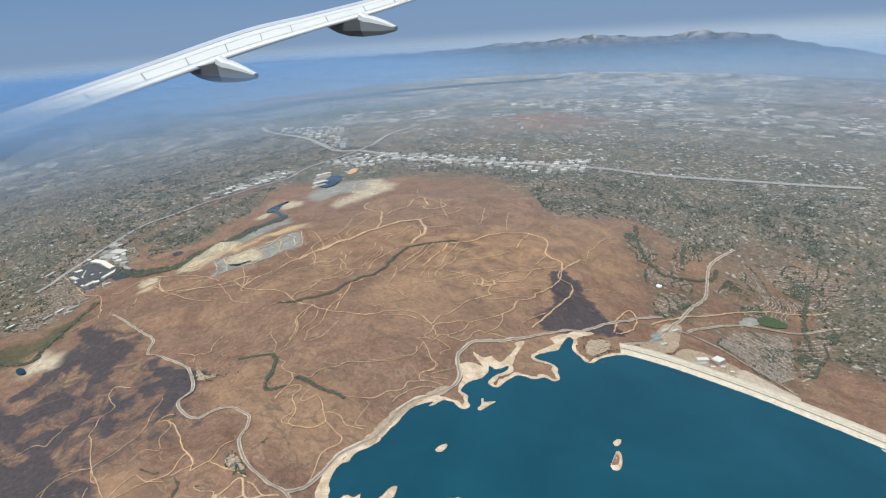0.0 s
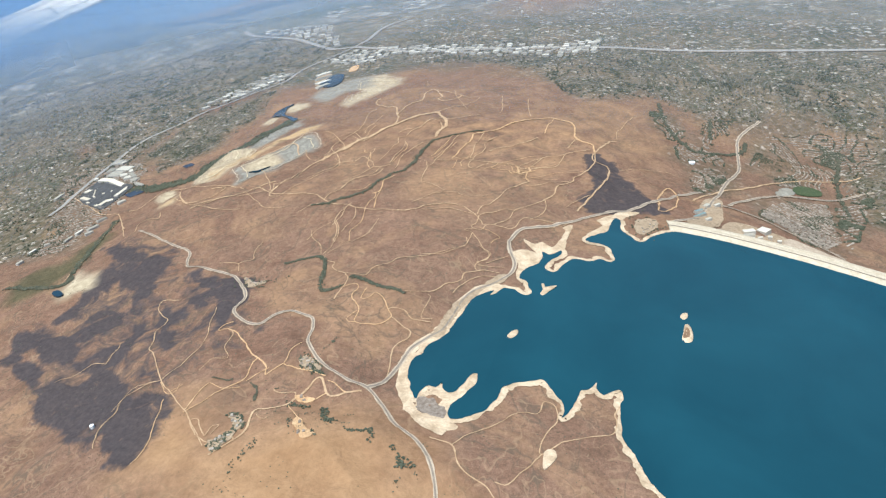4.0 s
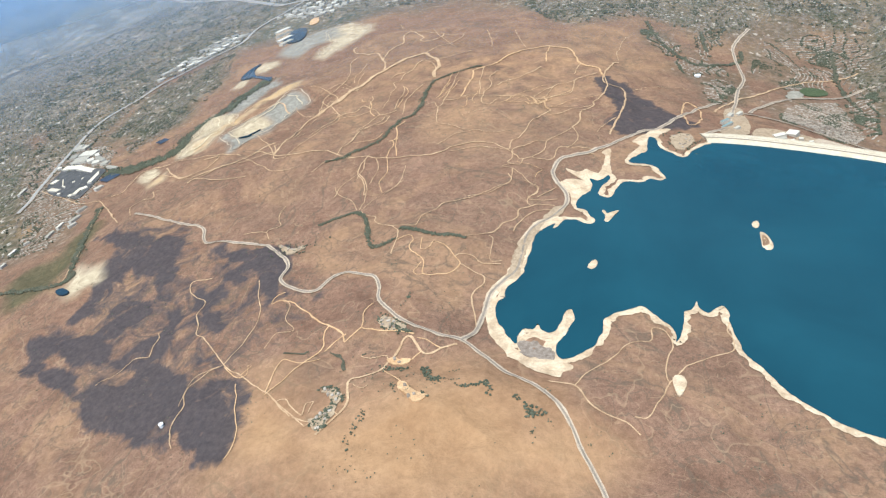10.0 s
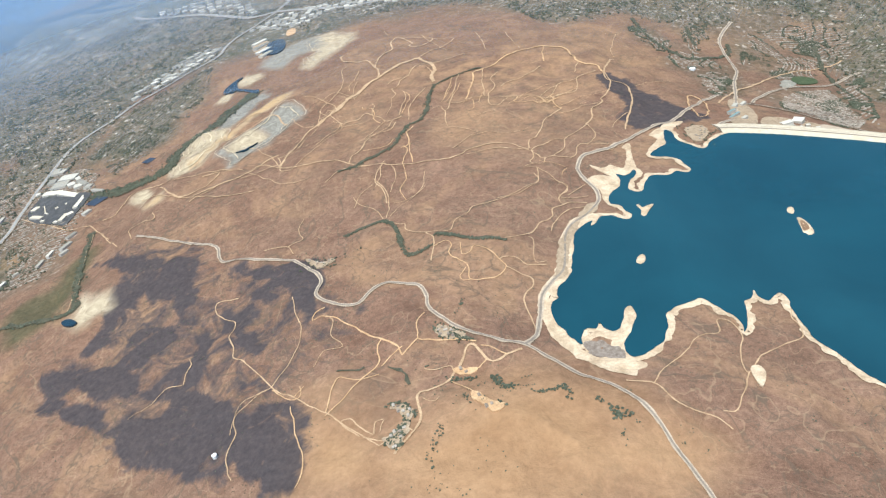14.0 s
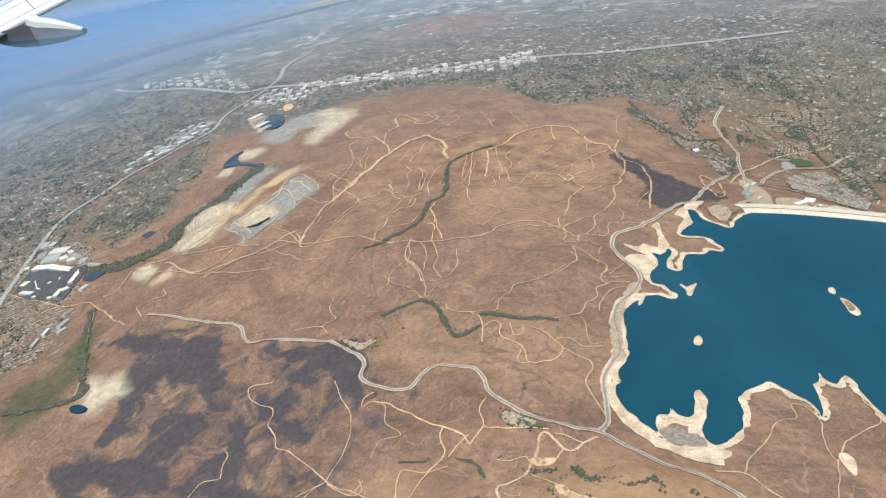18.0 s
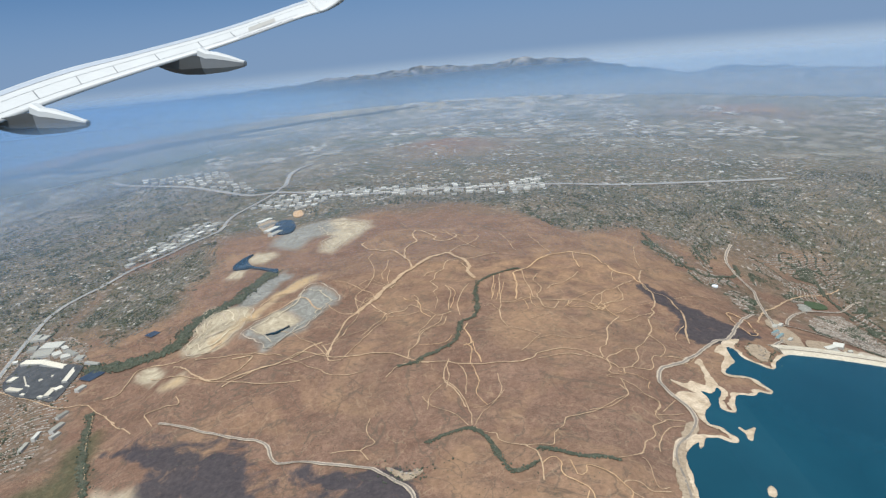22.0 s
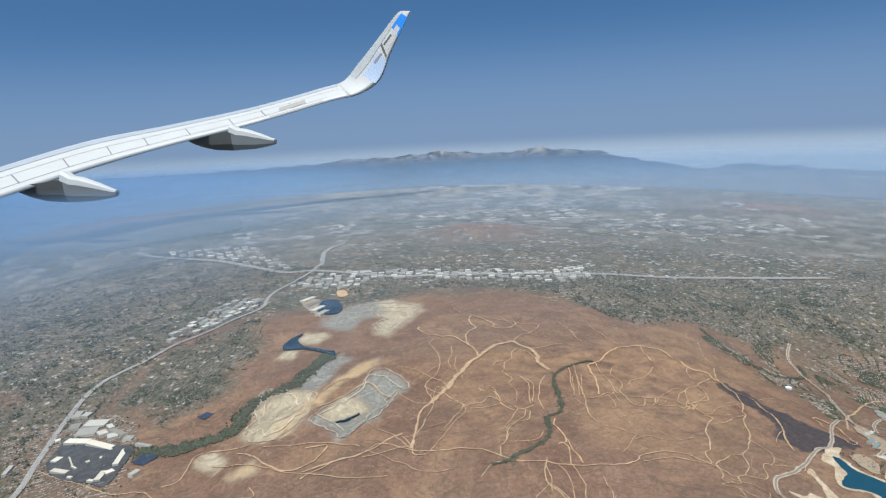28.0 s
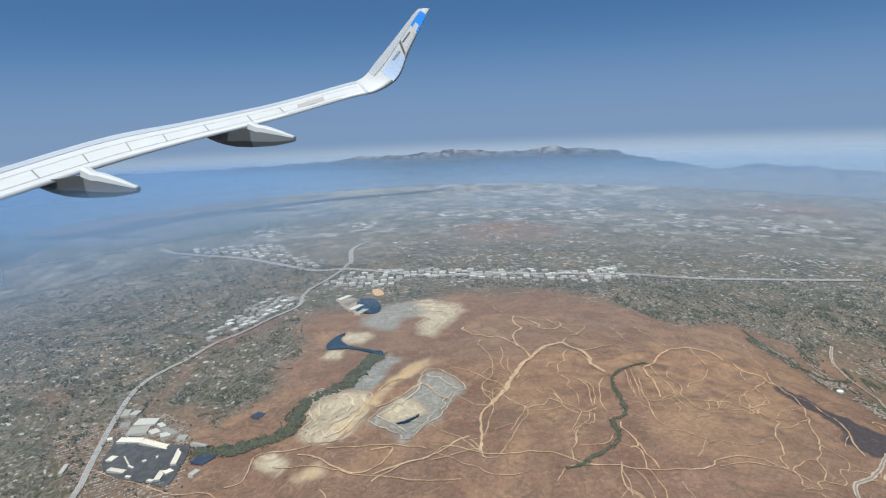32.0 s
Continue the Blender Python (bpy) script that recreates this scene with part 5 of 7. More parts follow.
    ([(94.8, 336.4), (100.0, 340.2), (105.2, 346.7), (109.1, 344.2)], 0.3, 1),
    ([(100.0, 340.2), (101.0, 327.6), (97.0, 321.6)], 0.25, 1),
    ([(104.9, 350.6), (103.7, 334.3), (105.6, 328.3)], 0.25, 1),
    ([(120.3, 326.6), (128.2, 341.0), (137.9, 355.1), (144.1, 359.9)], 0.3, 1),
    ([(123.6, 327.8), (132.1, 337.8), (135.9, 328.5)], 0.3, 1),
    ([(137.0, 327.0), (144.6, 343.9), (149.0, 342.8), (158.2, 354.5)], 0.4, 1),
    ([(138.1, 337.2), (139.5, 328.4), (147.5, 339.6)], 0.4, 1),
    ([(143.6, 318.9), (150.1, 325.5), (158.3, 337.4), (174.2, 347.2)], 0.3, 1),
    ([(100.1, 313.8), (106.5, 317.1), (112.7, 318.5)], 0.25, 0),
    ([(91.0, 276.8), (96.2, 284.1), (103.4, 298.1)], 0.35, 0),
    ([(193.4, 368.3), (209.4, 378.5), (221.5, 386.3), (227.2, 383.1)], 0.25, 0),
    ([(11.8, 382.7), (21.7, 375.4), (25.5, 384.0)], 0.4, 0),
    ([(24.1, 373.8), (20.0, 390.4), (20.7, 406.8)], 0.3, 0),
    ([(132.5, 259.4), (137.4, 255.3), (143.7, 252.5), (141.5, 244.1)], 0.3, 1),
    ([(71.4, 402.8), (67.5, 413.6), (61.5, 417.8)], 0.4, 0),
    ([(49.2, 361.8), (51.9, 344.7), (50.9, 333.7)], 0.25, 0),
    ([(59.2, 335.2), (62.1, 355.5), (56.2, 368.3)], 0.3, 1),
)
for k, (line, wide, tint) in enumerate(TRACKS):
    tagged(ribbon("dirt_track", line, wide * (0.9 if line[0][1] < 250 else 1.0 if line[0][1] < 330 else 1.2), M_ORANGE if tint else M_TRACK, 0.02, 0.45, 1.0, seed=k + 20, wander=0.35),
           "orange bare-earth track across the hills" if tint else "pale dirt track worn into dry grass", "dirt track", group="dirt tracks", kind="structure")
FREEWAY = [(-208.4, 313.6), (-210.6, 328.8), (-215.5, 350.4), (-221.6, 378.7), (-229.7, 424.9), (-227, 454.6), (-207.7, 484.1), (-194.2, 506.5), 
    (-176.7, 522.4), (-162.1, 549.6), (-145.2, 576.3), (-146.9, 609.2), (-144.2, 633.3), (-134.6, 662.5), (-125.7, 695.8), (-121.5, 727.8)]
FREEWAY_EW = [(-416.5, 949.7), (-380.9, 906.4), (-339.7, 873.5), (-258.8, 815.7), (-198.5, 756), (-154.2, 711.7), (-122, 706.6), (-81, 681.9), 
    (-30.2, 649.8), (37.4, 643.8), (104.2, 645), (172.4, 654), (228.8, 654.1), (320.3, 671.8), (414.9, 686.8)]
FREEWAY_N = [(-121.5, 727.8), (-119.7, 743.8), (-126.4, 797.2), (-123.7, 829.9), (-109.9, 863)]
for line, wide in ((FREEWAY, 2.6), (FREEWAY_EW, 5.0), (FREEWAY_N, 4.0)):
    base = tagged(ribbon("freeway", line, wide * 1.35, M_SHOULDER, 0.1, 0.08, 2.5), "wide concrete freeway with two carriageways", "freeway", kind="structure")
    ribbon("lanes", line, wide, M_CONCRETE, 0.25, 0.0, 2.5, parent=base)

# ---- streams, ponds, quarries ----
STREAM = [(103.3, 393.5), (94.1, 388.7), (84.9, 380.7), (77.8, 369.8), (74.1, 359.3), (73.9, 340.8), (72.7, 326.4), (68.8, 320.2), 
     (64.1, 317.9), (62.6, 300.3), (59.6, 293.1), (54.3, 288.1), (48.8, 283.6), (44.6, 280.8), (40.7, 276), (32.7, 272.6)]
RIVER = [(-156.8, 346.9), (-138.3, 347.3), (-123.3, 349.5), (-112.0, 354.7), (-105.8, 367.6), (-104.8, 382.3),
    (-97.7, 390.9), (-87.5, 392.5), (-76.3, 396.1), (-70.3, 411.7), (-66.6, 427.8), (-60.9, 435.1)]
for line, wide in ((RIVER, 9.5),
                   (STREAM, 1.6),
                   ([(46.7, 213.8), (56.3, 217.2), (63.8, 217.7), (69.6, 212), (73, 201), (77.3, 190.9), (83.1, 190.7), 
    (86.8, 191.9)], 1.5),
                   ([(87.7, 199.9), (97.1, 197.7), (106.2, 194.8), (116, 191.7)], 1.3),
                   ([(343, 491.8), (338.9, 472), (334.2, 452.3), (331.6, 418.7), (331.4, 395.8)], 2.2),
                   ([(215.8, 514.7), (218.7, 489), (227.3, 458.7), (236.3, 445.5), (244.8, 442.9), (269.9, 459.6), (277.9, 482.2)], 2.2),
                   ([(254, 506.5), (252.7, 487.6), (252.8, 472.5)], 1.6),
                   ([(-129.7, 295.9), (-118.7, 268.7), (-108.7, 246.5), (-92.8, 217.0), (-90.5, 206.8), (-110.9, 206.1), 
    (-134.6, 208.7)], 3.2),
                   ([(77.3, 129), (80.9, 126), (83.6, 122.6), (85.3, 117.4)], 0.8),
                   ([(59.8, 130.1), (64.8, 130.2), (69.1, 129.9)], 0.6)):
    tagged(ribbon("stream_thicket", line, wide, M_SCRUB, 0.03, 0.95, 0.8, seed=71, wander=0.8), "dark green thicket along a dry stream bed", "thicket", kind="stuff")
for line, label in (([(-104.8, 477.1), (-102.2, 485.2), (-96.1, 492.6), (-92.7, 493.2), (-94.7, 483.3), (-84.1, 460.6), (-70.5, 446.9), (-61.3, 440.1), 
    (-59.6, 429.9), (-69.9, 441), (-88.1, 460.4), (-100.6, 467.1)], "narrow dark lagoon beside the quarry"),
                    ([(-92.2, 563.3), (-89.6, 578.1), (-78.3, 574.3), (-70.1, 548.3), (-74.3, 533.4), (-89.1, 541.4)], "blue quarry pond with pale banks"),
                    ([(-44.8, 334.1), (-39.4, 339.1), (-33.2, 343), (-34.3, 339.8), (-40.8, 336)], "sliver of dark water on the pit floor"),
                    ([(-90.1, 200.2), (-86.3, 200.8), (-80.5, 197.4), (-82.4, 195.7), (-88.0, 197.4)], "small green pond below burnt hills")):
    tagged(sheet("pond", curve(line, 1.5, True), M_POND, lift_by=0.5, rim=1.0), label, "pond", kind="structure")


for line, wide, mat in (([(-57.3, 352.2), (-45.5, 362.6), (-31.6, 378), (-22.5, 364), (-16.2, 355.1)], 0.9, M_TRACK),
                        ([(-28.4, 342.2), (-26.9, 332.2), (-29.9, 323), (-35, 314.7), (-39.3, 311.8)], 0.9, M_GREYPIT),
                        ([(-58, 376), (-53.5, 381.6), (-43.6, 386.7)], 0.7, M_TRACK)):
    tagged(ribbon("haul_road", line, wide, mat, 0.1, 0.3, 1.5, seed=60, wander=0.5), "haul road cut along a quarry bench", "haul road", kind="structure")
for key, cuts in (("terraces", (0.94, 0.8, 0.66, 0.5, 0.34)), ("pit", (0.97, 0.78)), ("north", (0.9, 0.7, 0.5))):
    p = np.array(QUARRY[key])
    mid = p.mean(0)
    for k, s in enumerate(cuts):
        q = mid + (p - mid) * s
        tagged(ribbon("haul_road", [tuple(v) for v in q], 0.55, M_QUARRY if k % 2 else M_SHOULDER, 0.1, 0.7, 1.5, closed=True, seed=60 + k, wander=1.6), "haul road cut along a quarry bench", "haul road", kind="structure")

# ---- the dam ----
DAM = [(223, 297.6), (229, 298.2), (245, 297.6), (262, 295.4), (279, 292.4), (297, 288.4), (330, 279.2), (370, 266)]


def build_dam():
    c = curve(DAM, 2.0)
    t = np.gradient(c, axis=0)
    t /= np.hypot(t[:, 0], t[:, 1])[:, None]
    side = np.stack([t[:, 1], -t[:, 0]], 1)      # towards the water
    v, n = [], len(c)
    for off, z in ((-11, -0.8), (-6.5, 0.7), (-5, 0.7), (-1.9, 1.5), (-0.8, 1.6), (0.8, 1.6), (4.2, 0.3)):
        v.append(np.column_stack([c + side * off, z + fall(c[:, 0], c[:, 1])]))
    f = [(k + n * r, k + n * (r + 1), k + 1 + n * (r + 1), k + 1 + n * r) for r in range(6) for k in range(n - 1)]
    f += [tuple(n * r for r in range(7)), tuple(n * r + n - 1 for r in range(7))[::-1]]
    ob = tagged(from_arrays("dam", np.concatenate(v), f, [M_DAM]), "long pale earth dam with a crest road", "dam", kind="structure")
    ribbon("crest_road", DAM, 0.8, M_ASPHALT, 0, 0.02, parent=ob, level=1.72)


build_dam()


def build_tank(x, y, r):
    z = float(height(x, y)[0])
    bm = bmesh.new()
    bmesh.ops.create_cone(bm, cap_ends=True, segments=40, radius1=r, radius2=r, depth=1.2, matrix=Matrix.Translation((0, 0, 0.6)))
    me = bpy.data.meshes.new("shell")
    bm.to_mesh(me)
    bm.free()
    me.materials.append(M_TANK)
    ob = new("water_tank")
    new("shell", me).parent = ob
    ob.location = (x, y, z)
    bm = bmesh.new()
    bmesh.ops.create_cone(bm, cap_ends=True, segments=40, radius1=r * 1.03, radius2=r * 0.1, depth=0.35, matrix=Matrix.Translation((0, 0, 1.37)))
    me = bpy.data.meshes.new("roof")
    bm.to_mesh(me)
    bm.free()
    me.materials.append(M_TANK)
    new("roof", me).parent = ob
    return tagged(ob, "round white water tank on a brown hill", "water tank")


build_tank(238.2, 419.3, 2.0)
build_tank(24.1, 104.3, 0.8)

# ---- houses, sheds and trees ----
rng = np.random.default_rng(5)


def rows_in(poly, row, gap, bend, seed, keep=0.9):
    """Lots along bent parallel streets within a polygon: places and headings."""
    p = np.array(poly)
    lo, hi = p.min(0), p.max(0)
    turn = rng.uniform(0, math.pi)
    size = float(np.hypot(*(hi - lo)))
    us = np.arange(-size, size, gap)
    vs = np.arange(-size, size, row)
    u, v = np.meshgrid(us, vs)
    u, v = u.ravel(), v.ravel()
    lane = np.round(v / row).astype(int) % 3
    street = lane != 0
    v = v + np.where(lane == 1, -0.12, 0.12) * row
    u, v = u[street], v[street]
    w = v + bend * fbm(u / 45, v / 140, seed, 2)
    mid = (lo + hi) / 2
    x = mid[0] + u * math.cos(turn) - w * math.sin(turn)
    y = mid[1] + u * math.sin(turn) + w * math.cos(turn)
    slope = bend * (fbm((u + 1) / 45, v / 140, seed, 2) - fbm((u - 1) / 45, v / 140, seed, 2)) / 2
    box = (x > lo[0]) & (x < hi[0]) & (y > lo[1]) & (y < hi[1])
    x, y, slope = x[box], y[box], slope[box]
    ins = edge_distance(x, y, poly) > 0.5
    ins &= rng.random(len(x)) < keep
    ins &= fbm(x / 30, y / 30, seed + 3, 3) < 0.75
    x, y, slope = x[ins], y[ins], slope[ins]
    return x + rng.normal(0, 0.06 * gap, len(x)), y + rng.normal(0, 0.06 * gap, len(x)), turn + np.arctan(slope)


def gabled(x, y, ang, wide, deep, tall, ridge=1.6):
    """Vertices and faces of many gabled houses at once."""
    n = len(x)
    z = height(x, y)
    px = np.array([-1, 1, 1, -1, -1, 1, 1, -1, -1, 1]) * 0.5
    py = np.array([-1, -1, 1, 1, -1, -1, 1, 1, 0, 0]) * 0.5
    pz = np.array([-0.8, -0.8, -0.8, -0.8, 1, 1, 1, 1, ridge, ridge])
    lx, ly = px[None] * wide[:, None], py[None] * deep[:, None]
    c, s = np.cos(ang)[:, None], np.sin(ang)[:, None]
    v = np.stack([x[:, None] + lx * c - ly * s, y[:, None] + lx * s + ly * c, z[:, None] + pz[None] * tall[:, None]], -1).reshape(-1, 3)
    quads = [(0, 1, 5, 4), (2, 3, 7, 6), (1, 2, 6, 5), (3, 0, 4, 7)]
    tris = [(4, 7, 8), (6, 5, 9)]
    roofs = [(4, 5, 9, 8), (6, 7, 8, 9)]
    faces, mi = [], []
    for k in range(n):
        o = 10 * k
        for q in quads + tris:
            faces.append(tuple(o + i for i in q))
            mi.append(0)
        for q in roofs:
            faces.append(tuple(o + i for i in q))
            mi.append(1)
    return v, faces, mi


def clumps(x, y, size, tall, seed):
    """Many small crowns, each an uneven clump of leaf faces on the ground."""
    g = np.random.default_rng(seed)
    n = len(x)
    z = height(x, y)
    ring = np.linspace(0, 2 * math.pi, 5, endpoint=False)
    v = []
    for k, (rad, up) in enumerate(((0.55, 0.0), (1.0, 0.45), (0.6, 0.85))):
        rr = rad * (0.7 + 0.6 * g.random((n, 5))) * size[:, None]
        a = ring[None] + g.random((n, 1)) * 6 + k * 0.6
        v.append(np.stack([x[:, None] + rr * np.cos(a), y[:, None] + rr * np.sin(a), z[:, None] + tall[:, None] * up * (0.85 + 0.3 * g.random((n, 5)))], -1))
    v.append(np.stack([x, y, z + tall], -1)[:, None])
    v = np.concatenate(v, 1).reshape(-1, 3)
    base = [(k, (k + 1) % 5, 5 + (k + 1) % 5, 5 + k) for k in range(5)] + [(5 + k, 5 + (k + 1) % 5, 10 + (k + 1) % 5, 10 + k) for k in range(5)] + [(10 + k, 10 + (k + 1) % 5, 15) for k in range(5)]
    faces = [tuple(16 * i + j for j in q) for i in range(n) for q in base]
    return v, faces


def one_house(kind):
    """A gabled house with its roof as a part, at the origin."""
    wide, deep, tall = ((0.95, 0.7, 0.26), (1.25, 0.8, 0.28), (0.8, 0.8, 0.3))[kind]
    w, d = wide / 2, deep / 2
    house = new("house")
    from_arrays("wall", [(-w, -d, -1.2), (w, -d, -1.2), (w, d, -1.2), (-w, d, -1.2), (-w, -d, tall), (w, -d, tall), (w, d, tall), (-w, d, tall), (-w, 0, tall * 1.6), (w, 0, tall * 1.6)],
                        [(0, 1, 5, 4), (2, 3, 7, 6), (1, 2, 6, 9, 5), (3, 0, 4, 8, 7)], [M_WALL_ONE], house)
    e, f, t = w + 0.05, d + 0.06, tall - 0.03
    r = tall * 1.6 + 0.01
    from_arrays("roof", [(-e, -f, t), (e, -f, t), (e, f, t), (-e, f, t), (-e, 0, r), (e, 0, r), (-e, -f, t + 0.04), (e, -f, t + 0.04), (e, f, t + 0.04), (-e, f, t + 0.04), (-e, 0, r + 0.05), (e, 0, r + 0.05)],
                [(0, 4, 5, 1), (4, 3, 2, 5), (6, 7, 11, 10), (10, 11, 8, 9), (0, 1, 7, 6), (2, 3, 9, 8), (1, 5, 11, 7), (5, 2, 8, 11), (0, 6, 10, 4), (4, 10, 9, 3)], [M_ROOF_ONE], house)
    return house


def place_houses(places, label, group):
    first = {}
    for x, y, a in places:
        kind = int(rng.integers(0, 3))
        z = float(lay(x, y)[0]) + 0.1
        if kind not in first:
            first[kind] = tagged(one_house(kind), label, "house", group)
            first[kind].matrix_basis = pose(x, y, z, 0, 0, math.degrees(a))
        else:
            copy_thing(first[kind], pose(x, y, z, 0, 0, math.degrees(a)))


# nearest estate and farms: single houses
xs, ys, an = rows_in(TOWNS["hood_b"], 1.55, 1.2, 10, 3, 0.95)
pick = np.argsort((xs - 255) ** 2 + (ys - 300) ** 2)[:240]
place_houses(zip(xs[pick], ys[pick], an[pick]), "pale tile-roofed house on a terraced estate street", "houses below the dam")
rest = np.ones(len(xs), bool)
rest[pick] = False
HOUSE_SETS = [("hood_b", xs[rest], ys[rest], an[rest], 1.0)]
for name, row, gap, bend, size in (("hood_a", 1.75, 1.3, 14, 1.05), ("hood_h", 2.0, 1.5, 12, 1.2), ("hood_i", 1.8, 1.35, 10, 1.1), ("hood_k", 1.8, 1.35, 10, 1.1), ("hood_l", 1.8, 1.35, 10, 1.1), ("hood_m", 2.0, 1.5, 14, 1.2), ("east_side", 2.6, 2.0, 14, 1.3), ("hood_c", 1.8, 1.4, 12, 1.15), ("hood_d", 3.2, 2.2, 10, 1.3), ("hood_e", 3.6, 2.6, 8, 1.45),
                                   ("hood_f", 3.2, 2.2, 8, 1.3), ("hood_g", 2.0, 1.5, 9, 1.15), ("city_strip", 2.5, 1.9, 8, 1.3), ("city_mid", 3.2, 2.5, 14, 1.35), ("city_west", 3.3, 2.5, 18, 1.3), ("city_fringe", 3.8, 2.8, 18, 1.4)):
    x, y, a = rows_in(TOWNS[name], row, gap, bend, len(name) + int(row * 7), 0.8)
    if name.startswith("city") or name == "east_side":      # parks, schools and wide avenues stay free
        free = (fbm(x / 34, y / 34, 121, 3) < 0.42) & (np.abs(fbm(x / 70, y / 70, 131, 2)) > 0.035) & (np.abs(fbm(x / 95, y / 95, 141, 2)) > 0.03)
        x, y, a = x[free], y[free], a[free]
    HOUSE_SETS.append((name, x, y, a, size))
for name, x, y, a, size in HOUSE_SETS:
    k = len(x)
    w = size * rng.uniform(0.8, 1.35, k)
    v, f, mi = gabled(x, y, a, w, size * rng.uniform(0.65, 0.9, k), size * rng.uniform(0.22, 0.3, k))
    tagged(from_arrays("houses", v, f, [M_WALL, M_ROOF_NEAR if name in ROWED else M_ROOF], mat_index=mi), "dense rows of pale suburban houses", "houses", kind="stuff")

# yard outline, number of buildings, ground
FARMS = (([(92.5, 139.5), (92.0, 142.9), (94.1, 143.5), (97.3, 141.5), (101.3, 138.6), (101.7, 136.5), (98.4, 136.2), (94.8, 137.5)], 7, M_YARD),
         ([(80.8, 110.1), (82.4, 110.5), (86.6, 108.2), (88.4, 105.8), (87.5, 103.6), (85.0, 104.7), (82.9, 107.5)], 6, M_YARD),
         ([(80.5, 96.0), (80.9, 98.3), (83.5, 101.1), (85.1, 103.2), (87.8, 102.7), (87.5, 100.5), (86.1, 97.6), (84.8, 94.5), (83.6, 93.4)], 6, M_YARD),
         ([(31.9, 200.3), (40.5, 196.6), (43.6, 199.6), (45.7, 195.9), (41.8, 191.3), (37.5, 193.7)], 7, M_YARD),
         ([(207.2, 300.7), (216.2, 305.2), (217.3, 296), (210.5, 283.7), (206.3, 288.2)], 9, M_YARD),
         ([(98.8, 122.2), (99.4, 124.0), (102.7, 123.6), (106.0, 123.4), (105.2, 121.7), (102.4, 120.6)], 2, M_ORANGE),
         ([(104.7, 110.3), (106.1, 111.9), (110.2, 108.6), (114.5, 105.5), (112.9, 103.2), (108.8, 104.8)], 3, M_ORANGE))
for poly, count, ground in FARMS:
    tagged(sheet("yard", ragged_edge(poly, 0.6), ground, lift_by=0.12), "bare pale farm yard", "yard", kind="structure")
    p = np.array(poly)
    lo, hi = p.min(0), p.max(0)
    spots = []
    for _ in range(400):
        q = rng.uniform(lo, hi)
        if len(spots) >= count:
            break
        if edge_distance(q[:1], q[1:], poly)[0] > 0.3 and all(np.hypot(q[0] - s[0], q[1] - s[1]) > 1.5 for s in spots):
            spots.append((q[0], q[1], rng.choice([0.4, 0.4 + math.pi / 2])))
    place_houses(spots, "small pale ranch building in a dusty yard", "ranch buildings")


def warehouse(x, y, a, wide, deep, tall, label, group, roof=None):
    z = float(lay(x, y)[0]) + 0.1
    w, d = wide / 2, deep / 2
    box = [(-w, -d, -2), (w, -d, -2), (w, d, -2), (-w, d, -2), (-w, -d, tall), (w, -d, tall), (w, d, tall), (-w, d, tall)]
    body = new("warehouse")
    from_arrays("wall", box, [(0, 1, 5, 4), (1, 2, 6, 5), (2, 3, 7, 6), (3, 0, 4, 7)], [M_TILT], body)
    i, t = 0.94, tall - 0.06
    from_arrays("roof", [(-w, -d, tall), (w, -d, tall), (w, d, tall), (-w, d, tall), (-w * i, -d * i, tall), (w * i, -d * i, tall), (w * i, d * i, tall), (-w * i, d * i, tall),
                         (-w * i, -d * i, t), (w * i, -d * i, t), (w * i, d * i, t), (-w * i, d * i, t)],
                [(0, 1, 5, 4), (1, 2, 6, 5), (2, 3, 7, 6), (3, 0, 4, 7), (4, 5, 9, 8), (5, 6, 10, 9), (6, 7, 11, 10), (7, 4, 8, 11), (8, 9, 10, 11)], [roof or M_FLAT], body)
    body.matrix_basis = pose(x, y, z, 0, 0, math.degrees(a))
    return tagged(body, label, "warehouse", group)


def fill_sheds(poly, a, step, size, tall, label, group, keep=0.85):
    p = np.array(poly)
    lo, hi = p.min(0), p.max(0)
    mid, span = (lo + hi) / 2, float(np.hypot(*(hi - lo)))
    for u in np.arange(-span / 2, span / 2, step[0]):
        for v in np.arange(-span / 2, span / 2, step[1]):
            u2, v2 = u + rng.normal(0, 0.12 * step[0]), v + rng.normal(0, 0.15 * step[1])
            x, y = mid[0] + u2 * math.cos(a) - v2 * math.sin(a), mid[1] + u2 * math.sin(a) + v2 * math.cos(a)
            if edge_distance(np.array([x]), np.array([y]), poly)[0] > 0.5 and rng.random() < keep:
                warehouse(x, y, a, size[0] * rng.uniform(0.75, 1.0), size[1] * rng.uniform(0.7, 1.0), tall * rng.uniform(0.8, 1.2), label, group)


tagged(sheet("graded_pad", ragged_edge([(-109.6, 579.8), (-96.2, 584.0), (-89.9, 544.8), (-85.6, 527.7), (-94.0, 543.4), (-101.2, 555.0)], 1.5), M_YARD, lift_by=0.1), "white graded pad round a quarry pond", "pad", kind="structure")
tagged(sheet("sports_field", curve([(302.7, 424.5), (310.5, 434.2), (320.7, 433.1), (319.2, 424.1), (307.1, 414.9), (301.9, 415.6)], 1.0, True), M_TURF, lift_by=0.12), "watered green sports field among the estates", "field", kind="structure")
tagged(sheet("construction_lot", ragged_edge([(291, 411.3), (298.4, 420.9), (301.7, 417.5), (301.5, 411.4), (290.1, 400.4)], 1.0), M_GREYPIT, lift_by=0.1), "bare grey construction lot", "lot", kind="structure")
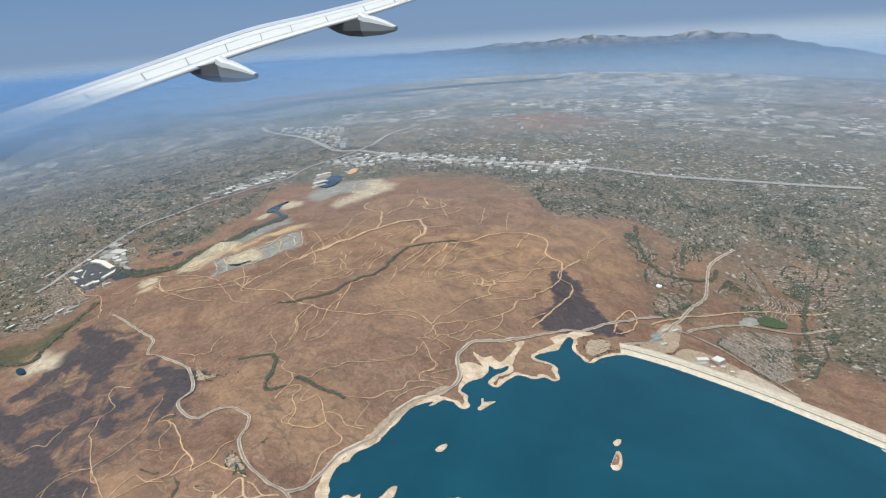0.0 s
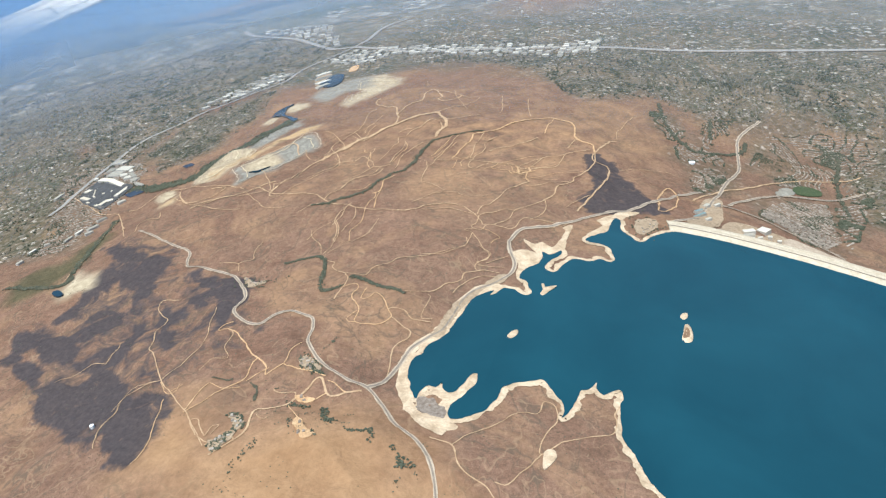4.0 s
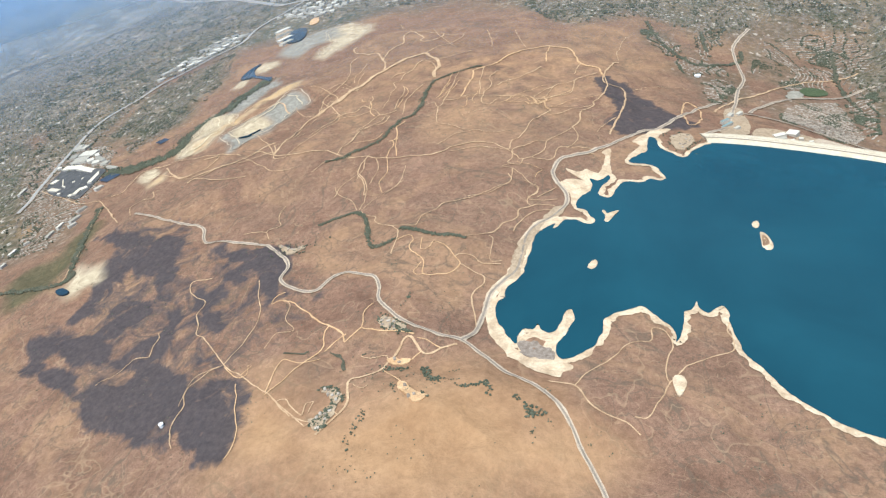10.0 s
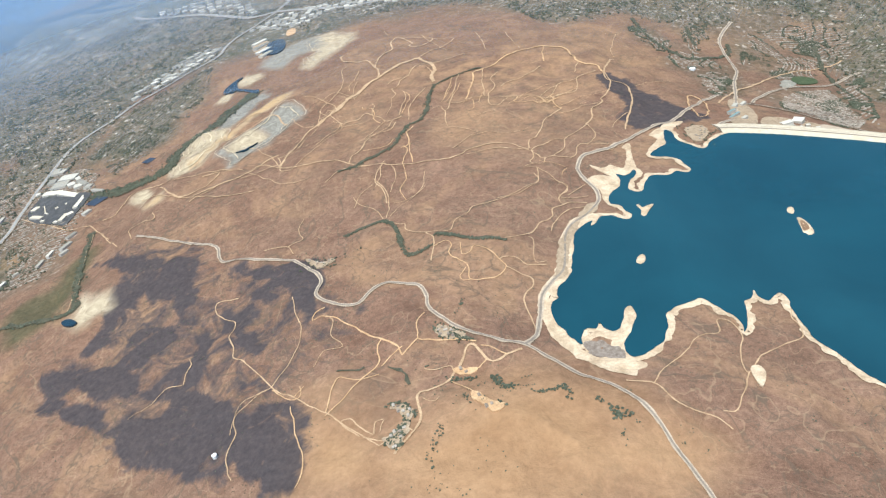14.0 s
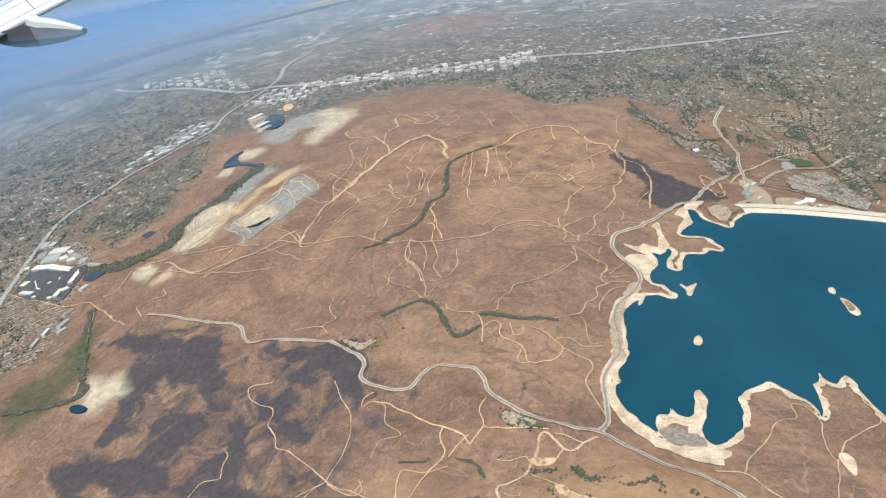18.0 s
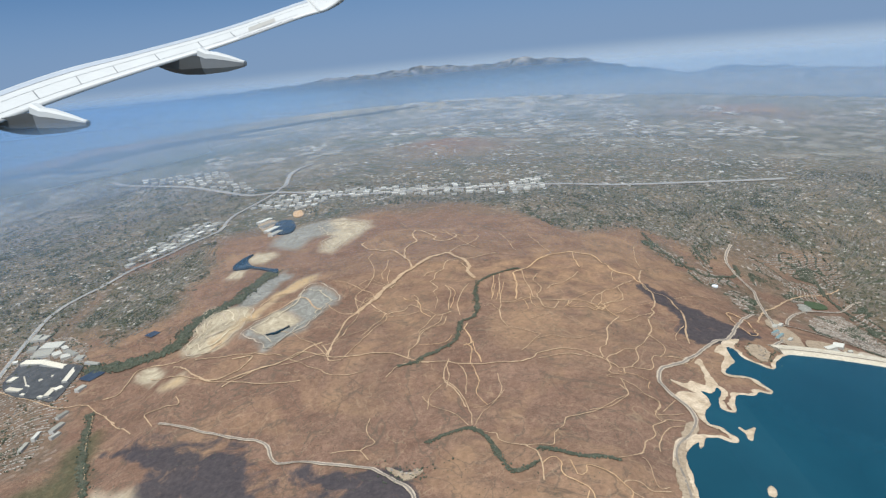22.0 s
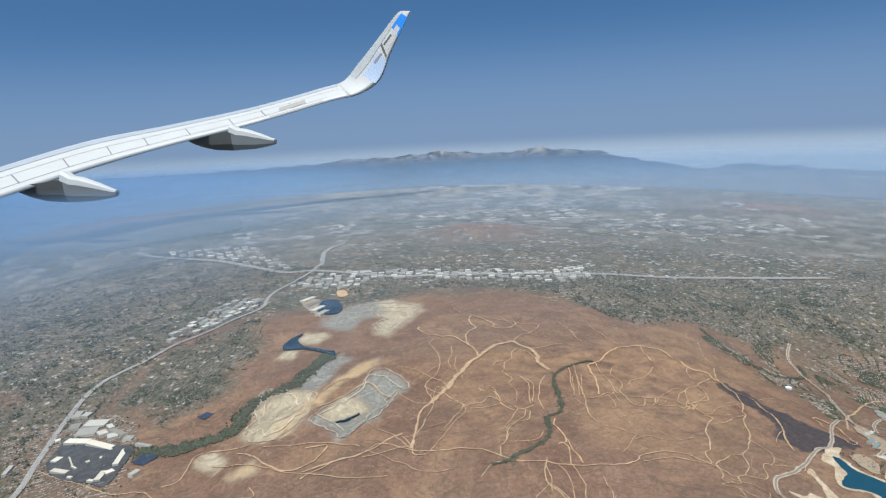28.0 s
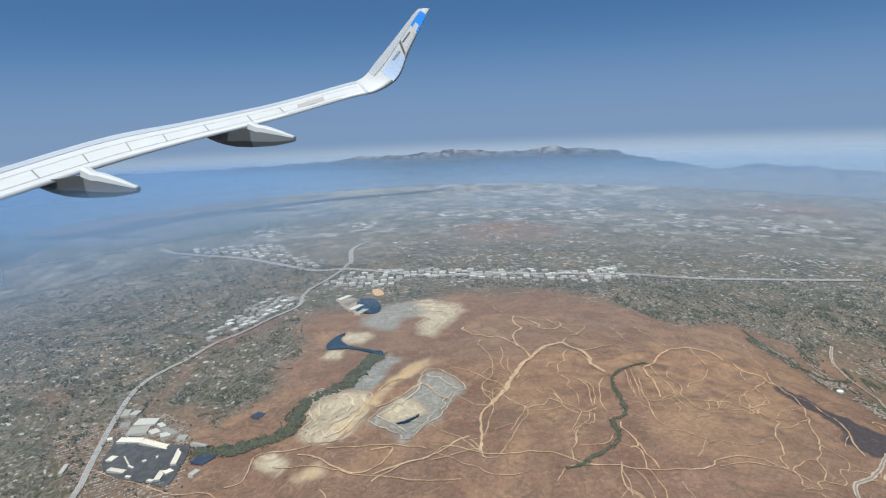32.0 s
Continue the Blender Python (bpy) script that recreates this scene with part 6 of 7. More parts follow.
tagged(ribbon("borrow_pit", [(219.6, 350.8), (223.9, 361.1), (227.1, 352.3), (227.7, 340.6), (223.3, 322.4), (218.2, 318.5), (217.2, 329.9)], 0.8, M_ORANGE, 0.1, 0.8, 1.0, closed=True, seed=31, wander=0.8), "scraped pale borrow pit near the tank", "borrow pit", kind="structure")
fill_sheds([(-113.8, 685.2), (-50.6, 684.8), (34.3, 663.8), (117.7, 657.2), (158.5, 685), (159, 640), (107.6, 600.6), 
    (32, 624.5), (-48.3, 648.7), (-67, 621), (-98.2, 617.3), (-134.4, 645.4)], 0.0, (7.2, 7.4), (6.4, 5.4), 0.9, "long white-roofed warehouse beside the freeway", "warehouses along the freeway", 0.66)
fill_sheds([(-211.8, 528.3), (-201.4, 548.1), (-194.8, 570.4), (-184, 606.6), (-155.9, 615.8), (-147.5, 598.5), (-152, 573), (-168.1, 552.5), 
    (-180.5, 532.5), (-192.9, 517.5), (-201.1, 512.1)], 1.05, (9, 8), (7.5, 6), 1.0, "white-roofed warehouse in a business park", "business park sheds")
fill_sheds([(-363.8, 922.3), (-324.3, 913.5), (-239, 892.3), (-180.7, 788.6), (-146.4, 730.9), (-165.6, 731.3), (-203.5, 772.9), (-264.2, 831.2), 
    (-345.1, 886.7)], 0.4, (11, 20), (8, 9), 1.1, "large white warehouse near the interchange", "interchange warehouses")
PARK_LOT = [(-212.8, 377.1), (-200.8, 375.8), (-182.5, 363.8), (-163.3, 354.3), (-160.3, 344.5), (-159.8, 331.9), (-159.4, 321.6), (-162.8, 316.9), 
    (-174.8, 323.2), (-187.6, 328.6), (-200.3, 337), (-207.2, 345), (-210.6, 354.6), (-211.4, 365.7)]
tagged(sheet("parking_lot", curve(PARK_LOT, 2.0, True), M_TAR, lift_by=0.15), "dark asphalt parking lot round cream office blocks", "parking lot", kind="structure")
SHEDS = [
    (-209.8, 371.5, -195.5, 369.7, 5.1),
    (-194.2, 366.8, -174.4, 356.7, 4.3),
    (-166.8, 353.4, -164.4, 335.9, 2.7),
    (-167.9, 322.3, -168.3, 331.8, 2.9),
    (-166.1, 328, -163.2, 331.3, 3.3),
    (-205.1, 348.5, -203.9, 353.9, 3.6),
    (-201.1, 340.1, -190.9, 336.6, 2.9),
    (-198, 352.2, -190.7, 341.7, 0.7),
    (-190.8, 341.2, -186.9, 338.5, 0.9),
    (-187.6, 330.6, -184.5, 329.7, 1.4),
    (-173.3, 323.8, -169.9, 322.9, 1.8),
    (-184.3, 343.8, -182.7, 345.1, 1.9),
    (-178, 346.7, -176.9, 347, 1.9),
    (-220.8, 402.8, -222.5, 412.9, 3.8),
    (-215.8, 403.4, -215, 410, 4),
    (-217.4, 390, -211.8, 391.5, 6),
    (-208.5, 381.1, -197, 382.8, 7.9),
    (-208.7, 392.4, -195.5, 392.3, 6.9),
    (-193.6, 376.3, -189.6, 379.8, 5.2),
    (-185.5, 371.3, -180.5, 373.8, 4.9),
    (-187.2, 380.5, -175.9, 372.3, 2.8),
    (-172.7, 365.6, -167.3, 365.2, 3.9),
    (-191.4, 384.2, -188.9, 386.4, 5.3),
    (-161.7, 356.2, -151.7, 351.9, 1.8),
    (-150.1, 321.7, -147.8, 326.9, 2.6),
    (-217.8, 373.6, -215.2, 375, 2.7),
    (-227, 339.3, -229, 349.9, 1.9),
    (-143.6, 283, -141.6, 290.9, 2.4),
    (-148.6, 297.4, -146.1, 303.8, 2),
    (-153.6, 271.6, -153.8, 278.9, 1.6),
    (-166.5, 266.7, -164.8, 269.8, 1.2),
    (-151.5, 279.9, -151.6, 286.7, 1.6),
    (-141.2, 277.6, -138.8, 282.4, 1.8),
    (-166.6, 254.1, -166.2, 260.1, 1.4),
    (-159.3, 238.4, -159, 242.8, 1.6),
    (-110, 579.4, -101.8, 593.7, 4),
    (-102.8, 562.1, -94, 576.9, 4),
    (-95, 545.5, -87.8, 559.8, 4),
    (-88.2, 532.4, -82.3, 545.5, 4),
]
for k, (x1, y1, x2, y2, deep) in enumerate(SHEDS):
    lab = "cream office block on a dark parking lot" if k < 13 else "pale grey-roofed warehouse beside the interchange"
    warehouse((x1 + x2) / 2, (y1 + y2) / 2, math.atan2(y2 - y1, x2 - x1), math.hypot(x2 - x1, y2 - y1), deep * (1.15 if k < 13 else 1.3), 0.9, lab, "office blocks" if k < 13 else "interchange sheds", M_CREAM if k < 13 else None)
def solar_field(x, y, rows, long, gap, turn):
    field = new("solar_field")
    field.location = (x, y, float(lay(x, y)[0]))
    for k in range(rows):
        m = pose(0, 0, 0, 0, 0, turn) @ pose(0, (k - rows / 2 + 0.5) * gap, 0.45, 20, 0, 0)
        w, d = long / 2, gap * 0.33
        from_arrays("solar_panel", [m @ Vector(q) for q in ((-w, -d, 0), (w, -d, 0), (w, d, 0), (-w, d, 0), (-w, -d, -0.08), (w, -d, -0.08), (w, d, -0.08), (-w, d, -0.08))],
                    [(0, 1, 2, 3), (7, 6, 5, 4), (0, 4, 5, 1), (1, 5, 6, 2), (2, 6, 7, 3), (3, 7, 4, 0)], [M_PANEL], field)
    return tagged(field, "rows of dark blue solar panels on dry ground", "solar field", "solar fields")


solar_field(-149.5, 338.5, 5, 11, 1.9, 65)
solar_field(-131, 382.5, 4, 7.5, 1.7, 60)
for outline, mat, label in (([(243.5, 355.8), (252.7, 362.4), (252.0, 342.4), (250.9, 329.7), (241.7, 305.0), (235.1, 304.4), (233.2, 312.7), (239.7, 335.4)], M_YARD, "graded bare yard of the water works"),
                            ([(253.3, 327.4), (262.2, 334.6), (276.4, 333.6), (285.3, 332.3), (283.5, 323.6), (260.0, 295.9), (247.4, 298.2)], M_YARD, "bare pale yard behind the dam"),
                            ([(287.0, 333.0), (298.6, 329.0), (312.9, 322.0), (311.2, 316.6), (295.5, 318.4), (283.0, 321.3)], M_SHOULDER, "scraped strip of earth along the dam's foot")):
    tagged(ribbon("yard", outline, 1.2, mat, 0.05, 0.5, 1.2, closed=True, seed=15), label, "yard", kind="structure")
    tagged(sheet("yard", ragged_edge(outline, 1.2), mat, lift_by=0.12), label, "yard", kind="structure")
for x1, y1, x2, y2, deep, teal in (
    (262, 323.9, 268, 325.7, 3.4, 0),
    (261.9, 319.5, 267.3, 321.2, 2.8, 0),
    (271.3, 333.7, 275.7, 330.4, 5.6, 0),
    (269.3, 320.3, 271.7, 321, 1.3, 0),
    (274.7, 324.3, 276.9, 324, 2.1, 0),
    (279.4, 322.9, 281.6, 322.8, 1.5, 0),
    (237.1, 333.8, 241.6, 336.7, 1.7, 1),
    (236.9, 328.6, 242.9, 333.8, 1.7, 1),
    (248.6, 349.8, 251.5, 352.7, 1.9, 0),
    (242.9, 327, 245.7, 329.5, 2.0, 0),
    (242.8, 343.9, 245.2, 347.3, 2.6, 0),):
    warehouse((x1 + x2) / 2, (y1 + y2) / 2, math.atan2(y2 - y1, x2 - x1), math.hypot(x2 - x1, y2 - y1), deep, 1.3, "teal-roofed shed at the water works" if teal else "white-roofed shed behind the dam", "water works sheds", M_TEAL if teal else None)

tagged(sheet("graded_field", curve([(-83.1, 605.9), (-76.7, 608.9), (-70.9, 588.1), (-78.3, 585.9)], 2.0, True), M_ORANGE, lift_by=0.3), "bare orange graded lot among warehouses", "lot", kind="structure")

# sheds of the far plain, too many to count
for poly, count, low, high, patch in ((PALE_FAR, 900, 7, 24, 40), ([(-150, 600), (-60, 900), (200, 1010), (470, 900), (429.6, 582.5), (230, 640)], 420, 3, 7, 30),
                                      ([(-330, 950), (-250, 1250), (60, 1330), (420, 1330), (620, 1050), (470, 900), (180, 1010), (-60, 900)], 520, 6, 16, 45)):
    p = np.array(poly)
    x, y = rng.uniform(p[:, 0].min(), p[:, 0].max(), count * 8), rng.uniform(p[:, 1].min(), p[:, 1].max(), count * 8)
    ok = (edge_distance(x, y, poly) > 0) & (fbm(x / patch, y / (patch * 1.6), 91, 3) > 0.22)
    x, y = x[ok][:count], y[ok][:count]
    k = len(x)
    v, f, mi = gabled(x, y, rng.choice([0.25, 0.25 + math.pi / 2], k), rng.uniform(low, high, k), rng.uniform(low, high, k) * 0.6, np.full(k, low * 0.16), 1.03)
    tagged(from_arrays("distant_sheds", v, f, [M_WALL, M_SHED], mat_index=mi), "pale flat sheds scattered over the far plain", "sheds", kind="stuff")

# trees
for name, count, size in (("hood_a", 1600, 0.34), ("hood_b", 1500, 0.32), ("hood_k", 500, 0.42), ("hood_l", 500, 0.42), ("hood_m", 1500, 0.45), ("hood_c", 700, 0.45), ("hood_d", 500, 0.6), ("hood_e", 700, 0.7), ("hood_f", 500, 0.7),
                          ("hood_g", 900, 0.45), ("hood_h", 900, 0.55), ("hood_i", 200, 0.5), ("east_side", 3000, 0.6), ("city_strip", 1300, 0.5), ("city_mid", 2600, 0.65), ("city_west", 6000, 0.7), ("city_fringe", 3500, 0.7)):
    p = np.array(TOWNS[name])
    x, y = rng.uniform(p[:, 0].min(), p[:, 0].max(), count * 9), rng.uniform(p[:, 1].min(), p[:, 1].max(), count * 9)
    ok = (edge_distance(x, y, TOWNS[name]) > -1.5) & ((np.abs(((fbm(x / 48, y / 48, 77, 3) / 0.34) % 1) - 0.5) < 0.075) | (fbm(x / 16, y / 16, 78, 3) > 0.62))
    x, y = x[ok][:count], y[ok][:count]
    s = size * rng.uniform(0.6, 1.5, len(x))
    v, f = clumps(x, y, s, s * rng.uniform(1.0, 1.7, len(x)), 9)
    tagged(from_arrays("trees", v, f, [M_LEAF]), "dark green street and garden trees", "trees", kind="stuff")


def along(line, spread, count, seed):
    g = np.random.default_rng(seed)
    c = curve(line, 0.5)
    k = g.integers(0, len(c), count)
    return c[k, 0] + g.normal(0, spread, count), c[k, 1] + g.normal(0, spread, count)


for line, spread, count, size in ((RIVER, 2.6, 3200, 0.6),
                                  (STREAM, 0.8, 700, 0.4),
                                  ([(46.7, 213.8), (56.3, 217.2), (63.8, 217.7), (69.6, 212), (73, 201), (77.3, 190.9), (83.1, 190.7), 
    (86.8, 191.9)], 0.6, 500, 0.35),
                                  ([(343, 491.8), (338.9, 472), (334.2, 452.3), (331.6, 418.7), (331.4, 395.8)], 0.9, 300, 0.5),
                                  ([(215.8, 514.7), (218.7, 489), (227.3, 458.7), (236.3, 445.5), (244.8, 442.9), (269.9, 459.6), (277.9, 482.2)], 1.0, 600, 0.5),
                                  ([(254, 506.5), (252.7, 487.6), (252.8, 472.5)], 0.7, 200, 0.5),
                                  ([(-129.7, 295.9), (-118.7, 268.7), (-108.7, 246.5), (-92.8, 217.0), (-90.5, 206.8), (-110.9, 206.1), 
    (-134.6, 208.7)], 1.2, 700, 0.45),
                                  ([(87.7, 199.9), (97.1, 197.7), (106.2, 194.8), (116, 191.7)], 0.5, 350, 0.35)):
    x, y = along(line, spread, count, 3)
    s = size * rng.uniform(0.5, 1.5, count)
    v, f = clumps(x, y, s, s * 1.2, 4)
    tagged(from_arrays("stream_trees", v, f, [M_LEAF]), "dark green trees along a stream bed", "trees", kind="stuff")
for poly, count in ((FARMS[3][0], 80), (FARMS[4][0], 120)):
    p = np.array(poly)
    mid = p.mean(0)
    x, y = mid[0] + rng.normal(0, np.ptp(p[:, 0]) * 0.36, count), mid[1] + rng.normal(0, np.ptp(p[:, 1]) * 0.36, count)
    s = rng.uniform(0.22, 0.55, count)
    v, f = clumps(x, y, s, s * 1.4, 6)
    tagged(from_arrays("yard_trees", v, f, [M_LEAF]), "shade trees round the ranch buildings", "trees", kind="stuff")

# lines of oaks: way, spread, number, size
OAKS = (
    ([(92.7, 139.5), (92.0, 142.3), (93.5, 144.0), (96.1, 143.0)], 0.45, 26, 0.34),
    ([(94.4, 137.8), (97.5, 136.3), (100.2, 136.1), (97.7, 139.0)], 0.6, 34, 0.36),
    ([(97.4, 141.9), (99.9, 139.9), (102.1, 138.8)], 0.45, 22, 0.34),
    ([(100.7, 134.7), (102.0, 135.8), (104.7, 134.3)], 0.45, 26, 0.36),
    ([(79.1, 110.3), (81.3, 110.9), (84.5, 109.8), (87.5, 107.2), (86.3, 106.2), (85.8, 104.7)], 0.7, 44, 0.36),
    ([(86.1, 103.3), (87.8, 104.8), (88.7, 106.3)], 0.5, 20, 0.33),
    ([(81.8, 95.8), (82.7, 97.9), (84.1, 100.0), (85.1, 102.1)], 0.8, 52, 0.4),
    ([(84.8, 93.5), (85.2, 95.5), (85.3, 97.6)], 0.7, 30, 0.4),
    ([(98.2, 119.2), (100.0, 119.8), (102.5, 119.2), (105.3, 119.7)], 0.5, 34, 0.34),
    ([(96.8, 120.7), (99.7, 117.8)], 0.3, 8, 0.28),
    ([(105.8, 110.9), (107.9, 108.6), (109.9, 106.6)], 0.7, 14, 0.26),
    ([(112.4, 107.8), (114.7, 105.9)], 0.35, 9, 0.32),
    ([(102.5, 111.8), (104.0, 110.2), (105.0, 107.2)], 0.4, 12, 0.27),
    ([(110.4, 119.8), (112.2, 117.7), (113.7, 115.5), (115.4, 114.0), (116.3, 114.8)], 0.8, 60, 0.36),
    ([(111.0, 119.7), (112.8, 119.2)], 0.5, 18, 0.34),
    ([(117.8, 115.0), (119.4, 114.2), (124.3, 114.5)], 0.4, 9, 0.22),
    ([(122.7, 111.6), (125.4, 111.2), (128.1, 111.5), (131.0, 112.6)], 0.45, 40, 0.32),
    ([(131.0, 112.6), (132.4, 110.2), (132.0, 107.5)], 0.6, 30, 0.34),
    ([(121.8, 119.4), (118.8, 117.9)], 0.4, 7, 0.2),
    ([(140.1, 108.0), (141.3, 107.0)], 0.5, 12, 0.3),
    ([(143.7, 104.8), (144.8, 103.1), (144.7, 101.1)], 0.8, 40, 0.36),
    ([(146.9, 103.3), (148.5, 103.5)], 0.5, 16, 0.32),
    ([(149.2, 101.8), (150.0, 99.2)], 0.3, 5, 0.22),
    ([(145.1, 98.4), (144.9, 96.0), (144.8, 94.1)], 0.5, 9, 0.22),
    ([(96.3, 100.6), (97.1, 98.0), (96.1, 96.7)], 1.0, 18, 0.25),
    ([(95.3, 96.9), (95.3, 93.5), (94.4, 91.3), (94.5, 88.1)], 0.8, 26, 0.26),
    ([(95.2, 86.1), (96.0, 82.7)], 0.5, 7, 0.24),
    ([(54.5, 155.0), (51.6, 156.1)], 0.3, 5, 0.2),
    ([(98.9, 153.9), (100.5, 153.1), (100.8, 155.4)], 0.4, 16, 0.3),
    ([(97.8, 145.5), (98.8, 148.0), (99.3, 150.9)], 0.3, 9, 0.2),
    ([(89.8, 125.1), (90.9, 126.0)], 0.3, 6, 0.26),
    ([(109.8, 117.0), (106.3, 116.1), (104.5, 113.5)], 0.7, 16, 0.18),
)
for k, (line, spread, count, size) in enumerate(OAKS):
    x, y = along(line, spread, count, 8 + k)
    s = size * rng.uniform(0.6, 1.5, count)
    v, f = clumps(x, y, s, s * 1.3, 14 + k)
    tagged(from_arrays("oak_trees", v, f, [M_LEAF]), "dark oaks in a line on golden grass", "trees", kind="stuff")

# ---- mountains ----
RIDGE = [(-28.4, 76.1), (-24.6, 75), (-21.4, 74.7), (-17.2, 71.5), (-12.8, 70.2), (-8.2, 74.9), (-5.9, 78.3), 
    (-3.5, 77.5), (-0.7, 81.9), (1.2, 83.5), (3.5, 80.4), (5.4, 72.3), (6.8, 77.6), (8.2, 81.5), (9.3, 82.9), 
    (10.5, 78.8), (12.3, 73.9), (14.1, 63.7), (15.4, 51.3), (17.1, 42.9), (19.3, 34.4), (21.4, 20.9), 
    (23.4, 25.1), (25.4, 26.8), (27.3, 22.2), (29.1, 19.1), (30.9, 13.7), (33.3, 7.5)]


def build_mountains():
    n_a, n_r = 300, 40
    az = np.linspace(-48, 62, n_a)
    top = np.interp(az, [-48] + [a for a, _ in RIDGE] + [62], [30] + [z for _, z in RIDGE] + [-10])
    top = top - 9 * np.clip((-6 - az) / 12, 0, 1) + 3.4 * fbm(az * 1.1, az * 0, 17, 5)
    s = np.linspace(0, 1, n_r)
    a, q = np.meshgrid(np.radians(az), s)
    dist = 1625 + 330 * q
    x, y = dist * np.sin(a), dist * np.cos(a)
    form = np.where(q < 0.55, (q / 0.55) ** 1.3, 1 - 1.2 * (q - 0.55))
    spurs = 1 - np.abs(fbm(x / 75, y / 170, 41, 5))
    base = swell(x.ravel(), y.ravel()).reshape(x.shape) - 6
    crest = np.interp(np.degrees(a), az, top)
    crest = 160 - (160 - crest) * 1.033
    z = base + (crest - base) * form * np.where(q < 0.5, 0.42 + 0.58 * np.clip(spurs + 0.15, 0, 1.05), 1)
    idx = np.arange(n_a * n_r).reshape(n_r, n_a)
    f = np.stack([idx[:-1, :-1], idx[:-1, 1:], idx[1:, 1:], idx[1:, :-1]], -1).reshape(-1, 4)
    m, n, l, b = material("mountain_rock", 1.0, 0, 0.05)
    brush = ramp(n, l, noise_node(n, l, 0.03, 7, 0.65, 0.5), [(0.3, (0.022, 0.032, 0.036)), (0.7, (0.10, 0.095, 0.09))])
    up = n.new("ShaderNodeSeparateXYZ")
    l.new(n.new("ShaderNodeTexCoord").outputs["Object"], up.inputs[0])
    crag = n.new("ShaderNodeMapRange")
    crag.inputs[1].default_value, crag.inputs[2].default_value = 52, 84
    l.new(up.outputs[2], crag.inputs[0])
    bald = math_node(n, l, "MULTIPLY", crag.outputs[0], ramp(n, l, noise_node(n, l, 0.045, 6, 0.7, 1.0), [(0.42, (0.0,)), (0.58, (1.0,))]))
    foot = n.new("ShaderNodeMapRange")                   # lowest slopes coloured like the plain, imitating how haze fades the foot
    foot.inputs[1].default_value, foot.inputs[2].default_value = 30, -2
    l.new(up.outputs[2], foot.inputs[0])
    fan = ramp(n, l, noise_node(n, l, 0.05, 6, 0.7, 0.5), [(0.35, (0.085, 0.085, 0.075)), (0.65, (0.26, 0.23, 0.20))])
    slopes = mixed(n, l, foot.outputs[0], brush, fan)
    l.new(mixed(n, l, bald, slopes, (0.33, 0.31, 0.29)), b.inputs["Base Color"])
    bumped(n, l, b, noise_node(n, l, 0.05, 7, 0.7), 0.8, 6.0)
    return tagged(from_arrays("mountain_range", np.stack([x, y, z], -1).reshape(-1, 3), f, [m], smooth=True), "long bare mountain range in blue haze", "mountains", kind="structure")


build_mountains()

# ---- shrubs on the open hills ----
x, y = rng.uniform(-120, 260, 16000), rng.uniform(60, 480, 16000)
ok = (fbm(x / 14, y / 14, 66, 4) > 0.35) & (edge_distance(x, y, LAKE) < -6)
for poly in TOWNS.values():
    ok &= edge_distance(x, y, poly) < 0
x, y = x[ok], y[ok]
s = rng.uniform(0.1, 0.28, len(x))
v, f = clumps(x, y, s, s * 1.1, 12)
tagged(from_arrays("shrubs", v, f, [M_LEAF]), "sparse dark shrubs on dry hillsides", "shrubs", kind="stuff")

# ---- the airliner's wing ----


def paint(name, colour, rough):
    m, n, l, b = material(name, rough, 0, 0.5)
    d = ramp(n, l, noise_node(n, l, 0.03, 4, 0.6), [(0.3, (0.95,)), (0.7, (1.02,))])
    l.new(mixed(n, l, 1.0, colour, d, "MULTIPLY"), b.inputs["Base Color"])
    return m


M_WHITE = paint("white_aircraft_paint", (0.53, 0.51, 0.465), 0.45)
M_SLAT = paint("brushed_slat", (0.40, 0.41, 0.42), 0.35)
M_EDGE = paint("winglet_edge_paint", (0.46, 0.45, 0.43), 0.4)
M_PLATE = paint("primer_plate", (0.36, 0.33, 0.28), 0.5)
M_FEATHER = paint("pale_decal_paint", (0.50, 0.47, 0.43), 0.5)
# Two greys: winglet decals, and the shade painted on the fairing sides.
M_PALE_AND_SHADE = paint("pale_grey_and_shade_paint", (0.24, 0.235, 0.225), 0.45)
M_GREY_AND_SHADE = paint("grey_and_shade_paint", (0.10, 0.095, 0.085), 0.5)
M_SEAM = paint("panel_seam", (0.20, 0.195, 0.185), 0.6)
M_CLOUD = paint("pale_blue_decal", (0.42, 0.49, 0.60), 0.45)
M_BLUE = paint("blue_aircraft_paint", (0.025, 0.22, 0.66), 0.4)
WING_EDGES = [
    ((-972.2, 926.9, 32.7), (-858.1, 781.9, -0.9)),
    ((-748.5, 1092.4, 104.8), (-681.4, 984.3, 63.9)),
    ((-599.4, 1202.7, 152.9), (-563.6, 1119.2, 107.1)),
    ((-474.3, 1268.3, 175.4), (-452.2, 1199.1, 139.0)),
    ((-330.9, 1321.9, 201.9), (-319.3, 1265.9, 169.9)),
    ((-204.1, 1356.9, 232.8), (-184.5, 1318.9, 205.3)),
    ((-160.8, 1358.2, 244.8), (-128.3, 1330.2, 216.7)),
    ((-130.6, 1360.3, 275.4), (-88.7, 1338.6, 241.6)),
    ((-90.0, 1361.8, 319.9), (-65.9, 1343.7, 288.9)),
    ((-53.0, 1360.2, 361.5), (-36.4, 1347.8, 342.7)),
    ((-39.7, 1360.0, 368.1), (-23.5, 1349.0, 365.8)),
]
FAIRINGS = [
    ((-442.8, 1262.5, 145.5), (-265.9, 1199.3, 145.4), 19.7),
    ((-667.8, 1090.9, 85.6), (-476.2, 1040.3, 82.8), 20.7),
]


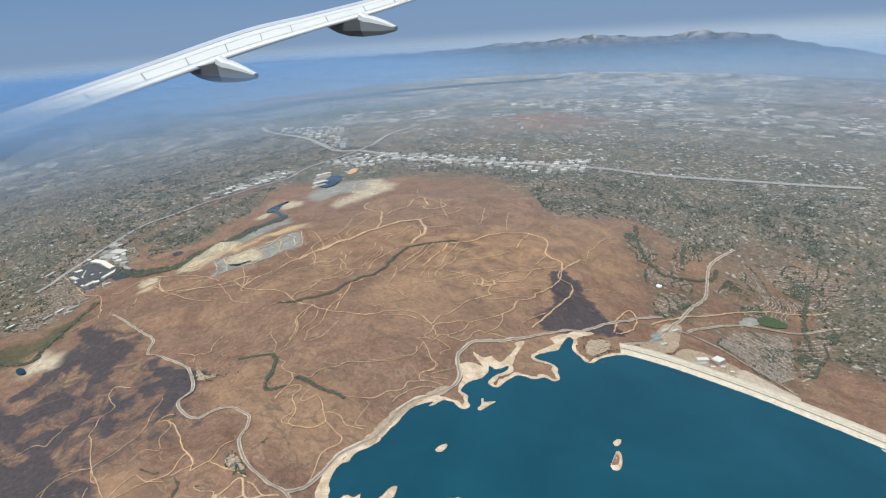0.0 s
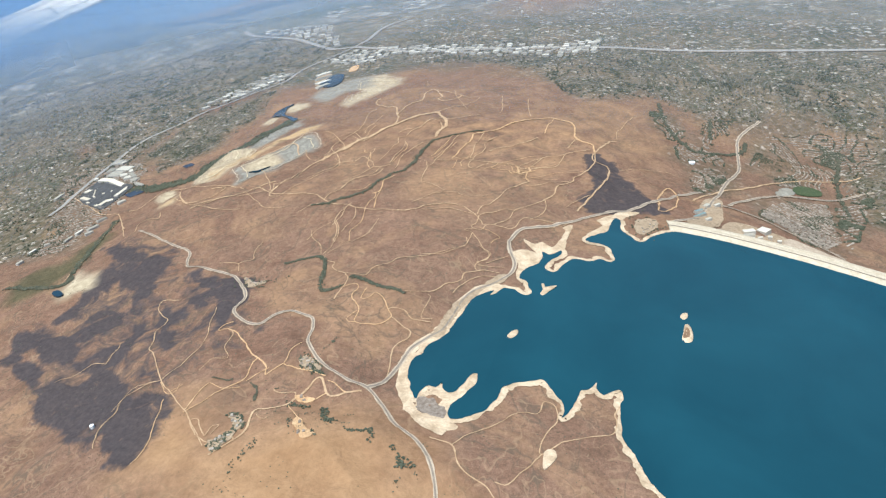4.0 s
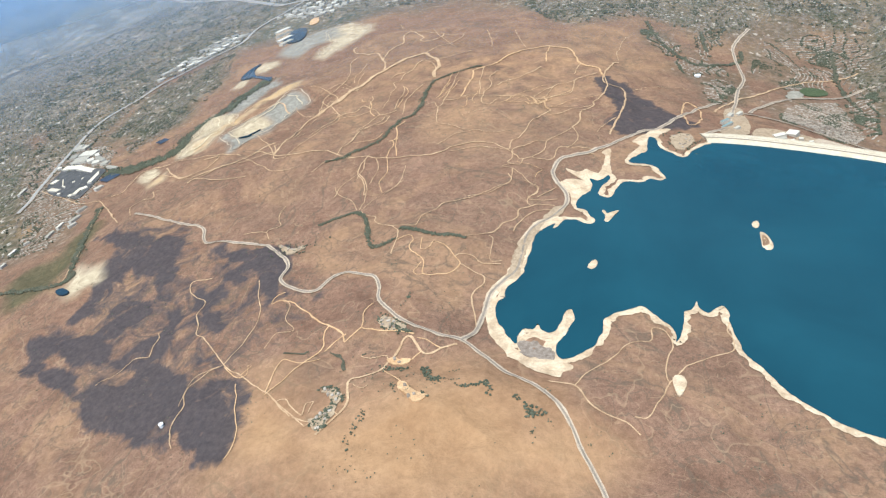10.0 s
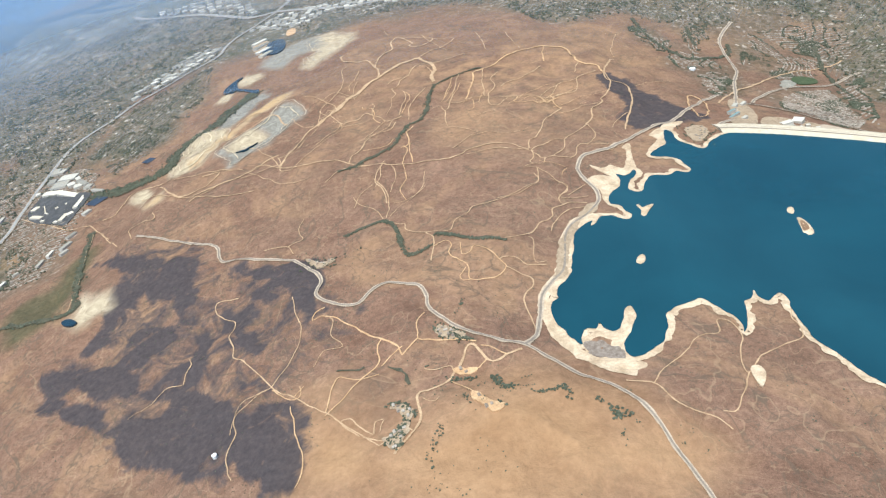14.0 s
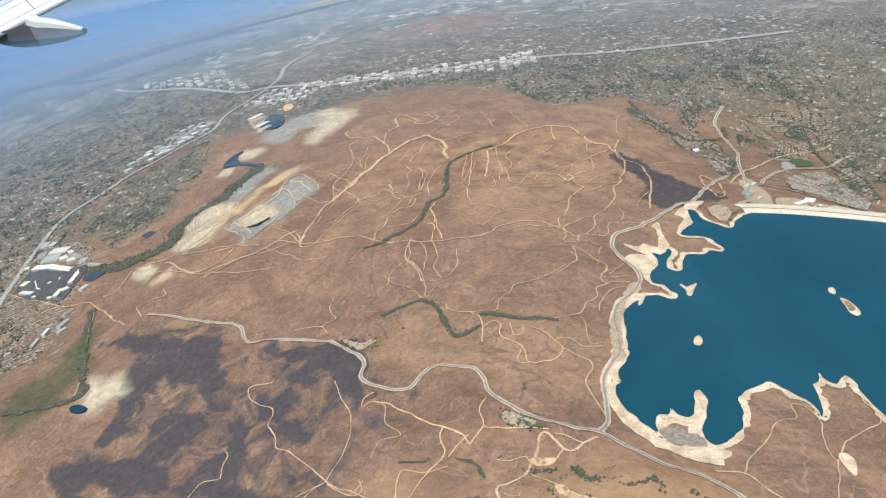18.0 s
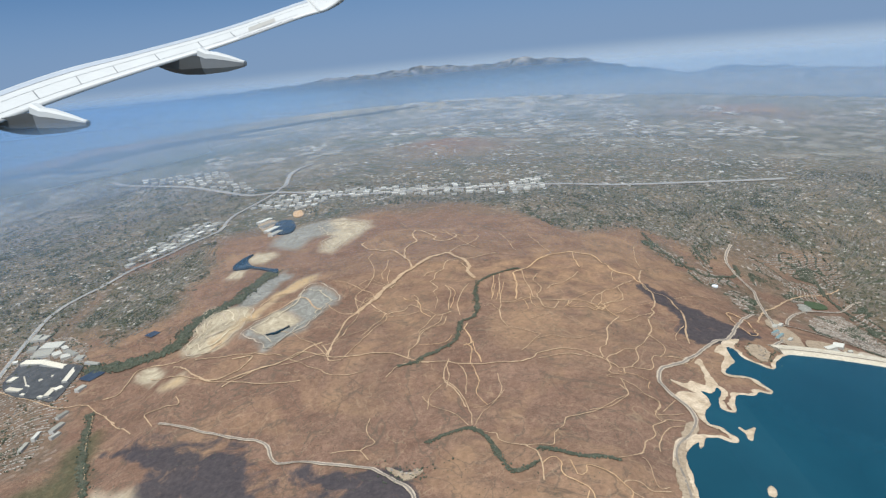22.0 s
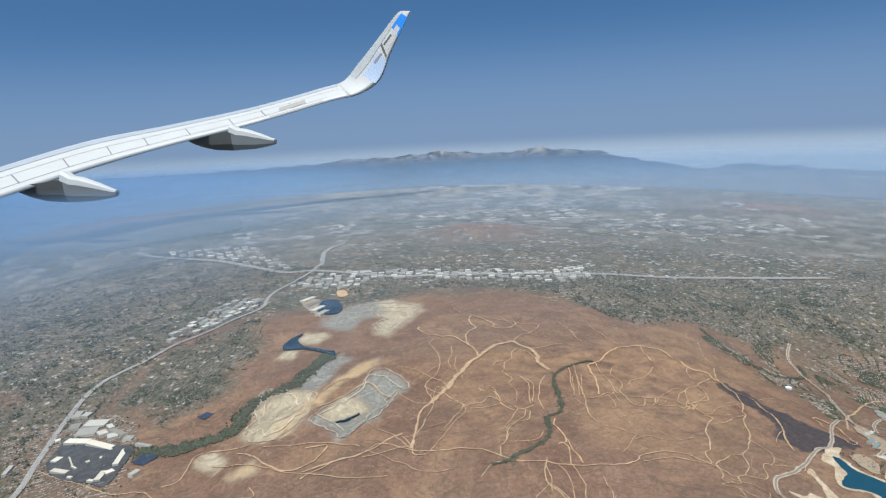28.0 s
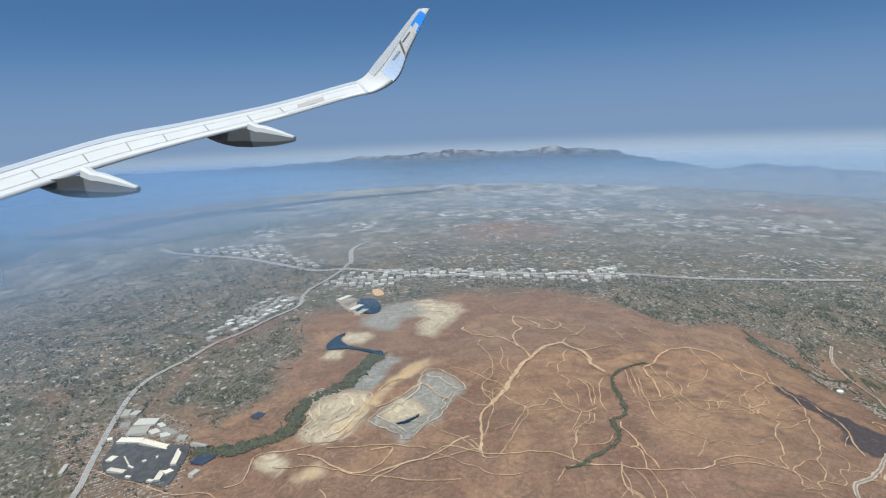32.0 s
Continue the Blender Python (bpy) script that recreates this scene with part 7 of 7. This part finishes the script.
def wing_point(k, chord, above=0.0):
    """A point on the upper skin: k along the span, chord from leading (0) to trailing edge (1)."""
    i = min(math.floor(k) + 1, len(WING_EDGES) - 2)
    f = k + 1 - i
    p = [WING_EDGES[min(max(i + q, 0), len(WING_EDGES) - 1)] for q in (-1, 0, 1, 2)]
    def glide(side):
        a, b, c, d = (Vector(q[side]) for q in p)
        return 0.5 * (2 * b + (c - a) * f + (2 * a - 5 * b + 4 * c - d) * f ** 2 + (3 * b - a - 3 * c + d) * f ** 3)
    return glide(0).lerp(glide(1), chord) + Vector((0, 0, above))


def skin(k, chord, lift_by=0.35):
    """A point just clear of the painted upper skin."""
    thick = (10.0 if k < 4.6 else 5.0) * (1 - 0.07 * k) * 0.35
    return wing_point(k, chord, lift_by + thick * float(np.interp(chord, [0, 0.03, 0.15, 0.45, 0.8, 1], [0, 0.4, 0.75, 0.85, 0.4, 0])))


def build_wing():
    wing = new("aircraft_wing")
    wing.location = WING_EDGES[1][1]
    inv = Matrix.Translation(-wing.location)
    def local(p):
        return tuple(inv @ Vector(p))
    stations = np.linspace(-1, 4.6, 48)
    tip = np.linspace(4.6, 9, 40)
    for name, ks, thick in (("wing_panel", stations, 10.0), ("winglet", tip, 5.0)):
        v, f = [], []
        prof = [(0.0, 0.0), (0.03, 0.4), (0.15, 0.75), (0.45, 0.85), (0.8, 0.4), (1.0, 0.0), (0.8, -0.5), (0.4, -0.9), (0.1, -0.6), (0.02, -0.3)]
        m = len(prof)
        for k in ks:
            t = thick * (1 - 0.07 * k)
            v += [local(wing_point(k, c, h * t * 0.35 if h > 0 else h * t)) for c, h in prof]
        for i in range(len(ks) - 1):
            f += [(i * m + j, i * m + (j + 1) % m, (i + 1) * m + (j + 1) % m, (i + 1) * m + j) for j in range(m)]
        f += [tuple(range(m))[::-1], tuple(range((len(ks) - 1) * m, len(ks) * m))]
        from_arrays(name, v, f, [M_WHITE], wing, smooth=True)
    def strip(name, a, b, width, mat, up=0.35):
        (k1, c1), (k2, c2) = a, b
        steps = 30
        v = []
        for i in range(steps + 1):
            k, c = k1 + (k2 - k1) * i / steps, c1 + (c2 - c1) * i / steps
            if abs(k2 - k1) > abs(c2 - c1):
                v += [local(skin(k, c + width * q, up)) for q in (-1, -0.33, 0.33, 1)]
            else:
                v += [local(skin(k + width * q, c, up)) for q in (-1, -0.33, 0.33, 1)]
        from_arrays(name, v, [(4 * i + q, 4 * i + q + 1, 4 * i + q + 5, 4 * i + q + 4) for i in range(steps) for q in range(3)], [mat], wing)
    strip("leading_slat", (-1.0, 0.12), (4.5, 0.11), 0.105, M_SLAT, 0.3)
    strip("panel_seam", (-1.0, 0.235), (4.5, 0.225), 0.005, M_SEAM)
    strip("panel_seam", (-1.0, 0.44), (4.4, 0.42), 0.004, M_SEAM)
    strip("panel_seam", (-1.0, 0.76), (4.0, 0.74), 0.005, M_SEAM)
    for k in (-0.7, -0.4, -0.05, 0.35, 0.8, 1.25, 1.7, 2.2, 2.7, 3.1, 3.45):
        strip("panel_seam", (k, 0.44), (k + 0.06, 0.76), 0.006, M_SEAM)
    strip("access_panel", (3.32, 0.64), (3.66, 0.60), 0.11, M_PLATE, 0.5)
    strip("panel_seam", (3.2, 0.86), (3.9, 0.86), 0.007, M_SEAM)
    strip("winglet_edge", (5.4, 0.16), (8.7, 0.16), 0.14, M_EDGE, 0.5)
    strip("panel_seam", (5.4, 0.31), (8.3, 0.31), 0.012, M_SEAM, 0.7)
    strip("cloud_decal", (5.75, 0.68), (6.7, 0.66), 0.27, M_CLOUD, 0.5)
    strip("blue_band", (7.55, 0.64), (8.35, 0.64), 0.32, M_BLUE, 0.6)
    strip("pale_decal", (6.95, 0.62), (7.75, 0.68), 0.16, M_FEATHER, 0.9)
    strip("grey_decal", (7.0, 0.47), (7.4, 0.54), 0.05, M_GREY_AND_SHADE, 1.2)
    strip("dark_bar", (6.95, 0.34), (6.8, 0.86), 0.045, M_GREY_AND_SHADE, 1.2)
    strip("grey_decal", (6.35, 0.50), (6.75, 0.58), 0.05, M_PALE_AND_SHADE, 0.9)
    for k in (5.9, 6.6, 7.2, 7.8, 8.6):
        p = wing_point(k, 1.0)
        q = p + Vector((6.5, -2.0, -0.4))
        u = Vector((0, 0.3, 0.45))
        from_arrays("static_wick", [local(c) for c in (p + u, p - u, p + Vector((0, -0.5, 0)), q)], [(0, 1, 2), (0, 3, 1), (1, 3, 2), (2, 3, 0)], [M_SEAM], wing)
    for front, tail, tall in FAIRINGS:
        a, z = Vector(front), Vector(tail)
        side = (z - a).cross(Vector((0, 0, 1))).normalized()
        def at(s, table):
            return float(np.interp(s, [q[0] for q in table], [q[1] for q in table]))
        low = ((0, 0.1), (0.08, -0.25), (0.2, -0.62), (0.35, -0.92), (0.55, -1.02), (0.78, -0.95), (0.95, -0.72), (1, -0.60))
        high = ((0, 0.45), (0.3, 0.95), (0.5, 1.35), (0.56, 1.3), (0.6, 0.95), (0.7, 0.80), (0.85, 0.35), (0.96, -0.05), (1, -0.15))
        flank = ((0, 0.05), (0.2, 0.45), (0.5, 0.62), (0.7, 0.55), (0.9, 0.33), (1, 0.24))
        # Shade is put into the side colours, darkest in front; tops stay white.
        for name, s0, s1, mat in (("flap_fairing", 0.0, 0.56, M_GREY_AND_SHADE), ("flap_fairing_tail", 0.56, 1.0, M_PALE_AND_SHADE), ("flap_fairing_top", 0.54, 1.0, M_WHITE)):
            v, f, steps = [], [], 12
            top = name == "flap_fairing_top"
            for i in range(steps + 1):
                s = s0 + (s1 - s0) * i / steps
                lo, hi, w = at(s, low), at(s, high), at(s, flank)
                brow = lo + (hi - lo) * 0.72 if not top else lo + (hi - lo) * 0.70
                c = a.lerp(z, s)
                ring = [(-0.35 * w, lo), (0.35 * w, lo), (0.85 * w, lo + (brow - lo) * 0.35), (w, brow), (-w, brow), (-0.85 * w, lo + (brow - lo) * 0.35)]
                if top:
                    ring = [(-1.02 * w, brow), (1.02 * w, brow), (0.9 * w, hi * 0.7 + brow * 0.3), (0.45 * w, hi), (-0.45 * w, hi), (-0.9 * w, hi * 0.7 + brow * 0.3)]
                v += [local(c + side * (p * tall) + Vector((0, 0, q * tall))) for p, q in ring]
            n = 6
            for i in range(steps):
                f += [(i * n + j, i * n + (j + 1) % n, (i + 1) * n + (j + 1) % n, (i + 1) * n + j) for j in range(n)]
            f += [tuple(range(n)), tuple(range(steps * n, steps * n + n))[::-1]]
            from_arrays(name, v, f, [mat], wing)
    return tagged(wing, "white airliner wing with shade-darkened flap fairings and upturned winglet", "aircraft wing")


build_wing()

# ---- haze, imitated by tinted sheets ----


def haze_sheet_material(levels, colour):
    """A tinted see-through sheet that imitates haze over the plain: density by height, none above the top level."""
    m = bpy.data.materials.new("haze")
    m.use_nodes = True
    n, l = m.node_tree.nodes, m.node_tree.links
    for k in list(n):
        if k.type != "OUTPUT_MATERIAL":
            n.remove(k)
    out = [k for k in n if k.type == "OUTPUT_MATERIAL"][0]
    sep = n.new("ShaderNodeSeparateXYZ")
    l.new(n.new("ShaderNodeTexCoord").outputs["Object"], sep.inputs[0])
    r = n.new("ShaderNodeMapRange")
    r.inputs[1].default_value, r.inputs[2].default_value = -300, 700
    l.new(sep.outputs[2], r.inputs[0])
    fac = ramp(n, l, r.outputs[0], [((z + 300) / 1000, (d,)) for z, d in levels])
    west = n.new("ShaderNodeMapRange")                       # the imitated haze is made denser to the west
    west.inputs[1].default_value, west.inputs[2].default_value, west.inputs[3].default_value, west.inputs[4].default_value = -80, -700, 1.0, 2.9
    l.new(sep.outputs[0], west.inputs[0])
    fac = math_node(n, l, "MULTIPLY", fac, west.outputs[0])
    clear, tinted, glow = n.new("ShaderNodeBsdfTransparent"), n.new("ShaderNodeBsdfDiffuse"), n.new("ShaderNodeBsdfTranslucent")
    west_tint = n.new("ShaderNodeMapRange")
    west_tint.inputs[1].default_value, west_tint.inputs[2].default_value = -120, -620
    l.new(sep.outputs[0], west_tint.inputs[0])
    shade = mixed(n, l, west_tint.outputs[0], colour, (0.45, 0.68, 0.97))
    l.new(shade, tinted.inputs[0])
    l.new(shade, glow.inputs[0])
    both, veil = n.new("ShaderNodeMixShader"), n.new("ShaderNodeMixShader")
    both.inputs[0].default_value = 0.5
    l.new(tinted.outputs[0], both.inputs[1]), l.new(glow.outputs[0], both.inputs[2])
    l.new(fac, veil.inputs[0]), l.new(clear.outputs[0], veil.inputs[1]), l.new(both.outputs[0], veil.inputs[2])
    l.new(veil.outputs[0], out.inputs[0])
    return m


def build_haze_sheet(radius, mid, levels, colour=(0.60, 0.745, 0.90)):
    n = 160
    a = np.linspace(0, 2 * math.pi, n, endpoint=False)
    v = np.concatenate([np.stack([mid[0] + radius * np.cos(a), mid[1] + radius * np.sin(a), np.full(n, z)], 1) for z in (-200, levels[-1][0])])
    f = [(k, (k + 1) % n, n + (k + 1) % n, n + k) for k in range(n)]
    return tagged(from_arrays("haze", v, f, [haze_sheet_material(levels, colour)], smooth=True), "thin blue see-through sheet standing in for haze", "haze", kind="stuff")


# Seven ring sheets put the haze into tinted layers, bluer farther out.
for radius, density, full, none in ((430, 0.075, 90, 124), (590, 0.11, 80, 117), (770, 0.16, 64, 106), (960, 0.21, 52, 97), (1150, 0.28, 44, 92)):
    build_haze_sheet(radius, (CX, CY), colour=(0.68, 0.755, 0.85) if radius < 900 else (0.56, 0.72, 0.90), levels=[(-12, 0.0), (34, density), (full + 1, density), (none, 0.0)])
build_haze_sheet(1500, (0, 0), [(2, 0.0), (36, 0.32), (56, 0.30), (94, 0.0)], (0.50, 0.69, 0.92))
build_haze_sheet(1612, (0, 0), [(-200, 0.3), (-50, 0.34), (0, 0.38), (24, 0.48), (48, 0.46), (70, 0.32), (98, 0.0)], (0.41, 0.64, 0.94))
